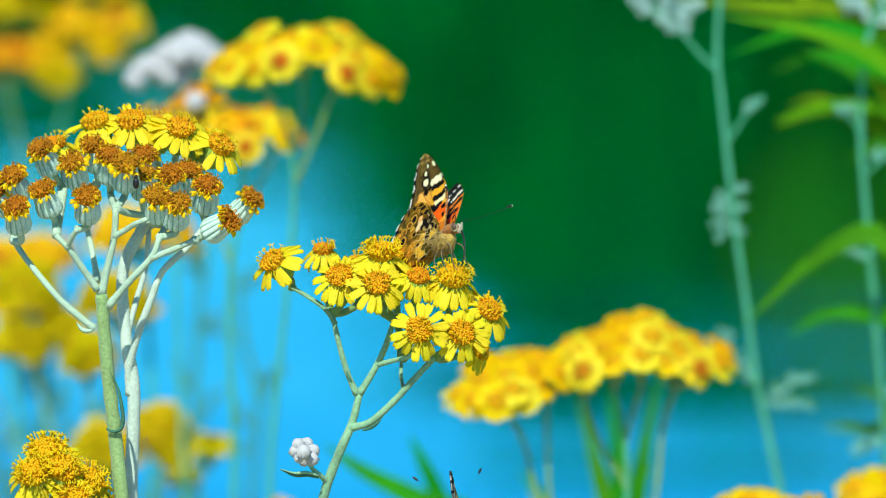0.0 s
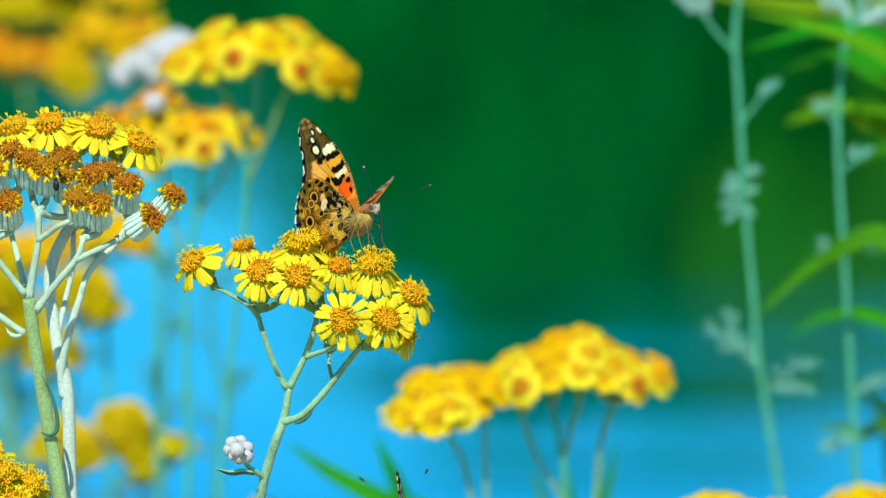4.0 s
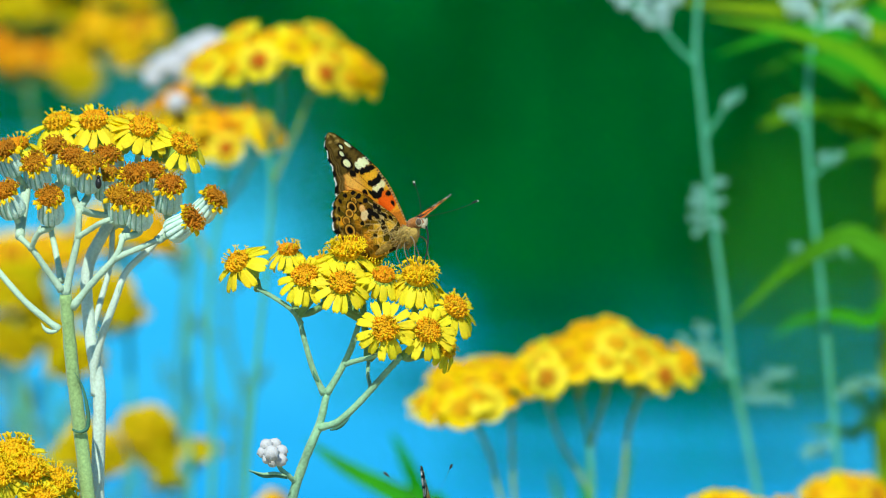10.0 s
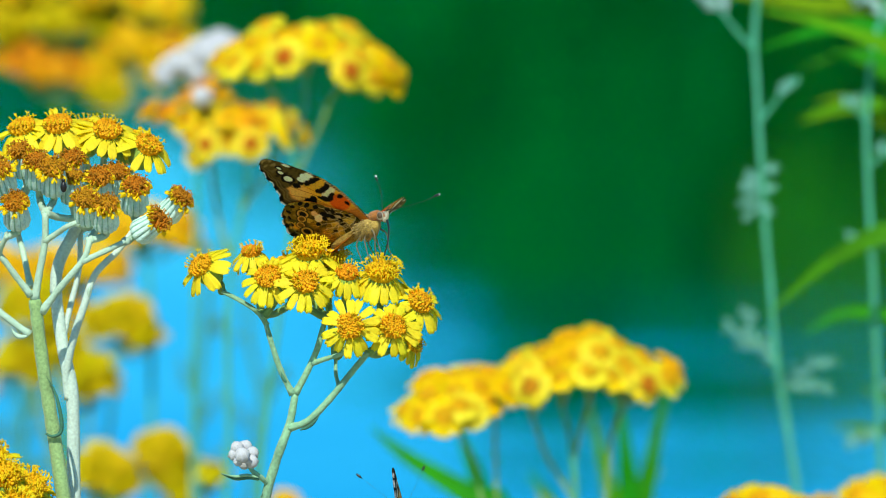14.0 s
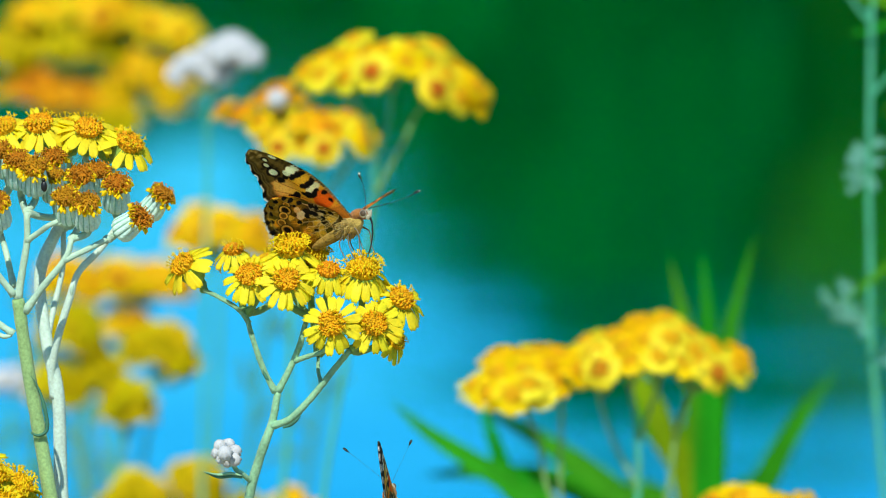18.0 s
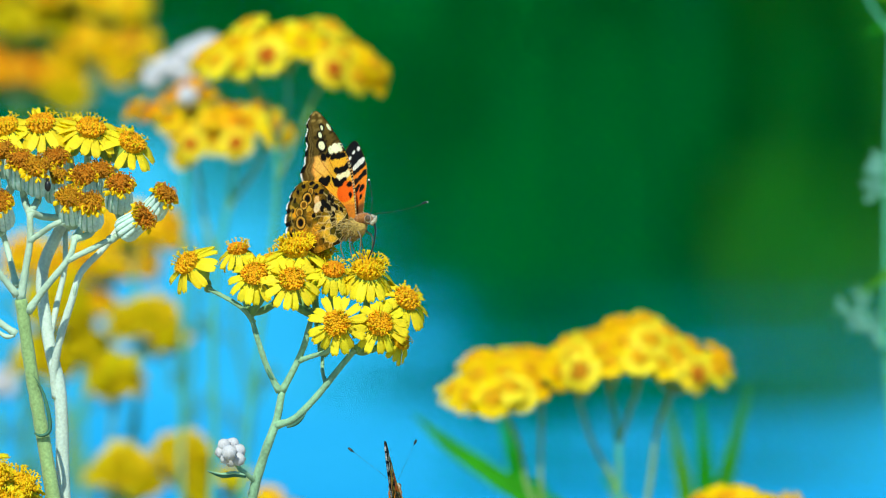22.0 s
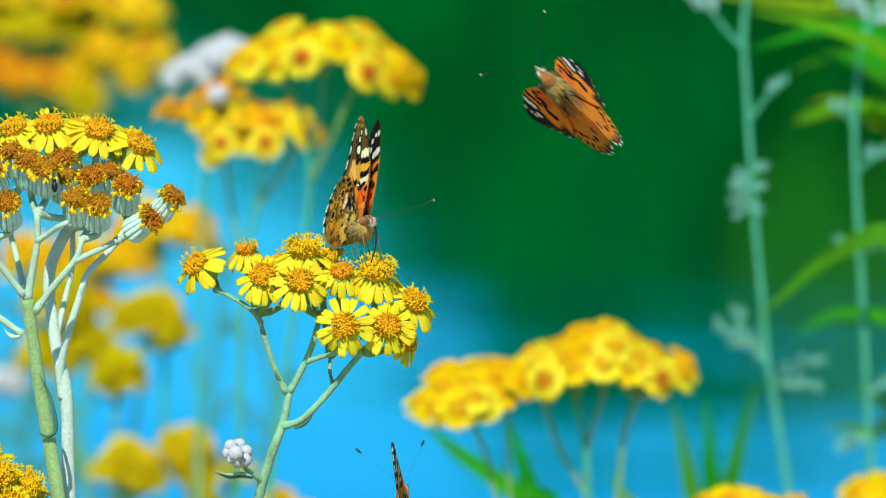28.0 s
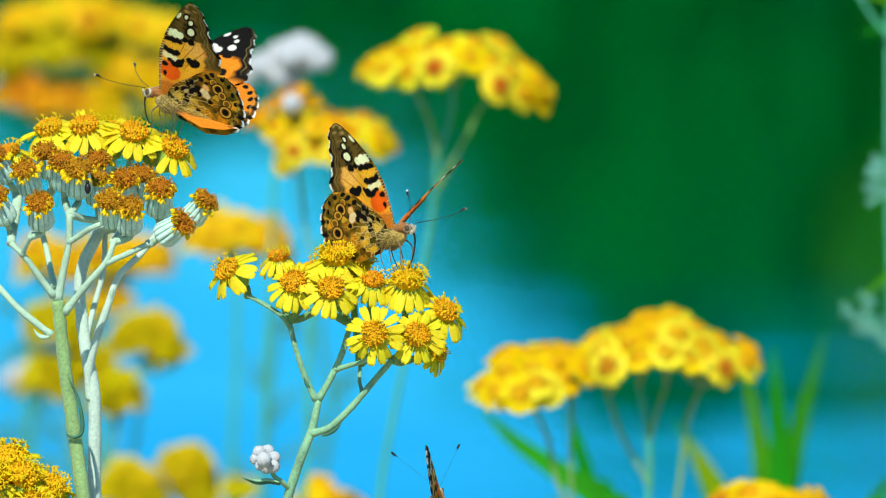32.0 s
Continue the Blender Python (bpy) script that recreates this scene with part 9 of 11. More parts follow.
    walk(stem_three, [
        (0.0, pose(-0.0818, 0.6048, 0.5502, 0, -0.55, 0)),
        (0.5, pose(-0.0818, 0.6048, 0.5503, 0, -0.58, 0)),
        (1.0, pose(-0.0818, 0.6048, 0.5503, 0, -0.66, 0)),
        (1.5, pose(-0.0818, 0.6048, 0.5503, 0, -0.67, 0)),
        (2.0, pose(-0.0818, 0.6048, 0.5503, 0, -0.49, 0)),
        (2.5, pose(-0.0818, 0.6048, 0.5503, 0, -0.20, 0)),
        (3.0, pose(-0.0818, 0.6048, 0.5500, 0, 0.29, 0)),
        (3.5, pose(-0.0818, 0.6048, 0.5500, 0, 0.73, 0)),
        (5.5, pose(-0.0818, 0.6048, 0.5498, 0, 1.33, 0)),
        (6.0, pose(-0.0818, 0.6048, 0.5498, 0, 1.09, 0)),
        (6.5, pose(-0.0818, 0.6048, 0.5497, 0, 0.82, 0)),
        (7.0, pose(-0.0818, 0.6048, 0.5497, 0, 0.53, 0)),
        (7.5, pose(-0.0818, 0.6048, 0.5499, 0, 0.33, 0)),
        (8.0, pose(-0.0818, 0.6048, 0.5497, 0, 0.13, 0)),
        (8.5, pose(-0.0818, 0.6048, 0.5499, 0, 0.05, 0)),
        (9.0, pose(-0.0818, 0.6048, 0.5500, 0, 0.00, 0)),
        (9.5, pose(-0.0818, 0.6048, 0.5501, 0, 0.11, 0)),
        (10.0, pose(-0.0818, 0.6048, 0.5501, 0, 0.27, 0)),
        (10.5, pose(-0.0818, 0.6048, 0.5503, 0, 0.58, 0)),
        (11.0, pose(-0.0818, 0.6048, 0.5504, 0, 0.92, 0)),
        (11.5, pose(-0.0818, 0.6048, 0.5506, 0, 1.23, 0)),
        (12.0, pose(-0.0818, 0.6048, 0.5506, 0, 1.37, 0)),
        (12.5, pose(-0.0818, 0.6048, 0.5509, 0, 1.45, 0)),
        (13.0, pose(-0.0818, 0.6048, 0.5509, 0, 1.58, 0)),
        (13.5, pose(-0.0818, 0.6048, 0.5509, 0, 1.78, 0)),
        (14.0, pose(-0.0818, 0.6048, 0.5511, 0, 2.11, 0)),
        (14.5, pose(-0.0818, 0.6048, 0.5511, 0, 2.65, 0)),
        (16.5, pose(-0.0817, 0.6048, 0.5517, 0, 4.66, 0)),
        (17.0, pose(-0.0817, 0.6048, 0.5519, 0, 4.75, 0)),
        (17.5, pose(-0.0817, 0.6048, 0.5517, 0, 4.95, 0)),
        (18.0, pose(-0.0817, 0.6048, 0.5516, 0, 5.02, 0)),
        (18.5, pose(-0.0817, 0.6048, 0.5516, 0, 4.93, 0)),
        (19.0, pose(-0.0817, 0.6048, 0.5513, 0, 4.67, 0)),
        (19.5, pose(-0.0817, 0.6048, 0.5513, 0, 4.34, 0)),
        (20.0, pose(-0.0817, 0.6048, 0.5511, 0, 4.20, 0)),
        (20.5, pose(-0.0817, 0.6048, 0.5511, 0, 3.92, 0)),
        (21.0, pose(-0.0818, 0.6048, 0.5509, 0, 3.69, 0)),
        (21.5, pose(-0.0818, 0.6048, 0.5506, 0, 2.69, 0)),
        (22.0, pose(-0.0818, 0.6048, 0.5506, 0, 2.25, 0)),
        (22.5, pose(-0.0818, 0.6048, 0.5507, 0, 1.78, 0)),
        (23.0, pose(-0.0818, 0.6048, 0.5506, 0, 1.62, 0)),
        (23.5, pose(-0.0818, 0.6048, 0.5507, 0, 1.67, 0)),
        (24.0, pose(-0.0818, 0.6048, 0.5507, 0, 1.90, 0)),
        (24.5, pose(-0.0818, 0.6048, 0.5509, 0, 2.15, 0)),
        (25.0, pose(-0.0818, 0.6048, 0.5509, 0, 2.51, 0)),
        (25.5, pose(-0.0818, 0.6048, 0.5512, 0, 2.89, 0)),
        (27.5, pose(-0.0818, 0.6048, 0.5511, 0, 3.19, 0)),
        (28.0, pose(-0.0818, 0.6048, 0.5511, 0, 2.93, 0)),
        (28.5, pose(-0.0818, 0.6048, 0.5511, 0, 2.63, 0)),
        (29.0, pose(-0.0818, 0.6048, 0.5510, 0, 2.31, 0)),
        (29.5, pose(-0.0818, 0.6048, 0.5512, 0, 2.27, 0)),
        (30.0, pose(-0.0818, 0.6048, 0.5514, 0, 2.48, 0)),
        (30.5, pose(-0.0818, 0.6048, 0.5516, 0, 2.98, 0)),
        (31.0, pose(-0.0818, 0.6048, 0.5515, 0, 1.88, 0)),
        (31.5, pose(-0.0818, 0.6048, 0.5520, 0, 2.59, 0)),
        (32.0, pose(-0.0818, 0.6048, 0.5524, 0, 3.47, 0)),
    ])
    walk(stem_four, [
        (0.0, pose(-0.1392, 0.6552, 0.5501, 0, -0.28, 0)),
        (0.5, pose(-0.1392, 0.6552, 0.5502, 0, -0.39, 0)),
        (1.0, pose(-0.1392, 0.6552, 0.5503, 0, -0.37, 0)),
        (1.5, pose(-0.1392, 0.6552, 0.5503, 0, -0.43, 0)),
        (2.0, pose(-0.1392, 0.6552, 0.5503, 0, -0.32, 0)),
        (2.5, pose(-0.1392, 0.6552, 0.5503, 0, -0.11, 0)),
        (3.0, pose(-0.1392, 0.6552, 0.5500, 0, 0.31, 0)),
        (3.5, pose(-0.1392, 0.6552, 0.5501, 0, 1.08, 0)),
        (5.5, pose(-0.1392, 0.6552, 0.5500, 0, 1.90, 0)),
        (6.0, pose(-0.1392, 0.6552, 0.5499, 0, 1.43, 0)),
        (6.5, pose(-0.1392, 0.6552, 0.5498, 0, 1.00, 0)),
        (7.0, pose(-0.1392, 0.6552, 0.5498, 0, 0.49, 0)),
        (7.5, pose(-0.1392, 0.6552, 0.5499, 0, 0.29, 0)),
        (8.0, pose(-0.1392, 0.6552, 0.5497, 0, 0.16, 0)),
        (8.5, pose(-0.1392, 0.6552, 0.5499, 0, 0.07, 0)),
        (9.0, pose(-0.1392, 0.6552, 0.5500, 0, 0.00, 0)),
        (9.5, pose(-0.1392, 0.6552, 0.5501, 0, -0.05, 0)),
        (10.0, pose(-0.1392, 0.6552, 0.5501, 0, 0.02, 0)),
        (10.5, pose(-0.1392, 0.6552, 0.5503, 0, 0.29, 0)),
        (11.0, pose(-0.1392, 0.6552, 0.5505, 0, 0.52, 0)),
        (11.5, pose(-0.1392, 0.6552, 0.5507, 0, 0.98, 0)),
        (12.0, pose(-0.1392, 0.6552, 0.5507, 0, 1.29, 0)),
        (12.5, pose(-0.1392, 0.6552, 0.5510, 0, 1.46, 0)),
        (13.0, pose(-0.1392, 0.6552, 0.5510, 0, 1.47, 0)),
        (13.5, pose(-0.1392, 0.6552, 0.5510, 0, 1.34, 0)),
        (14.0, pose(-0.1392, 0.6552, 0.5511, 0, 1.04, 0)),
        (14.5, pose(-0.1392, 0.6552, 0.5509, 0, 0.72, 0)),
        (16.5, pose(-0.1392, 0.6552, 0.5507, 0, 0.79, 0)),
        (17.0, pose(-0.1392, 0.6552, 0.5509, 0, 0.99, 0)),
        (17.5, pose(-0.1392, 0.6552, 0.5506, 0, 1.33, 0)),
        (18.0, pose(-0.1392, 0.6552, 0.5506, 0, 1.64, 0)),
        (18.5, pose(-0.1392, 0.6552, 0.5506, 0, 1.89, 0)),
        (19.0, pose(-0.1392, 0.6552, 0.5506, 0, 2.22, 0)),
        (19.5, pose(-0.1392, 0.6552, 0.5508, 0, 2.35, 0)),
        (20.0, pose(-0.1392, 0.6552, 0.5506, 0, 2.40, 0)),
        (20.5, pose(-0.1392, 0.6552, 0.5508, 0, 2.43, 0)),
        (21.0, pose(-0.1392, 0.6552, 0.5507, 0, 2.41, 0)),
        (21.5, pose(-0.1392, 0.6552, 0.5506, 0, 2.26, 0)),
        (22.0, pose(-0.1392, 0.6552, 0.5508, 0, 2.18, 0)),
        (22.5, pose(-0.1392, 0.6552, 0.5508, 0, 1.89, 0)),
        (23.0, pose(-0.1392, 0.6552, 0.5508, 0, 1.52, 0)),
        (23.5, pose(-0.1392, 0.6552, 0.5507, 0, 1.21, 0)),
        (24.0, pose(-0.1392, 0.6552, 0.5507, 0, 1.05, 0)),
        (24.5, pose(-0.1392, 0.6552, 0.5508, 0, 0.96, 0)),
        (25.0, pose(-0.1392, 0.6552, 0.5508, 0, 0.94, 0)),
        (25.5, pose(-0.1392, 0.6552, 0.5509, 0, 1.06, 0)),
        (27.5, pose(-0.1392, 0.6552, 0.5508, 0, 1.46, 0)),
        (28.0, pose(-0.1392, 0.6552, 0.5508, 0, 1.37, 0)),
        (28.5, pose(-0.1392, 0.6552, 0.5510, 0, 1.35, 0)),
        (29.0, pose(-0.1392, 0.6552, 0.5509, 0, 1.12, 0)),
        (29.5, pose(-0.1392, 0.6552, 0.5510, 0, 0.84, 0)),
        (30.0, pose(-0.1392, 0.6552, 0.5511, 0, 0.42, 0)),
        (30.5, pose(-0.1392, 0.6552, 0.5512, 0, -0.09, 0)),
        (31.0, pose(-0.1392, 0.6552, 0.5513, 0, -0.59, 0)),
        (31.5, pose(-0.1392, 0.6552, 0.5516, 0, -1.07, 0)),
        (32.0, pose(-0.1392, 0.6552, 0.5517, 0, -1.38, 0)),
    ])
    walk(stem_two, [
        (0.0, pose(0.1110, 0.3276, 0.5507, 0, 0.69, 0)),
        (0.5, pose(0.1110, 0.3276, 0.5504, 0, 0.28, 0)),
        (1.0, pose(0.1110, 0.3276, 0.5502, 0, 0.00, 0)),
        (1.5, pose(0.1110, 0.3276, 0.5504, 0, -0.07, 0)),
        (2.0, pose(0.1110, 0.3276, 0.5506, 0, 0.11, 0)),
        (2.5, pose(0.1110, 0.3276, 0.5505, 0, 0.47, 0)),
        (3.0, pose(0.1110, 0.3276, 0.5505, 0, 1.05, 0)),
        (3.5, pose(0.1110, 0.3276, 0.5507, 0, 1.70, 0)),
        (5.5, pose(0.1110, 0.3276, 0.5515, 0, 2.48, 0)),
        (6.0, pose(0.1110, 0.3276, 0.5514, 0, 2.22, 0)),
        (6.5, pose(0.1110, 0.3276, 0.5514, 0, 1.87, 0)),
        (7.0, pose(0.1110, 0.3276, 0.5514, 0, 1.45, 0)),
        (7.5, pose(0.1110, 0.3276, 0.5513, 0, 1.04, 0)),
        (8.0, pose(0.1110, 0.3276, 0.5507, 0, 0.58, 0)),
        (8.5, pose(0.1110, 0.3276, 0.5504, 0, 0.23, 0)),
        (9.0, pose(0.1110, 0.3276, 0.5501, 0, -0.01, 0)),
        (9.5, pose(0.1110, 0.3276, 0.5500, 0, -0.12, 0)),
        (10.0, pose(0.1110, 0.3276, 0.5497, 0, -0.06, 0)),
        (10.5, pose(0.1110, 0.3276, 0.5498, 0, 0.27, 0)),
        (11.0, pose(0.1110, 0.3276, 0.5501, 0, 0.68, 0)),
        (11.5, pose(0.1110, 0.3276, 0.5502, 0, 1.14, 0)),
        (12.0, pose(0.1110, 0.3276, 0.5509, 0, 1.63, 0)),
        (12.5, pose(0.1110, 0.3276, 0.5519, 0, 1.95, 0)),
        (13.0, pose(0.1110, 0.3276, 0.5525, 0, 2.28, 0)),
        (13.5, pose(0.1110, 0.3276, 0.5530, 0, 2.53, 0)),
        (14.0, pose(0.1110, 0.3276, 0.5535, 0, 2.71, 0)),
        (14.5, pose(0.1110, 0.3276, 0.5537, 0, 2.87, 0)),
        (16.5, pose(0.1111, 0.3276, 0.5567, 0, 5.16, 0)),
        (17.0, pose(0.1112, 0.3276, 0.5577, 0, 5.74, 0)),
        (17.5, pose(0.1112, 0.3276, 0.5583, 0, 6.32, 0)),
        (18.0, pose(0.1113, 0.3276, 0.5591, 0, 6.97, 0)),
        (18.5, pose(0.1114, 0.3276, 0.5599, 0, 7.47, 0)),
        (19.0, pose(0.1115, 0.3276, 0.5608, 0, 8.07, 0)),
        (19.5, pose(0.1116, 0.3276, 0.5617, 0, 8.52, 0)),
        (20.0, pose(0.1117, 0.3276, 0.5620, 0, 8.76, 0)),
        (20.5, pose(0.1117, 0.3276, 0.5623, 0, 8.88, 0)),
        (21.0, pose(0.1117, 0.3276, 0.5620, 0, 8.84, 0)),
        (21.5, pose(0.1116, 0.3276, 0.5614, 0, 8.56, 0)),
        (22.0, pose(0.1115, 0.3276, 0.5606, 0, 8.08, 0)),
        (22.5, pose(0.1114, 0.3276, 0.5595, 0, 7.42, 0)),
        (23.0, pose(0.1113, 0.3276, 0.5581, 0, 6.66, 0)),
        (23.5, pose(0.1112, 0.3276, 0.5568, 0, 5.86, 0)),
        (24.0, pose(0.1111, 0.3276, 0.5553, 0, 4.94, 0)),
        (24.5, pose(0.1111, 0.3276, 0.5544, 0, 4.23, 0)),
        (25.0, pose(0.1110, 0.3276, 0.5534, 0, 3.54, 0)),
        (25.5, pose(0.1110, 0.3276, 0.5528, 0, 3.01, 0)),
        (27.5, pose(0.1110, 0.3276, 0.5520, 0, 2.37, 0)),
        (28.0, pose(0.1110, 0.3276, 0.5521, 0, 2.43, 0)),
        (28.5, pose(0.1110, 0.3276, 0.5526, 0, 2.65, 0)),
        (29.0, pose(0.1110, 0.3276, 0.5530, 0, 2.88, 0)),
        (29.5, pose(0.1110, 0.3276, 0.5537, 0, 3.14, 0)),
        (30.0, pose(0.1110, 0.3276, 0.5546, 0, 3.52, 0)),
        (30.5, pose(0.1111, 0.3276, 0.5557, 0, 4.01, 0)),
        (31.0, pose(0.1111, 0.3276, 0.5569, 0, 4.51, 0)),
        (31.5, pose(0.1111, 0.3276, 0.5589, 0, 5.40, 0)),
        (32.0, pose(0.1112, 0.3276, 0.5608, 0, 6.29, 0)),
    ])
    walk(low_reed, [
        (0.0, pose(0.0717, 0.3780, 0.5157, 0, -4.70, 0)),
        (3.0, pose(0.0737, 0.3780, 0.5008, 0, -4.34, 0)),
        (6.0, pose(0.0745, 0.3780, 0.4875, 0, -4.19, 0)),
        (9.0, pose(0.0707, 0.3780, 0.4915, 0, -4.89, 0)),
        (11.0, pose(0.0749, 0.3780, 0.4995, 0, -4.11, 0)),
        (13.0, pose(0.0780, 0.3780, 0.5092, 0, -3.52, 0)),
        (14.5, pose(0.0799, 0.3780, 0.5173, 0, -3.17, 0)),
        (16.5, pose(0.0842, 0.3780, 0.5218, 0, -2.36, 0)),
        (17.0, pose(0.0831, 0.3780, 0.5400, 0, -2.50, 0)),
        (17.5, pose(0.0829, 0.3780, 0.5530, 0, -2.27, 0)),
        (18.0, pose(0.0889, 0.3780, 0.5545, 0, -1.35, 0)),
        (18.5, pose(0.0942, 0.3780, 0.5530, 0, -0.47, 0)),
        (19.0, pose(0.0967, 0.3780, 0.5515, 0, 0.00, 0)),
        (20.0, pose(0.1012, 0.3780, 0.5372, 0, 0.86, 0)),
        (21.0, pose(0.0995, 0.3780, 0.5274, 0, 0.53, 0)),
        (22.0, pose(0.0905, 0.3780, 0.5131, 0, -1.17, 0)),
        (23.0, pose(0.0869, 0.3780, 0.5020, 0, -1.85, 0)),
        (25.0, pose(0.0881, 0.3780, 0.5107, 0, -1.64, 0)),
        (28.0, pose(0.0900, 0.3780, 0.5134, 0, -1.26, 0)),
        (30.0, pose(0.0839, 0.3780, 0.5076, 0, -2.42, 0)),
        (31.0, pose(0.0849, 0.3780, 0.5160, 0, -2.24, 0)),
        (32.0, pose(0.0931, 0.3780, 0.5292, 0, -0.68, 0)),
    ])
    walk(small_reed, [
        (0.0, pose(0.0025, 0.3360, 0.5494, 0, -0.13, 0)),
        (2.0, pose(0.0025, 0.3360, 0.5493, 0, 0.40, 0)),
        (6.0, pose(0.0025, 0.3360, 0.5484, 0, 1.52, 0)),
        (9.0, pose(0.0025, 0.3360, 0.5500, 0, 0.00, 0)),
        (13.0, pose(0.0025, 0.3360, 0.5515, 0, 3.75, 0)),
        (14.5, pose(0.0025, 0.3360, 0.5532, 0, 4.23, 0)),
        (17.0, pose(0.0025, 0.3360, 0.5564, 0, 4.65, 0)),
        (19.0, pose(0.0026, 0.3360, 0.5600, 0, 6.04, 0)),
        (21.0, pose(0.0026, 0.3360, 0.5563, 0, 6.89, 0)),
        (23.0, pose(0.0026, 0.3360, 0.5547, 0, 6.39, 0)),
        (25.0, pose(0.0026, 0.3360, 0.5518, 0, 6.57, 0)),
        (28.0, pose(0.0026, 0.3360, 0.5534, 0, 6.68, 0)),
        (31.0, pose(0.0026, 0.3360, 0.5556, 0, 6.09, 0)),
        (32.0, pose(0.0027, 0.3360, 0.5580, 0, 7.38, 0)),
    ])
    walk(high_reed, [
        (0.0, pose(0.1190, 0.3080, 0.5508, 0, -0.53, 0)),
        (0.5, pose(0.1190, 0.3080, 0.5509, 0, -0.85, 0)),
        (1.0, pose(0.1190, 0.3080, 0.5508, 0, -0.99, 0)),
        (1.5, pose(0.1190, 0.3080, 0.5507, 0, -0.89, 0)),
        (2.0, pose(0.1190, 0.3080, 0.5505, 0, -0.51, 0)),
        (2.5, pose(0.1190, 0.3080, 0.5504, 0, 0.05, 0)),
        (3.0, pose(0.1190, 0.3080, 0.5500, 0, 0.83, 0)),
        (3.5, pose(0.1190, 0.3080, 0.5499, 0, 1.65, 0)),
        (5.5, pose(0.1190, 0.3080, 0.5499, 0, 2.69, 0)),
        (6.0, pose(0.1190, 0.3080, 0.5499, 0, 2.35, 0)),
        (6.5, pose(0.1190, 0.3080, 0.5499, 0, 1.95, 0)),
        (7.0, pose(0.1190, 0.3080, 0.5499, 0, 1.42, 0)),
        (7.5, pose(0.1190, 0.3080, 0.5500, 0, 0.96, 0)),
        (8.0, pose(0.1190, 0.3080, 0.5499, 0, 0.51, 0)),
        (8.5, pose(0.1190, 0.3080, 0.5499, 0, 0.17, 0)),
        (9.0, pose(0.1190, 0.3080, 0.5500, 0, 0.00, 0)),
        (9.5, pose(0.1190, 0.3080, 0.5500, 0, -0.05, 0)),
        (10.0, pose(0.1190, 0.3080, 0.5499, 0, 0.06, 0)),
        (10.5, pose(0.1190, 0.3080, 0.5499, 0, 0.36, 0)),
        (11.0, pose(0.1190, 0.3080, 0.5499, 0, 0.71, 0)),
        (11.5, pose(0.1190, 0.3080, 0.5500, 0, 1.09, 0)),
        (12.0, pose(0.1190, 0.3080, 0.5501, 0, 1.41, 0)),
        (12.5, pose(0.1190, 0.3080, 0.5505, 0, 1.65, 0)),
        (13.0, pose(0.1190, 0.3080, 0.5507, 0, 1.87, 0)),
        (13.5, pose(0.1190, 0.3080, 0.5509, 0, 2.05, 0)),
        (14.0, pose(0.1190, 0.3080, 0.5514, 0, 2.26, 0)),
        (14.5, pose(0.1190, 0.3080, 0.5518, 0, 2.51, 0)),
        (16.5, pose(0.1190, 0.3080, 0.5532, 0, 3.94, 0)),
        (17.0, pose(0.1190, 0.3080, 0.5538, 0, 4.38, 0)),
        (17.5, pose(0.1190, 0.3080, 0.5539, 0, 4.87, 0)),
        (18.0, pose(0.1191, 0.3080, 0.5542, 0, 5.39, 0)),
        (18.5, pose(0.1191, 0.3080, 0.5546, 0, 5.78, 0)),
        (19.0, pose(0.1191, 0.3080, 0.5549, 0, 6.27, 0)),
        (19.5, pose(0.1191, 0.3080, 0.5553, 0, 6.61, 0)),
        (20.0, pose(0.1192, 0.3080, 0.5554, 0, 6.79, 0)),
        (20.5, pose(0.1192, 0.3080, 0.5556, 0, 6.88, 0)),
        (21.0, pose(0.1192, 0.3080, 0.5553, 0, 6.87, 0)),
        (21.5, pose(0.1192, 0.3080, 0.5550, 0, 6.66, 0)),
        (22.0, pose(0.1191, 0.3080, 0.5547, 0, 6.29, 0)),
        (22.5, pose(0.1191, 0.3080, 0.5542, 0, 5.79, 0)),
        (23.0, pose(0.1191, 0.3080, 0.5536, 0, 5.21, 0)),
        (23.5, pose(0.1190, 0.3080, 0.5530, 0, 4.62, 0)),
        (24.0, pose(0.1190, 0.3080, 0.5523, 0, 3.95, 0)),
        (24.5, pose(0.1190, 0.3080, 0.5519, 0, 3.44, 0)),
        (25.0, pose(0.1190, 0.3080, 0.5515, 0, 2.95, 0)),
        (25.5, pose(0.1190, 0.3080, 0.5513, 0, 2.59, 0)),
        (27.5, pose(0.1190, 0.3080, 0.5508, 0, 2.11, 0)),
        (28.0, pose(0.1190, 0.3080, 0.5509, 0, 2.12, 0)),
        (28.5, pose(0.1190, 0.3080, 0.5512, 0, 2.26, 0)),
        (29.0, pose(0.1190, 0.3080, 0.5515, 0, 2.37, 0)),
        (29.5, pose(0.1190, 0.3080, 0.5519, 0, 2.50, 0)),
        (30.0, pose(0.1190, 0.3080, 0.5524, 0, 2.70, 0)),
        (30.5, pose(0.1190, 0.3080, 0.5531, 0, 2.98, 0)),
        (31.0, pose(0.1190, 0.3080, 0.5538, 0, 3.26, 0)),
        (31.5, pose(0.1190, 0.3080, 0.5549, 0, 3.84, 0)),
        (32.0, pose(0.1190, 0.3080, 0.5559, 0, 4.44, 0)),
    ])
    w = wings(resting)
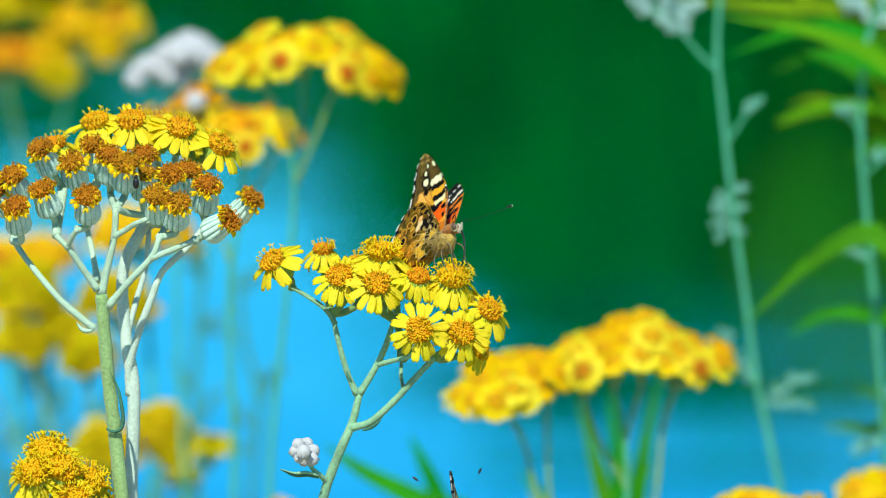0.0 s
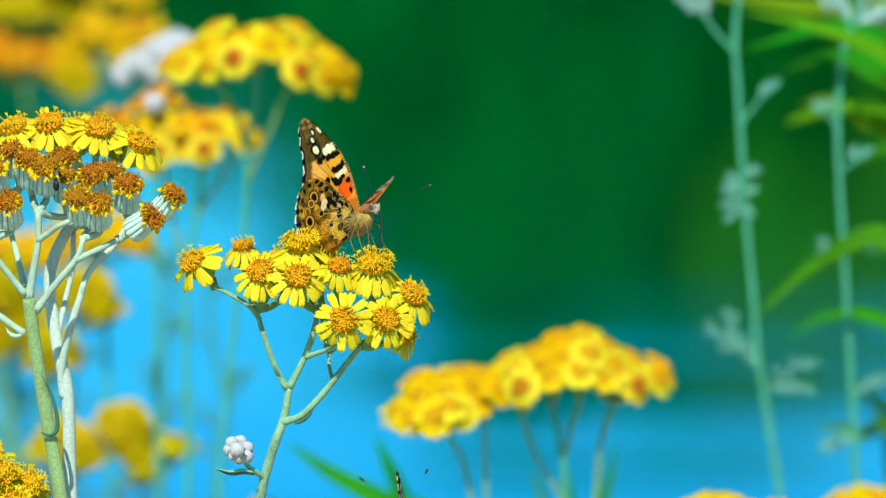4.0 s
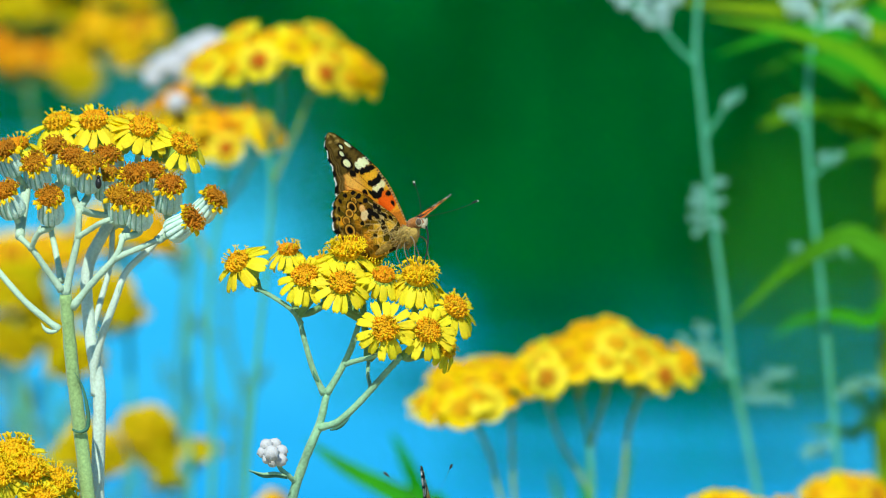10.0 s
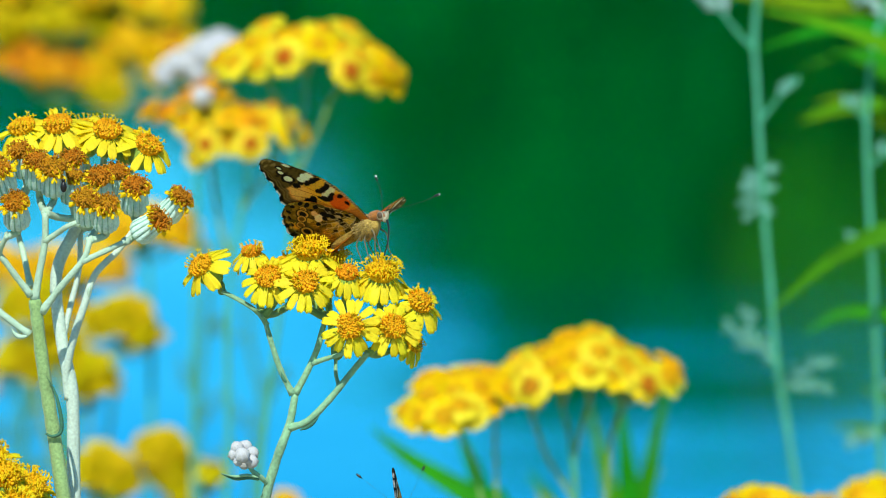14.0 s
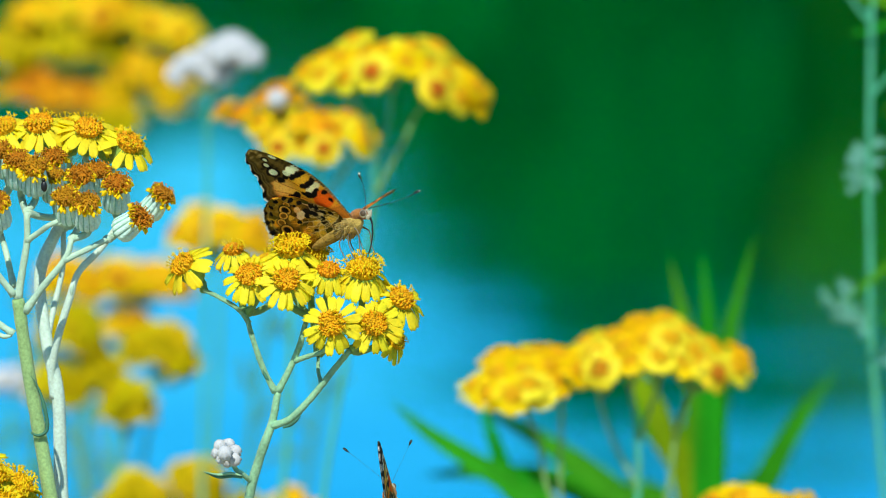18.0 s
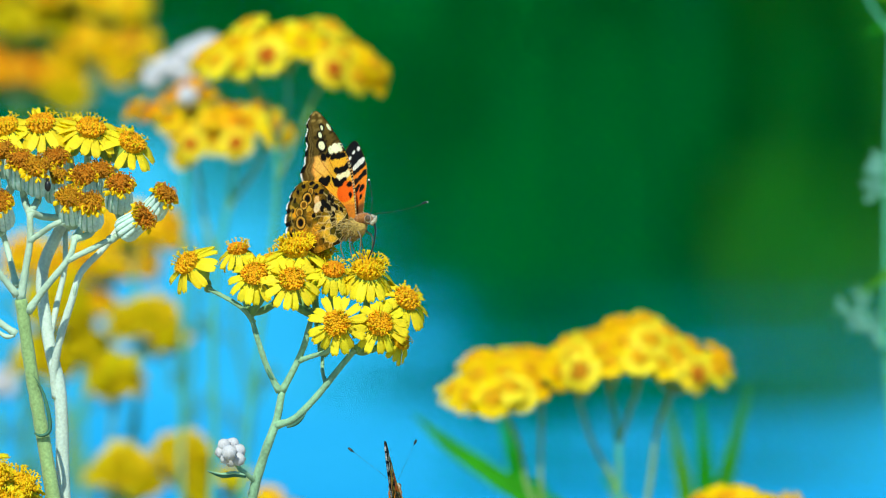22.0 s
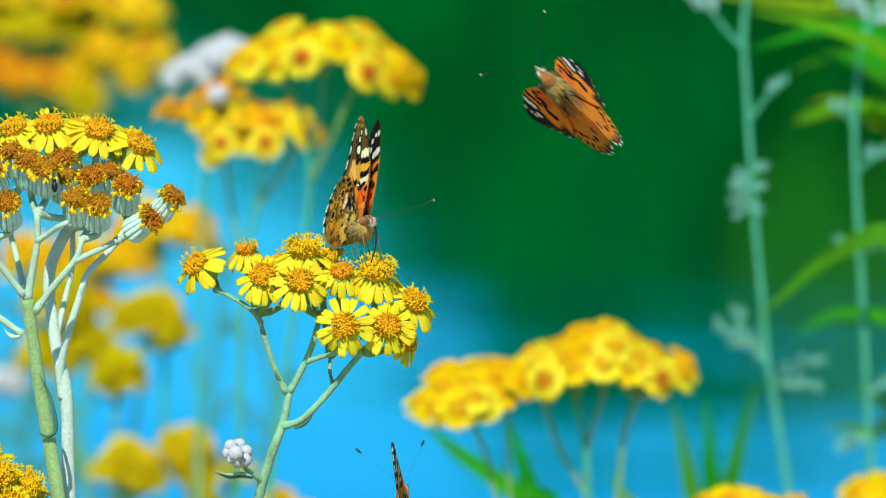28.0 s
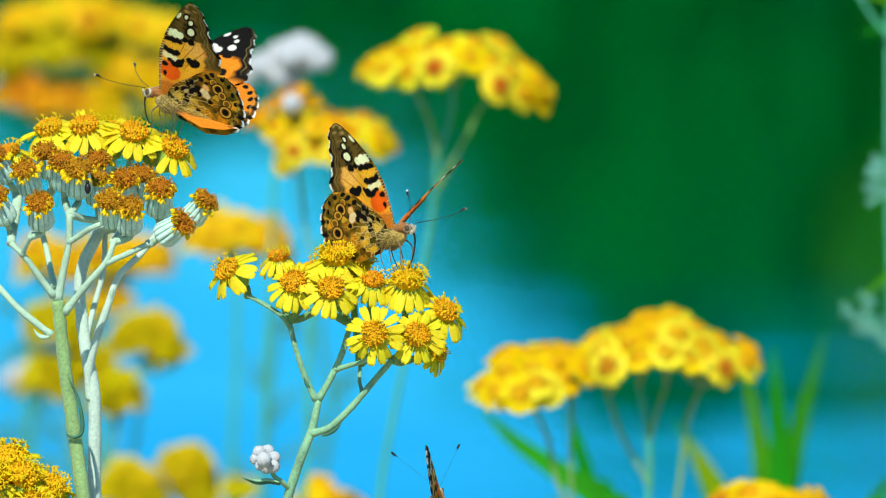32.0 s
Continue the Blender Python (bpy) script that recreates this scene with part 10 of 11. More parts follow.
    walk(resting, [
        (0.0, pose(-0.0073, 0.0040, 0.9995, -2.3, -34.5, -43.0)),
        (1.0, pose(-0.0086, 0.0040, 1.0000, -0.8, -38.3, -40.9)),
        (2.0, pose(-0.0058, 0.0040, 0.9998, -0.3, -30.9, -38.8)),
        (3.0, pose(-0.0088, 0.0040, 1.0021, -0.5, -35.2, -41.8)),
        (5.5, pose(-0.0116, 0.0040, 1.0049, 0.5, -22.1, -46.3)),
        (6.0, pose(-0.0110, 0.0040, 1.0039, 1.0, -26.1, -44.8)),
        (7.0, pose(-0.0087, 0.0040, 1.0025, 2.1, -27.0, -46.0)),
        (8.0, pose(-0.0088, 0.0040, 1.0018, 1.2, -27.9, -43.5)),
        (9.0, pose(-0.0080, 0.0040, 1.0013, 0.5, -27.5, -43.2)),
        (10.0, pose(-0.0080, 0.0040, 1.0016, 0.4, -26.4, -43.6)),
        (11.0, pose(-0.0089, 0.0040, 1.0025, -0.4, -27.1, -45.3)),
        (12.0, pose(-0.0101, 0.0040, 1.0030, 0.6, -29.3, -46.8)),
        (13.0, pose(-0.0086, 0.0040, 1.0028, 0.3, -28.1, -44.4)),
        (14.0, pose(-0.0106, 0.0040, 1.0040, 1.4, -23.7, -43.5)),
        (14.5, pose(-0.0108, 0.0040, 1.0037, 2.3, -24.5, -43.3)),
        (16.5, pose(-0.0103, 0.0040, 1.0037, 1.7, -25.8, -39.6)),
        (17.0, pose(-0.0101, 0.0040, 1.0036, 1.7, -25.6, -39.7)),
        (18.0, pose(-0.0112, 0.0040, 1.0038, 1.3, -26.0, -38.4)),
        (18.5, pose(-0.0124, 0.0040, 1.0042, 0.4, -25.6, -35.6)),
        (19.0, pose(-0.0125, 0.0040, 1.0036, -0.1, -28.2, -38.8)),
        (20.0, pose(-0.0111, 0.0040, 1.0038, -2.0, -21.8, -41.4)),
        (21.0, pose(-0.0120, 0.0040, 1.0040, -1.9, -20.7, -42.1)),
        (22.0, pose(-0.0113, 0.0040, 1.0036, -1.2, -18.0, -40.1)),
        (23.0, pose(-0.0108, 0.0040, 1.0037, -0.2, -17.2, -36.4)),
        (24.0, pose(-0.0109, 0.0040, 1.0037, 0.2, -16.8, -34.6)),
        (25.0, pose(-0.0114, 0.0040, 1.0038, 0.3, -16.9, -33.9)),
        (25.5, pose(-0.0111, 0.0040, 1.0038, 0.2, -19.5, -35.7)),
        (28.0, pose(-0.0099, 0.0040, 1.0034, 6.4, -17.9, -62.9)),
        (28.5, pose(-0.0099, 0.0040, 1.0036, 5.5, -8.1, -55.1)),
        (29.0, pose(-0.0098, 0.0040, 1.0037, 4.5, -13.0, -50.1)),
        (30.0, pose(-0.0091, 0.0040, 1.0034, 3.8, -14.7, -48.9)),
        (31.0, pose(-0.0088, 0.0040, 1.0021, 1.8, -16.8, -35.7)),
        (32.0, pose(-0.0099, 0.0040, 1.0026, 1.9, -17.8, -39.8)),
    ])
    walk(w[1], [
        (0.0, wing_pose(1, 41.0, -7.5, -1.0)),
        (1.0, wing_pose(1, 41.5, -5.0, 1.0)),
        (2.0, wing_pose(1, 17.2, -4.0, 2.0)),
        (3.0, wing_pose(1, 27.8, -4.0, 6.5)),
        (5.5, wing_pose(1, 17.1, -16.0, -22.0)),
        (6.0, wing_pose(1, 4.4, -12.5, -23.0)),
        (7.0, wing_pose(1, 9.1, -12.0, -5.0)),
        (8.0, wing_pose(1, 11.9, -10.0, -6.5)),
        (9.0, wing_pose(1, 19.6, -7.0, 0.0)),
        (10.0, wing_pose(1, 19.4, -7.0, -1.0)),
        (11.0, wing_pose(1, 26.9, -8.0, 3.0)),
        (12.0, wing_pose(1, 24.7, -9.0, 1.0)),
        (13.0, wing_pose(1, 16.2, -10.0, 1.5)),
        (14.0, wing_pose(1, 13.7, -16.0, -10.0)),
        (14.5, wing_pose(1, 13.8, -14.5, -8.8)),
        (16.5, wing_pose(1, 14.0, -8.5, -3.8)),
        (17.0, wing_pose(1, 14.1, -7.0, -2.5)),
        (18.0, wing_pose(1, 14.5, -4.5, -3.0)),
        (18.5, wing_pose(1, 24.3, -3.0, -2.0)),
        (19.0, wing_pose(1, 47.8, -1.5, -1.0)),
        (20.0, wing_pose(1, 78.0, -6.5, -7.8)),
        (21.0, wing_pose(1, 65.4, -11.5, -14.5)),
        (22.0, wing_pose(1, 52.4, -11.0, -10.0)),
        (23.0, wing_pose(1, 43.1, -4.0, -9.0)),
        (24.0, wing_pose(1, 28.4, 3.0, -16.0)),
        (25.0, wing_pose(1, 28.8, 3.5, -17.0)),
        (25.5, wing_pose(1, 30.4, 2.5, -13.0)),
        (28.0, wing_pose(1, 62.0, -3.5, -3.0)),
        (28.5, wing_pose(1, 68.4, 3.5, -15.5)),
        (29.0, wing_pose(1, 57.0, 2.5, -13.0)),
        (30.0, wing_pose(1, 54.2, 3.0, -15.0)),
        (31.0, wing_pose(1, 24.4, 24.5, -22.0)),
        (32.0, wing_pose(1, 31.0, 18.0, -20.5)),
    ])
    walk(w[-1], [
        (0.0, wing_pose(-1, 117.7)),
        (1.0, wing_pose(-1, 102.3)),
        (2.0, wing_pose(-1, 98.4)),
        (3.0, wing_pose(-1, 98.9)),
        (5.5, wing_pose(-1, 55.2)),
        (6.0, wing_pose(-1, 41.1)),
        (7.0, wing_pose(-1, 54.1)),
        (8.0, wing_pose(-1, 64.2)),
        (9.0, wing_pose(-1, 73.4)),
        (10.0, wing_pose(-1, 74.4)),
        (11.0, wing_pose(-1, 81.1)),
        (12.0, wing_pose(-1, 68.8)),
        (13.0, wing_pose(-1, 61.8)),
        (14.0, wing_pose(-1, 43.4)),
        (14.5, wing_pose(-1, 49.6)),
        (16.5, wing_pose(-1, 50.6)),
        (17.0, wing_pose(-1, 50.0)),
        (18.0, wing_pose(-1, 51.0)),
        (18.5, wing_pose(-1, 64.2)),
        (19.0, wing_pose(-1, 95.9)),
        (20.0, wing_pose(-1, 105.2)),
        (21.0, wing_pose(-1, 97.7)),
        (22.0, wing_pose(-1, 94.9)),
        (23.0, wing_pose(-1, 95.6)),
        (24.0, wing_pose(-1, 87.8)),
        (25.0, wing_pose(-1, 88.1)),
        (25.5, wing_pose(-1, 90.2)),
        (28.0, wing_pose(-1, 112.0)),
        (28.5, wing_pose(-1, 107.7)),
        (29.0, wing_pose(-1, 105.1)),
        (30.0, wing_pose(-1, 101.2)),
        (31.0, wing_pose(-1, 87.8)),
        (32.0, wing_pose(-1, 83.3)),
    ])
    walk(w[1].children[0], [(0.0, hind_pose(1, -12.0)), (32.0, hind_pose(1, -12.0))])
    walk(w[-1].children[0], [
        (0.0, hind_pose(-1, -9.6)),
        (1.0, hind_pose(-1, -11.2)),
        (2.0, hind_pose(-1, -6.5)),
        (3.0, hind_pose(-1, -8.3)),
        (5.5, hind_pose(-1, 6.6)),
        (6.0, hind_pose(-1, -0.0)),
        (7.0, hind_pose(-1, -2.3)),
        (8.0, hind_pose(-1, -5.5)),
        (9.0, hind_pose(-1, -4.4)),
        (10.0, hind_pose(-1, -4.4)),
        (11.0, hind_pose(-1, -4.5)),
        (12.0, hind_pose(-1, -6.4)),
        (13.0, hind_pose(-1, -5.5)),
        (14.0, hind_pose(-1, 0.4)),
        (14.5, hind_pose(-1, -1.9)),
        (16.5, hind_pose(-1, -1.1)),
        (17.0, hind_pose(-1, -1.7)),
        (18.0, hind_pose(-1, -1.6)),
        (18.5, hind_pose(-1, 1.4)),
        (19.0, hind_pose(-1, -1.2)),
        (20.0, hind_pose(-1, 2.5)),
        (21.0, hind_pose(-1, 4.5)),
        (22.0, hind_pose(-1, 5.1)),
        (23.0, hind_pose(-1, 5.4)),
        (24.0, hind_pose(-1, 6.5)),
        (25.0, hind_pose(-1, 6.4)),
        (25.5, hind_pose(-1, 5.0)),
        (28.0, hind_pose(-1, -3.0)),
        (28.5, hind_pose(-1, 10.2)),
        (29.0, hind_pose(-1, 10.0)),
        (30.0, hind_pose(-1, 8.4)),
        (31.0, hind_pose(-1, 8.3)),
        (32.0, hind_pose(-1, 5.7)),
    ])
    w = wings(arriving)
    walk(arriving, [
        (0.0, pose(0.2026, 0.1500, 1.0222, 0.0, -10.0, 185.0)),
        (25.5, pose(0.2187, 0.1500, 1.0227, 0.0, -10.0, 185.0)),
        (27.0, pose(0.1097, 0.0500, 1.0219, 0.0, -15.0, 185.0)),
        (27.3, pose(0.0900, 0.0200, 1.0224, -37.1, -5.7, -174.3)),
        (27.5, pose(0.0722, 0.0120, 1.0146, -2.9, -2.5, 152.7)),
        (27.7, pose(0.0611, 0.0150, 1.0261, -35.7, -30.1, -165.1)),
        (27.9, pose(0.0406, 0.0120, 1.0323, -91.3, -45.5, -171.6)),
        (28.0, pose(0.0361, 0.0120, 1.0331, -91.3, -45.5, -171.6)),
        (28.2, pose(0.0290, 0.0120, 1.0428, -82.7, -43.0, -171.9)),
        (28.4, pose(0.0231, 0.0120, 1.0491, 20.0, -20.0, 165.0)),
        (28.6, pose(0.0147, 0.0120, 1.0548, 10.0, -10.0, 175.0)),
        (28.8, pose(0.0086, 0.0120, 1.0548, 10.0, -15.0, 175.0)),
        (29.0, pose(-0.0071, 0.0120, 1.0495, 10.0, -35.0, 127.5)),
        (29.4, pose(-0.0145, 0.0120, 1.0580, -4.3, -27.2, 151.2)),
        (29.6, pose(-0.0215, 0.0120, 1.0580, -4.3, -27.2, 151.2)),
        (29.8, pose(-0.0265, 0.0120, 1.0577, -14.8, -8.9, 174.0)),
        (30.0, pose(-0.0302, 0.0120, 1.0582, -14.8, -8.9, 174.0)),
        (30.2, pose(-0.0362, 0.0120, 1.0574, -4.3, -27.2, 151.2)),
        (30.4, pose(-0.0412, 0.0120, 1.0469, -4.3, -27.2, 151.2)),
        (30.6, pose(-0.0478, 0.0120, 1.0412, -4.3, -27.2, 151.2)),
        (30.8, pose(-0.0530, 0.0120, 1.0352, -4.3, -27.2, 151.2)),
        (31.0, pose(-0.0552, 0.0120, 1.0327, -4.3, -27.2, 151.2)),
        (31.5, pose(-0.0569, 0.0120, 1.0316, -2.6, -15.1, 158.4)),
        (32.0, pose(-0.0557, 0.0120, 1.0316, -2.6, -15.1, 158.4)),
    ])
    walk(w[1], [
        (0.00, wing_pose(1, 40.0)),
        (25.50, wing_pose(1, 40.0)),
        (27.00, wing_pose(1, 50.0)),
        (27.30, wing_pose(1, -10.0)),
        (27.50, wing_pose(1, 37.5)),
        (27.70, wing_pose(1, 60.0)),
        (27.90, wing_pose(1, -66.0)),
        (28.00, wing_pose(1, -76.0)),
        (28.20, wing_pose(1, -55.0)),
        (28.40, wing_pose(1, 55.0)),
        (28.60, wing_pose(1, -20.0)),
        (28.80, wing_pose(1, 45.0)),
        (29.00, wing_pose(1, 68.0)),
        (29.40, wing_pose(1, 84.0)),
        (29.60, wing_pose(1, 84.0)),
        (29.70, wing_pose(1, 25.0)),
        (29.80, wing_pose(1, -35.0)),
        (30.00, wing_pose(1, -32.0)),
        (30.10, wing_pose(1, 25.0)),
        (30.20, wing_pose(1, 84.0)),
        (30.40, wing_pose(1, 83.4)),
        (30.60, wing_pose(1, 75.0)),
        (30.80, wing_pose(1, 42.0)),
        (31.00, wing_pose(1, 83.4)),
        (31.50, wing_pose(1, 67.7)),
        (32.00, wing_pose(1, 67.7)),
    ])
    walk(w[-1], [
        (0.00, wing_pose(-1, 40.0)),
        (25.50, wing_pose(-1, 40.0)),
        (27.00, wing_pose(-1, 50.0)),
        (27.30, wing_pose(-1, -10.0)),
        (27.50, wing_pose(-1, 34.0)),
        (27.70, wing_pose(-1, 55.0)),
        (27.90, wing_pose(-1, -66.0)),
        (28.00, wing_pose(-1, -76.0)),
        (28.20, wing_pose(-1, -55.0)),
        (28.40, wing_pose(-1, 50.0)),
        (28.60, wing_pose(-1, -20.0)),
        (28.80, wing_pose(-1, 45.0)),
        (29.00, wing_pose(-1, 60.0)),
        (29.40, wing_pose(-1, 96.0)),
        (29.60, wing_pose(-1, 96.0)),
        (29.70, wing_pose(-1, 25.0)),
        (29.80, wing_pose(-1, -35.0)),
        (30.00, wing_pose(-1, -40.0)),
        (30.10, wing_pose(-1, 25.0)),
        (30.20, wing_pose(-1, 96.0)),
        (30.40, wing_pose(-1, 98.5)),
        (30.60, wing_pose(-1, 62.0)),
        (30.80, wing_pose(-1, -6.0)),
        (30.90, wing_pose(-1, 50.0)),
        (31.00, wing_pose(-1, 98.5)),
        (31.50, wing_pose(-1, 33.0)),
        (32.00, wing_pose(-1, 33.0)),
    ])
    for side in (1, -1):
        walk(w[side].children[0], [(0.0, hind_pose(side, 14.0)), (32.0, hind_pose(side, 14.0))])
    w = wings(below)
    walk(below, [
        (0.0, pose(-0.0018, -0.0040, 0.9341, -8.0, -41.0, 94.0)),
        (0.5, pose(-0.0023, -0.0040, 0.9342, -8.0, -41.0, 94.0)),
        (1.0, pose(-0.0035, -0.0040, 0.9332, -8.0, -41.0, 94.0)),
        (1.5, pose(-0.0036, -0.0040, 0.9338, -8.0, -41.0, 94.0)),
        (2.0, pose(-0.0045, -0.0040, 0.9338, -8.0, -41.0, 94.0)),
        (2.5, pose(-0.0045, -0.0040, 0.9341, -8.0, -41.0, 94.0)),
        (3.0, pose(-0.0029, -0.0040, 0.9341, -8.0, -41.0, 94.0)),
        (3.5, pose(-0.0004, -0.0040, 0.9337, -8.0, -41.0, 94.0)),
        (5.5, pose(0.0021, -0.0040, 0.9353, -8.0, -41.0, 94.0)),
        (6.0, pose(0.0007, -0.0040, 0.9357, -8.0, -41.0, 94.0)),
        (6.5, pose(-0.0002, -0.0040, 0.9356, -8.0, -41.0, 94.0)),
        (7.0, pose(-0.0006, -0.0040, 0.9365, -8.0, -41.0, 94.0)),
        (7.5, pose(-0.0011, -0.0040, 0.9362, -8.0, -41.0, 94.0)),
        (8.0, pose(-0.0016, -0.0040, 0.9375, -8.0, -41.0, 94.0)),
        (8.5, pose(-0.0010, -0.0040, 0.9357, -8.0, -41.0, 94.0)),
        (9.0, pose(-0.0007, -0.0040, 0.9352, -8.0, -41.0, 94.0)),
        (9.5, pose(-0.0006, -0.0040, 0.9355, -8.0, -41.0, 94.0)),
        (10.0, pose(-0.0007, -0.0040, 0.9351, -8.0, -41.0, 94.0)),
        (10.5, pose(-0.0017, -0.0040, 0.9350, -8.0, -41.0, 94.0)),
        (11.0, pose(-0.0017, -0.0040, 0.9357, -8.0, -41.0, 94.0)),
        (11.5, pose(-0.0021, -0.0040, 0.9358, -8.0, -41.0, 94.0)),
        (12.0, pose(-0.0022, -0.0040, 0.9350, -8.0, -41.0, 94.0)),
        (12.5, pose(-0.0020, -0.0040, 0.9352, -8.0, -41.0, 94.0)),
        (13.0, pose(-0.0021, -0.0040, 0.9358, -8.0, -41.0, 94.0)),
        (13.5, pose(-0.0015, -0.0040, 0.9358, -8.0, -41.0, 94.0)),
        (14.0, pose(-0.0007, -0.0040, 0.9353, -8.0, -41.0, 94.0)),
        (14.3, pose(-0.0002, -0.0040, 0.9353, -8.0, -41.0, 94.0)),
        (14.4, pose(0.0011, -0.0040, 0.9445, -5.0, -12.0, 94.0)),
        (14.5, pose(0.0010, -0.0040, 0.9445, -5.0, -12.0, 94.0)),
        (14.9, pose(0.0014, -0.0040, 0.9394, -8.0, -41.0, 94.0)),
        (16.5, pose(-0.0006, -0.0040, 0.9420, -8.0, -41.0, 94.0)),
        (17.0, pose(-0.0013, -0.0040, 0.9413, -8.0, -41.0, 94.0)),
        (17.5, pose(-0.0007, -0.0040, 0.9409, -8.0, -41.0, 94.0)),
        (18.0, pose(-0.0002, -0.0040, 0.9408, -8.0, -41.0, 94.0)),
        (18.5, pose(-0.0002, -0.0040, 0.9410, -8.0, -41.0, 94.0)),
        (19.0, pose(0.0007, -0.0040, 0.9403, -8.0, -41.0, 94.0)),
        (19.5, pose(0.0005, -0.0040, 0.9408, -8.0, -41.0, 94.0)),
        (20.0, pose(0.0009, -0.0040, 0.9407, -8.0, -41.0, 94.0)),
        (20.5, pose(0.0009, -0.0040, 0.9406, -8.0, -41.0, 94.0)),
        (21.0, pose(0.0012, -0.0040, 0.9405, -8.0, -41.0, 94.0)),
        (21.5, pose(0.0007, -0.0040, 0.9413, -8.0, -41.0, 94.0)),
        (22.0, pose(0.0001, -0.0040, 0.9408, -8.0, -41.0, 94.0)),
        (22.5, pose(-0.0009, -0.0040, 0.9409, -8.0, -41.0, 94.0)),
        (23.0, pose(-0.0015, -0.0040, 0.9409, -8.0, -41.0, 94.0)),
        (23.5, pose(-0.0010, -0.0040, 0.9410, -8.0, -41.0, 94.0)),
        (24.0, pose(-0.0006, -0.0040, 0.9411, -8.0, -41.0, 94.0)),
        (24.5, pose(-0.0008, -0.0040, 0.9412, -8.0, -41.0, 94.0)),
        (25.0, pose(-0.0003, -0.0040, 0.9408, -8.0, -41.0, 94.0)),
        (25.5, pose(0.0005, -0.0040, 0.9413, -8.0, -41.0, 94.0)),
        (27.5, pose(0.0009, -0.0040, 0.9412, -8.0, -41.0, 94.0)),
        (28.0, pose(0.0005, -0.0040, 0.9408, -8.0, -41.0, 94.0)),
        (28.5, pose(0.0004, -0.0040, 0.9409, -8.0, -41.0, 94.0)),
        (29.0, pose(0.0005, -0.0040, 0.9411, -8.0, -41.0, 94.0)),
        (29.5, pose(0.0007, -0.0040, 0.9408, -8.0, -41.0, 94.0)),
        (30.0, pose(0.0011, -0.0040, 0.9420, -8.0, -41.0, 94.0)),
        (30.5, pose(0.0015, -0.0040, 0.9412, -8.0, -41.0, 94.0)),
        (31.0, pose(0.0021, -0.0040, 0.9423, -8.0, -41.0, 94.0)),
        (31.5, pose(0.0027, -0.0040, 0.9419, -8.0, -41.0, 94.0)),
        (32.0, pose(0.0023, -0.0040, 0.9409, -8.0, -41.0, 94.0)),
    ])
    walk(w[1], [
        (0.00, wing_pose(1, 92.4)),
        (14.00, wing_pose(1, 92.4)),
        (14.30, wing_pose(1, 88.0)),
        (14.40, wing_pose(1, 38.0)),
        (14.50, wing_pose(1, 38.0)),
        (14.90, wing_pose(1, 75.0)),
        (16.50, wing_pose(1, 92.4)),
        (32.00, wing_pose(1, 92.4)),
    ])
    walk(w[-1], [
        (0.00, wing_pose(-1, 92.4)),
        (14.00, wing_pose(-1, 92.4)),
        (14.30, wing_pose(-1, 88.0)),
        (14.40, wing_pose(-1, 38.0)),
        (14.50, wing_pose(-1, 38.0)),
        (14.90, wing_pose(-1, 75.0)),
        (16.50, wing_pose(-1, 92.4)),
        (32.00, wing_pose(-1, 92.4)),
    ])
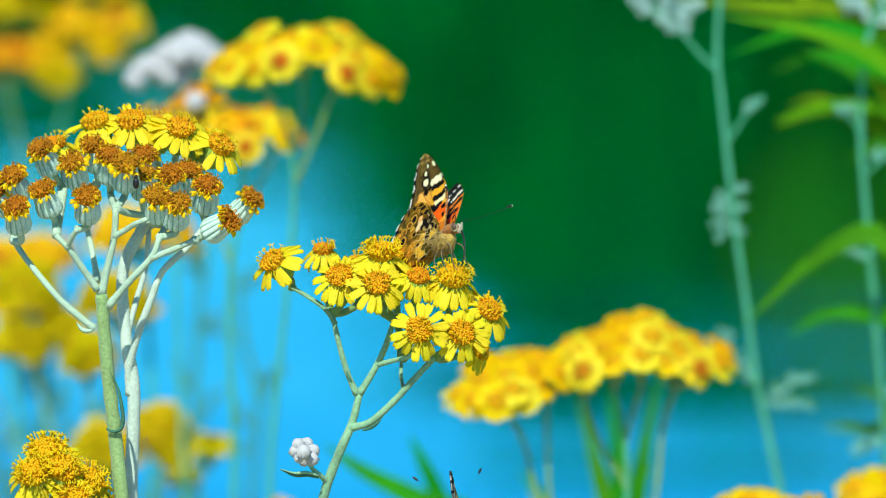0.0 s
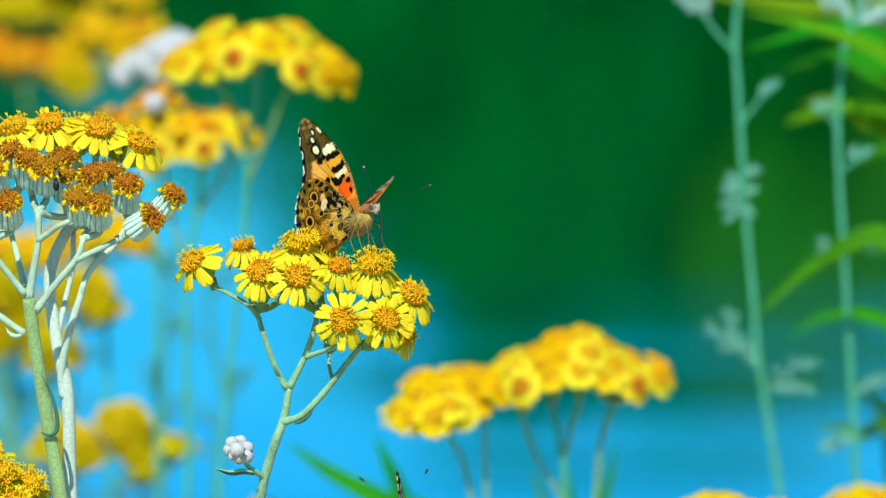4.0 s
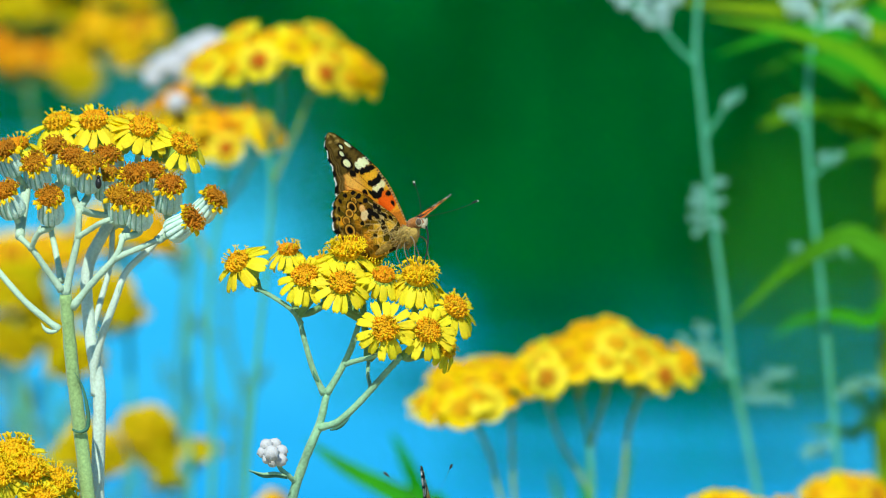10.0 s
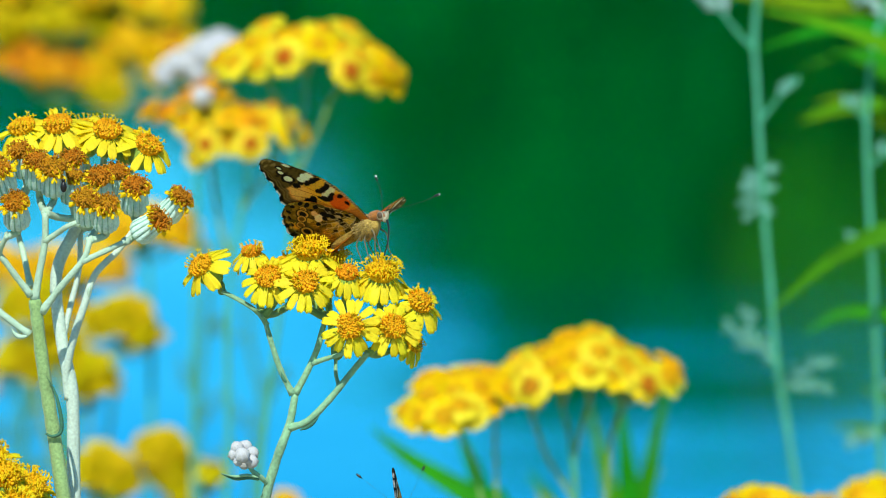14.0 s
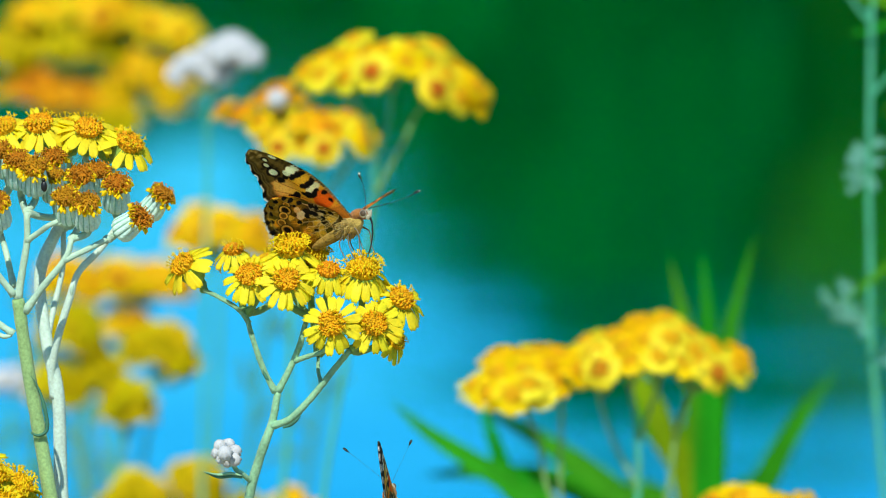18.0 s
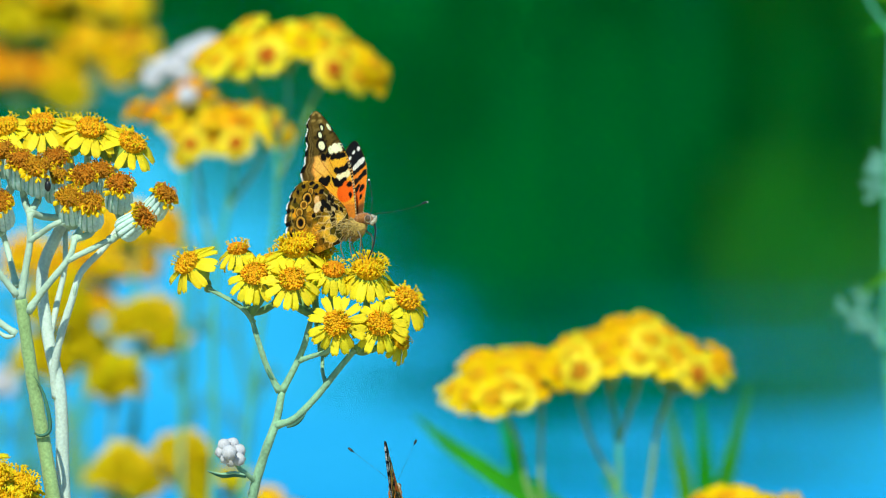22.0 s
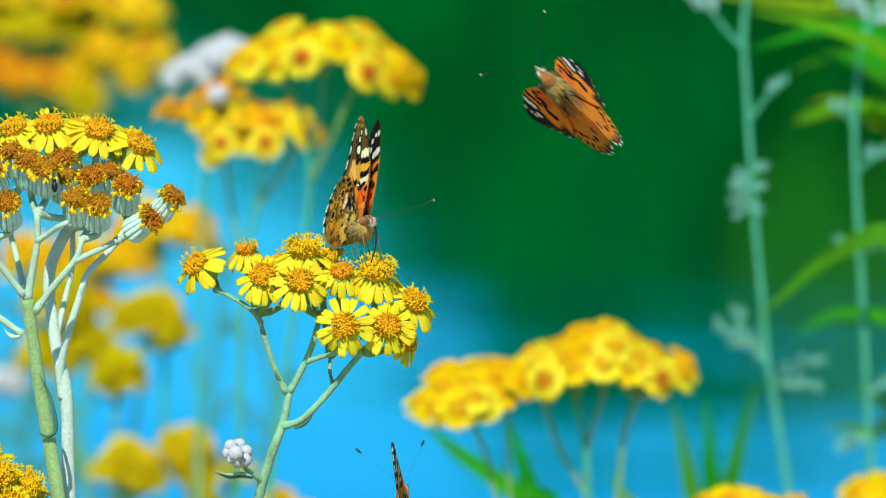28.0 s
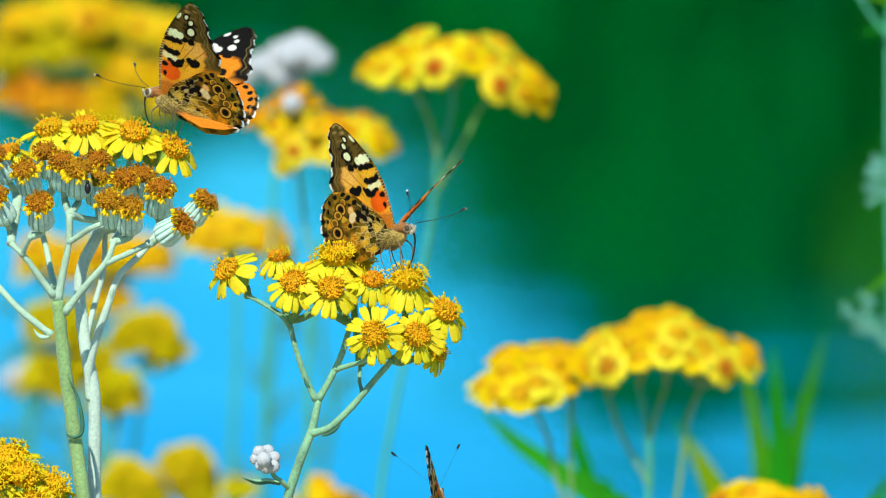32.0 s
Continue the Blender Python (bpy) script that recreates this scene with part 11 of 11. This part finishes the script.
    walk(beetle, [
        (0.0, pose(-0.0732, -0.0110, 1.0159, 0, 0.92, 0)),
        (0.5, pose(-0.0726, -0.0110, 1.0161, 0, 1.13, 0)),
        (1.0, pose(-0.0723, -0.0110, 1.0160, 0, 1.56, 0)),
        (1.5, pose(-0.0733, -0.0110, 1.0159, 0, 1.22, 0)),
        (2.0, pose(-0.0742, -0.0110, 1.0160, 0, 0.63, 0)),
        (2.5, pose(-0.0748, -0.0110, 1.0159, 0, -0.02, 0)),
        (3.0, pose(-0.0746, -0.0110, 1.0156, 0, -0.34, 0)),
        (3.5, pose(-0.0755, -0.0110, 1.0154, 0, -1.78, 0)),
        (5.5, pose(-0.0764, -0.0110, 1.0152, 0, -2.74, 0)),
        (6.0, pose(-0.0761, -0.0110, 1.0153, 0, -2.29, 0)),
        (6.5, pose(-0.0760, -0.0110, 1.0155, 0, -2.00, 0)),
        (7.0, pose(-0.0750, -0.0110, 1.0156, 0, -0.98, 0)),
        (7.5, pose(-0.0745, -0.0110, 1.0158, 0, -0.49, 0)),
        (8.0, pose(-0.0740, -0.0110, 1.0159, 0, 0.05, 0)),
        (8.5, pose(-0.0742, -0.0110, 1.0158, 0, -0.03, 0)),
        (9.0, pose(-0.0742, -0.0110, 1.0158, 0, 0.00, 0)),
        (9.5, pose(-0.0738, -0.0110, 1.0159, 0, 0.52, 0)),
        (10.0, pose(-0.0739, -0.0110, 1.0159, 0, 0.31, 0)),
        (10.5, pose(-0.0751, -0.0110, 1.0158, 0, -0.86, 0)),
        (11.0, pose(-0.0756, -0.0110, 1.0157, 0, -1.64, 0)),
        (11.5, pose(-0.0755, -0.0110, 1.0157, 0, -1.70, 0)),
        (12.0, pose(-0.0757, -0.0110, 1.0156, 0, -1.81, 0)),
        (12.5, pose(-0.0762, -0.0110, 1.0156, 0, -2.17, 0)),
        (13.0, pose(-0.0768, -0.0110, 1.0156, 0, -2.50, 0)),
        (13.5, pose(-0.0762, -0.0110, 1.0155, 0, -2.08, 0)),
        (14.0, pose(-0.0754, -0.0110, 1.0157, 0, -1.56, 0)),
        (14.5, pose(-0.0753, -0.0110, 1.0157, 0, -1.62, 0)),
        (16.5, pose(-0.0754, -0.0110, 1.0157, 0, -1.45, 0)),
        (17.0, pose(-0.0759, -0.0110, 1.0156, 0, -1.89, 0)),
        (17.5, pose(-0.0762, -0.0110, 1.0155, 0, -2.33, 0)),
        (18.0, pose(-0.0762, -0.0110, 1.0154, 0, -2.60, 0)),
        (18.5, pose(-0.0760, -0.0110, 1.0154, 0, -2.60, 0)),
        (19.0, pose(-0.0762, -0.0110, 1.0153, 0, -2.60, 0)),
        (19.5, pose(-0.0768, -0.0110, 1.0154, 0, -3.04, 0)),
        (20.0, pose(-0.0768, -0.0110, 1.0154, 0, -2.91, 0)),
        (20.5, pose(-0.0764, -0.0110, 1.0154, 0, -2.52, 0)),
        (21.0, pose(-0.0761, -0.0110, 1.0154, 0, -2.32, 0)),
        (21.5, pose(-0.0763, -0.0110, 1.0154, 0, -2.55, 0)),
        (22.0, pose(-0.0763, -0.0110, 1.0155, 0, -2.56, 0)),
        (22.5, pose(-0.0760, -0.0110, 1.0156, 0, -2.15, 0)),
        (23.0, pose(-0.0757, -0.0110, 1.0156, 0, -1.80, 0)),
        (23.5, pose(-0.0758, -0.0110, 1.0156, 0, -1.80, 0)),
        (24.0, pose(-0.0759, -0.0110, 1.0155, 0, -1.96, 0)),
        (24.5, pose(-0.0759, -0.0110, 1.0156, 0, -1.98, 0)),
        (25.0, pose(-0.0758, -0.0110, 1.0156, 0, -1.99, 0)),
        (25.5, pose(-0.0758, -0.0110, 1.0157, 0, -1.99, 0)),
        (27.5, pose(-0.0759, -0.0110, 1.0156, 0, -2.03, 0)),
        (28.0, pose(-0.0760, -0.0110, 1.0155, 0, -2.15, 0)),
        (28.5, pose(-0.0758, -0.0110, 1.0157, 0, -1.89, 0)),
        (29.0, pose(-0.0755, -0.0110, 1.0157, 0, -1.58, 0)),
        (29.5, pose(-0.0752, -0.0110, 1.0158, 0, -1.30, 0)),
        (30.0, pose(-0.0752, -0.0110, 1.0158, 0, -1.10, 0)),
        (30.5, pose(-0.0753, -0.0110, 1.0159, 0, -0.99, 0)),
        (31.0, pose(-0.0751, -0.0110, 1.0160, 0, -0.77, 0)),
        (31.5, pose(-0.0746, -0.0110, 1.0159, 0, -0.52, 0)),
        (32.0, pose(-0.0747, -0.0110, 1.0159, 0, -0.68, 0)),
    ])
    walk(bee, [
        (0.0, pose(0.1401, 0.0700, 0.9930, 0, 12, 172)),
        (6.0, pose(0.1486, 0.0700, 0.9925, 0, 12, 167)),
        (6.4, pose(0.1005, 0.0700, 0.9966, 0, 12, 175)),
        (6.6, pose(0.0773, 0.0700, 0.9985, 0, 12, 177)),
        (6.8, pose(0.0632, 0.0700, 1.0019, 0, 12, 175)),
        (7.0, pose(0.0478, 0.0700, 1.0062, 0, 12, 170)),
        (7.2, pose(0.0325, 0.0700, 1.0096, 0, 12, 167)),
        (7.4, pose(0.0196, 0.0700, 1.0119, 0, 12, 169)),
        (7.6, pose(0.0078, 0.0700, 1.0136, 0, 12, 173)),
        (7.8, pose(0.0003, 0.0700, 1.0164, 0, 12, 177)),
        (8.0, pose(-0.0078, 0.0700, 1.0203, 0, 12, 176)),
        (8.3, pose(-0.0192, 0.0700, 1.0250, 0, 12, 169)),
        (8.6, pose(-0.0356, 0.0700, 1.0290, 0, 12, 168)),
        (8.9, pose(-0.0475, 0.0700, 1.0295, 0, 8, 174)),
        (9.0, pose(-0.0518, 0.0700, 1.0291, 0, 8, 177)),
        (9.2, pose(-0.0635, 0.0700, 1.0285, 0, 8, 177)),
        (9.5, pose(-0.0836, 0.0700, 1.0235, 0, 8, 170)),
        (9.7, pose(-0.0975, 0.0700, 1.0200, 0, 8, 167)),
        (10.0, pose(-0.1246, 0.0700, 1.0141, 0, 8, 171)),
        (10.5, pose(-0.1383, 0.0700, 1.0129, 0, 8, 176)),
        (32.0, pose(-0.1536, 0.0700, 1.0138, 0, 8, 173)),
    ])


motions()
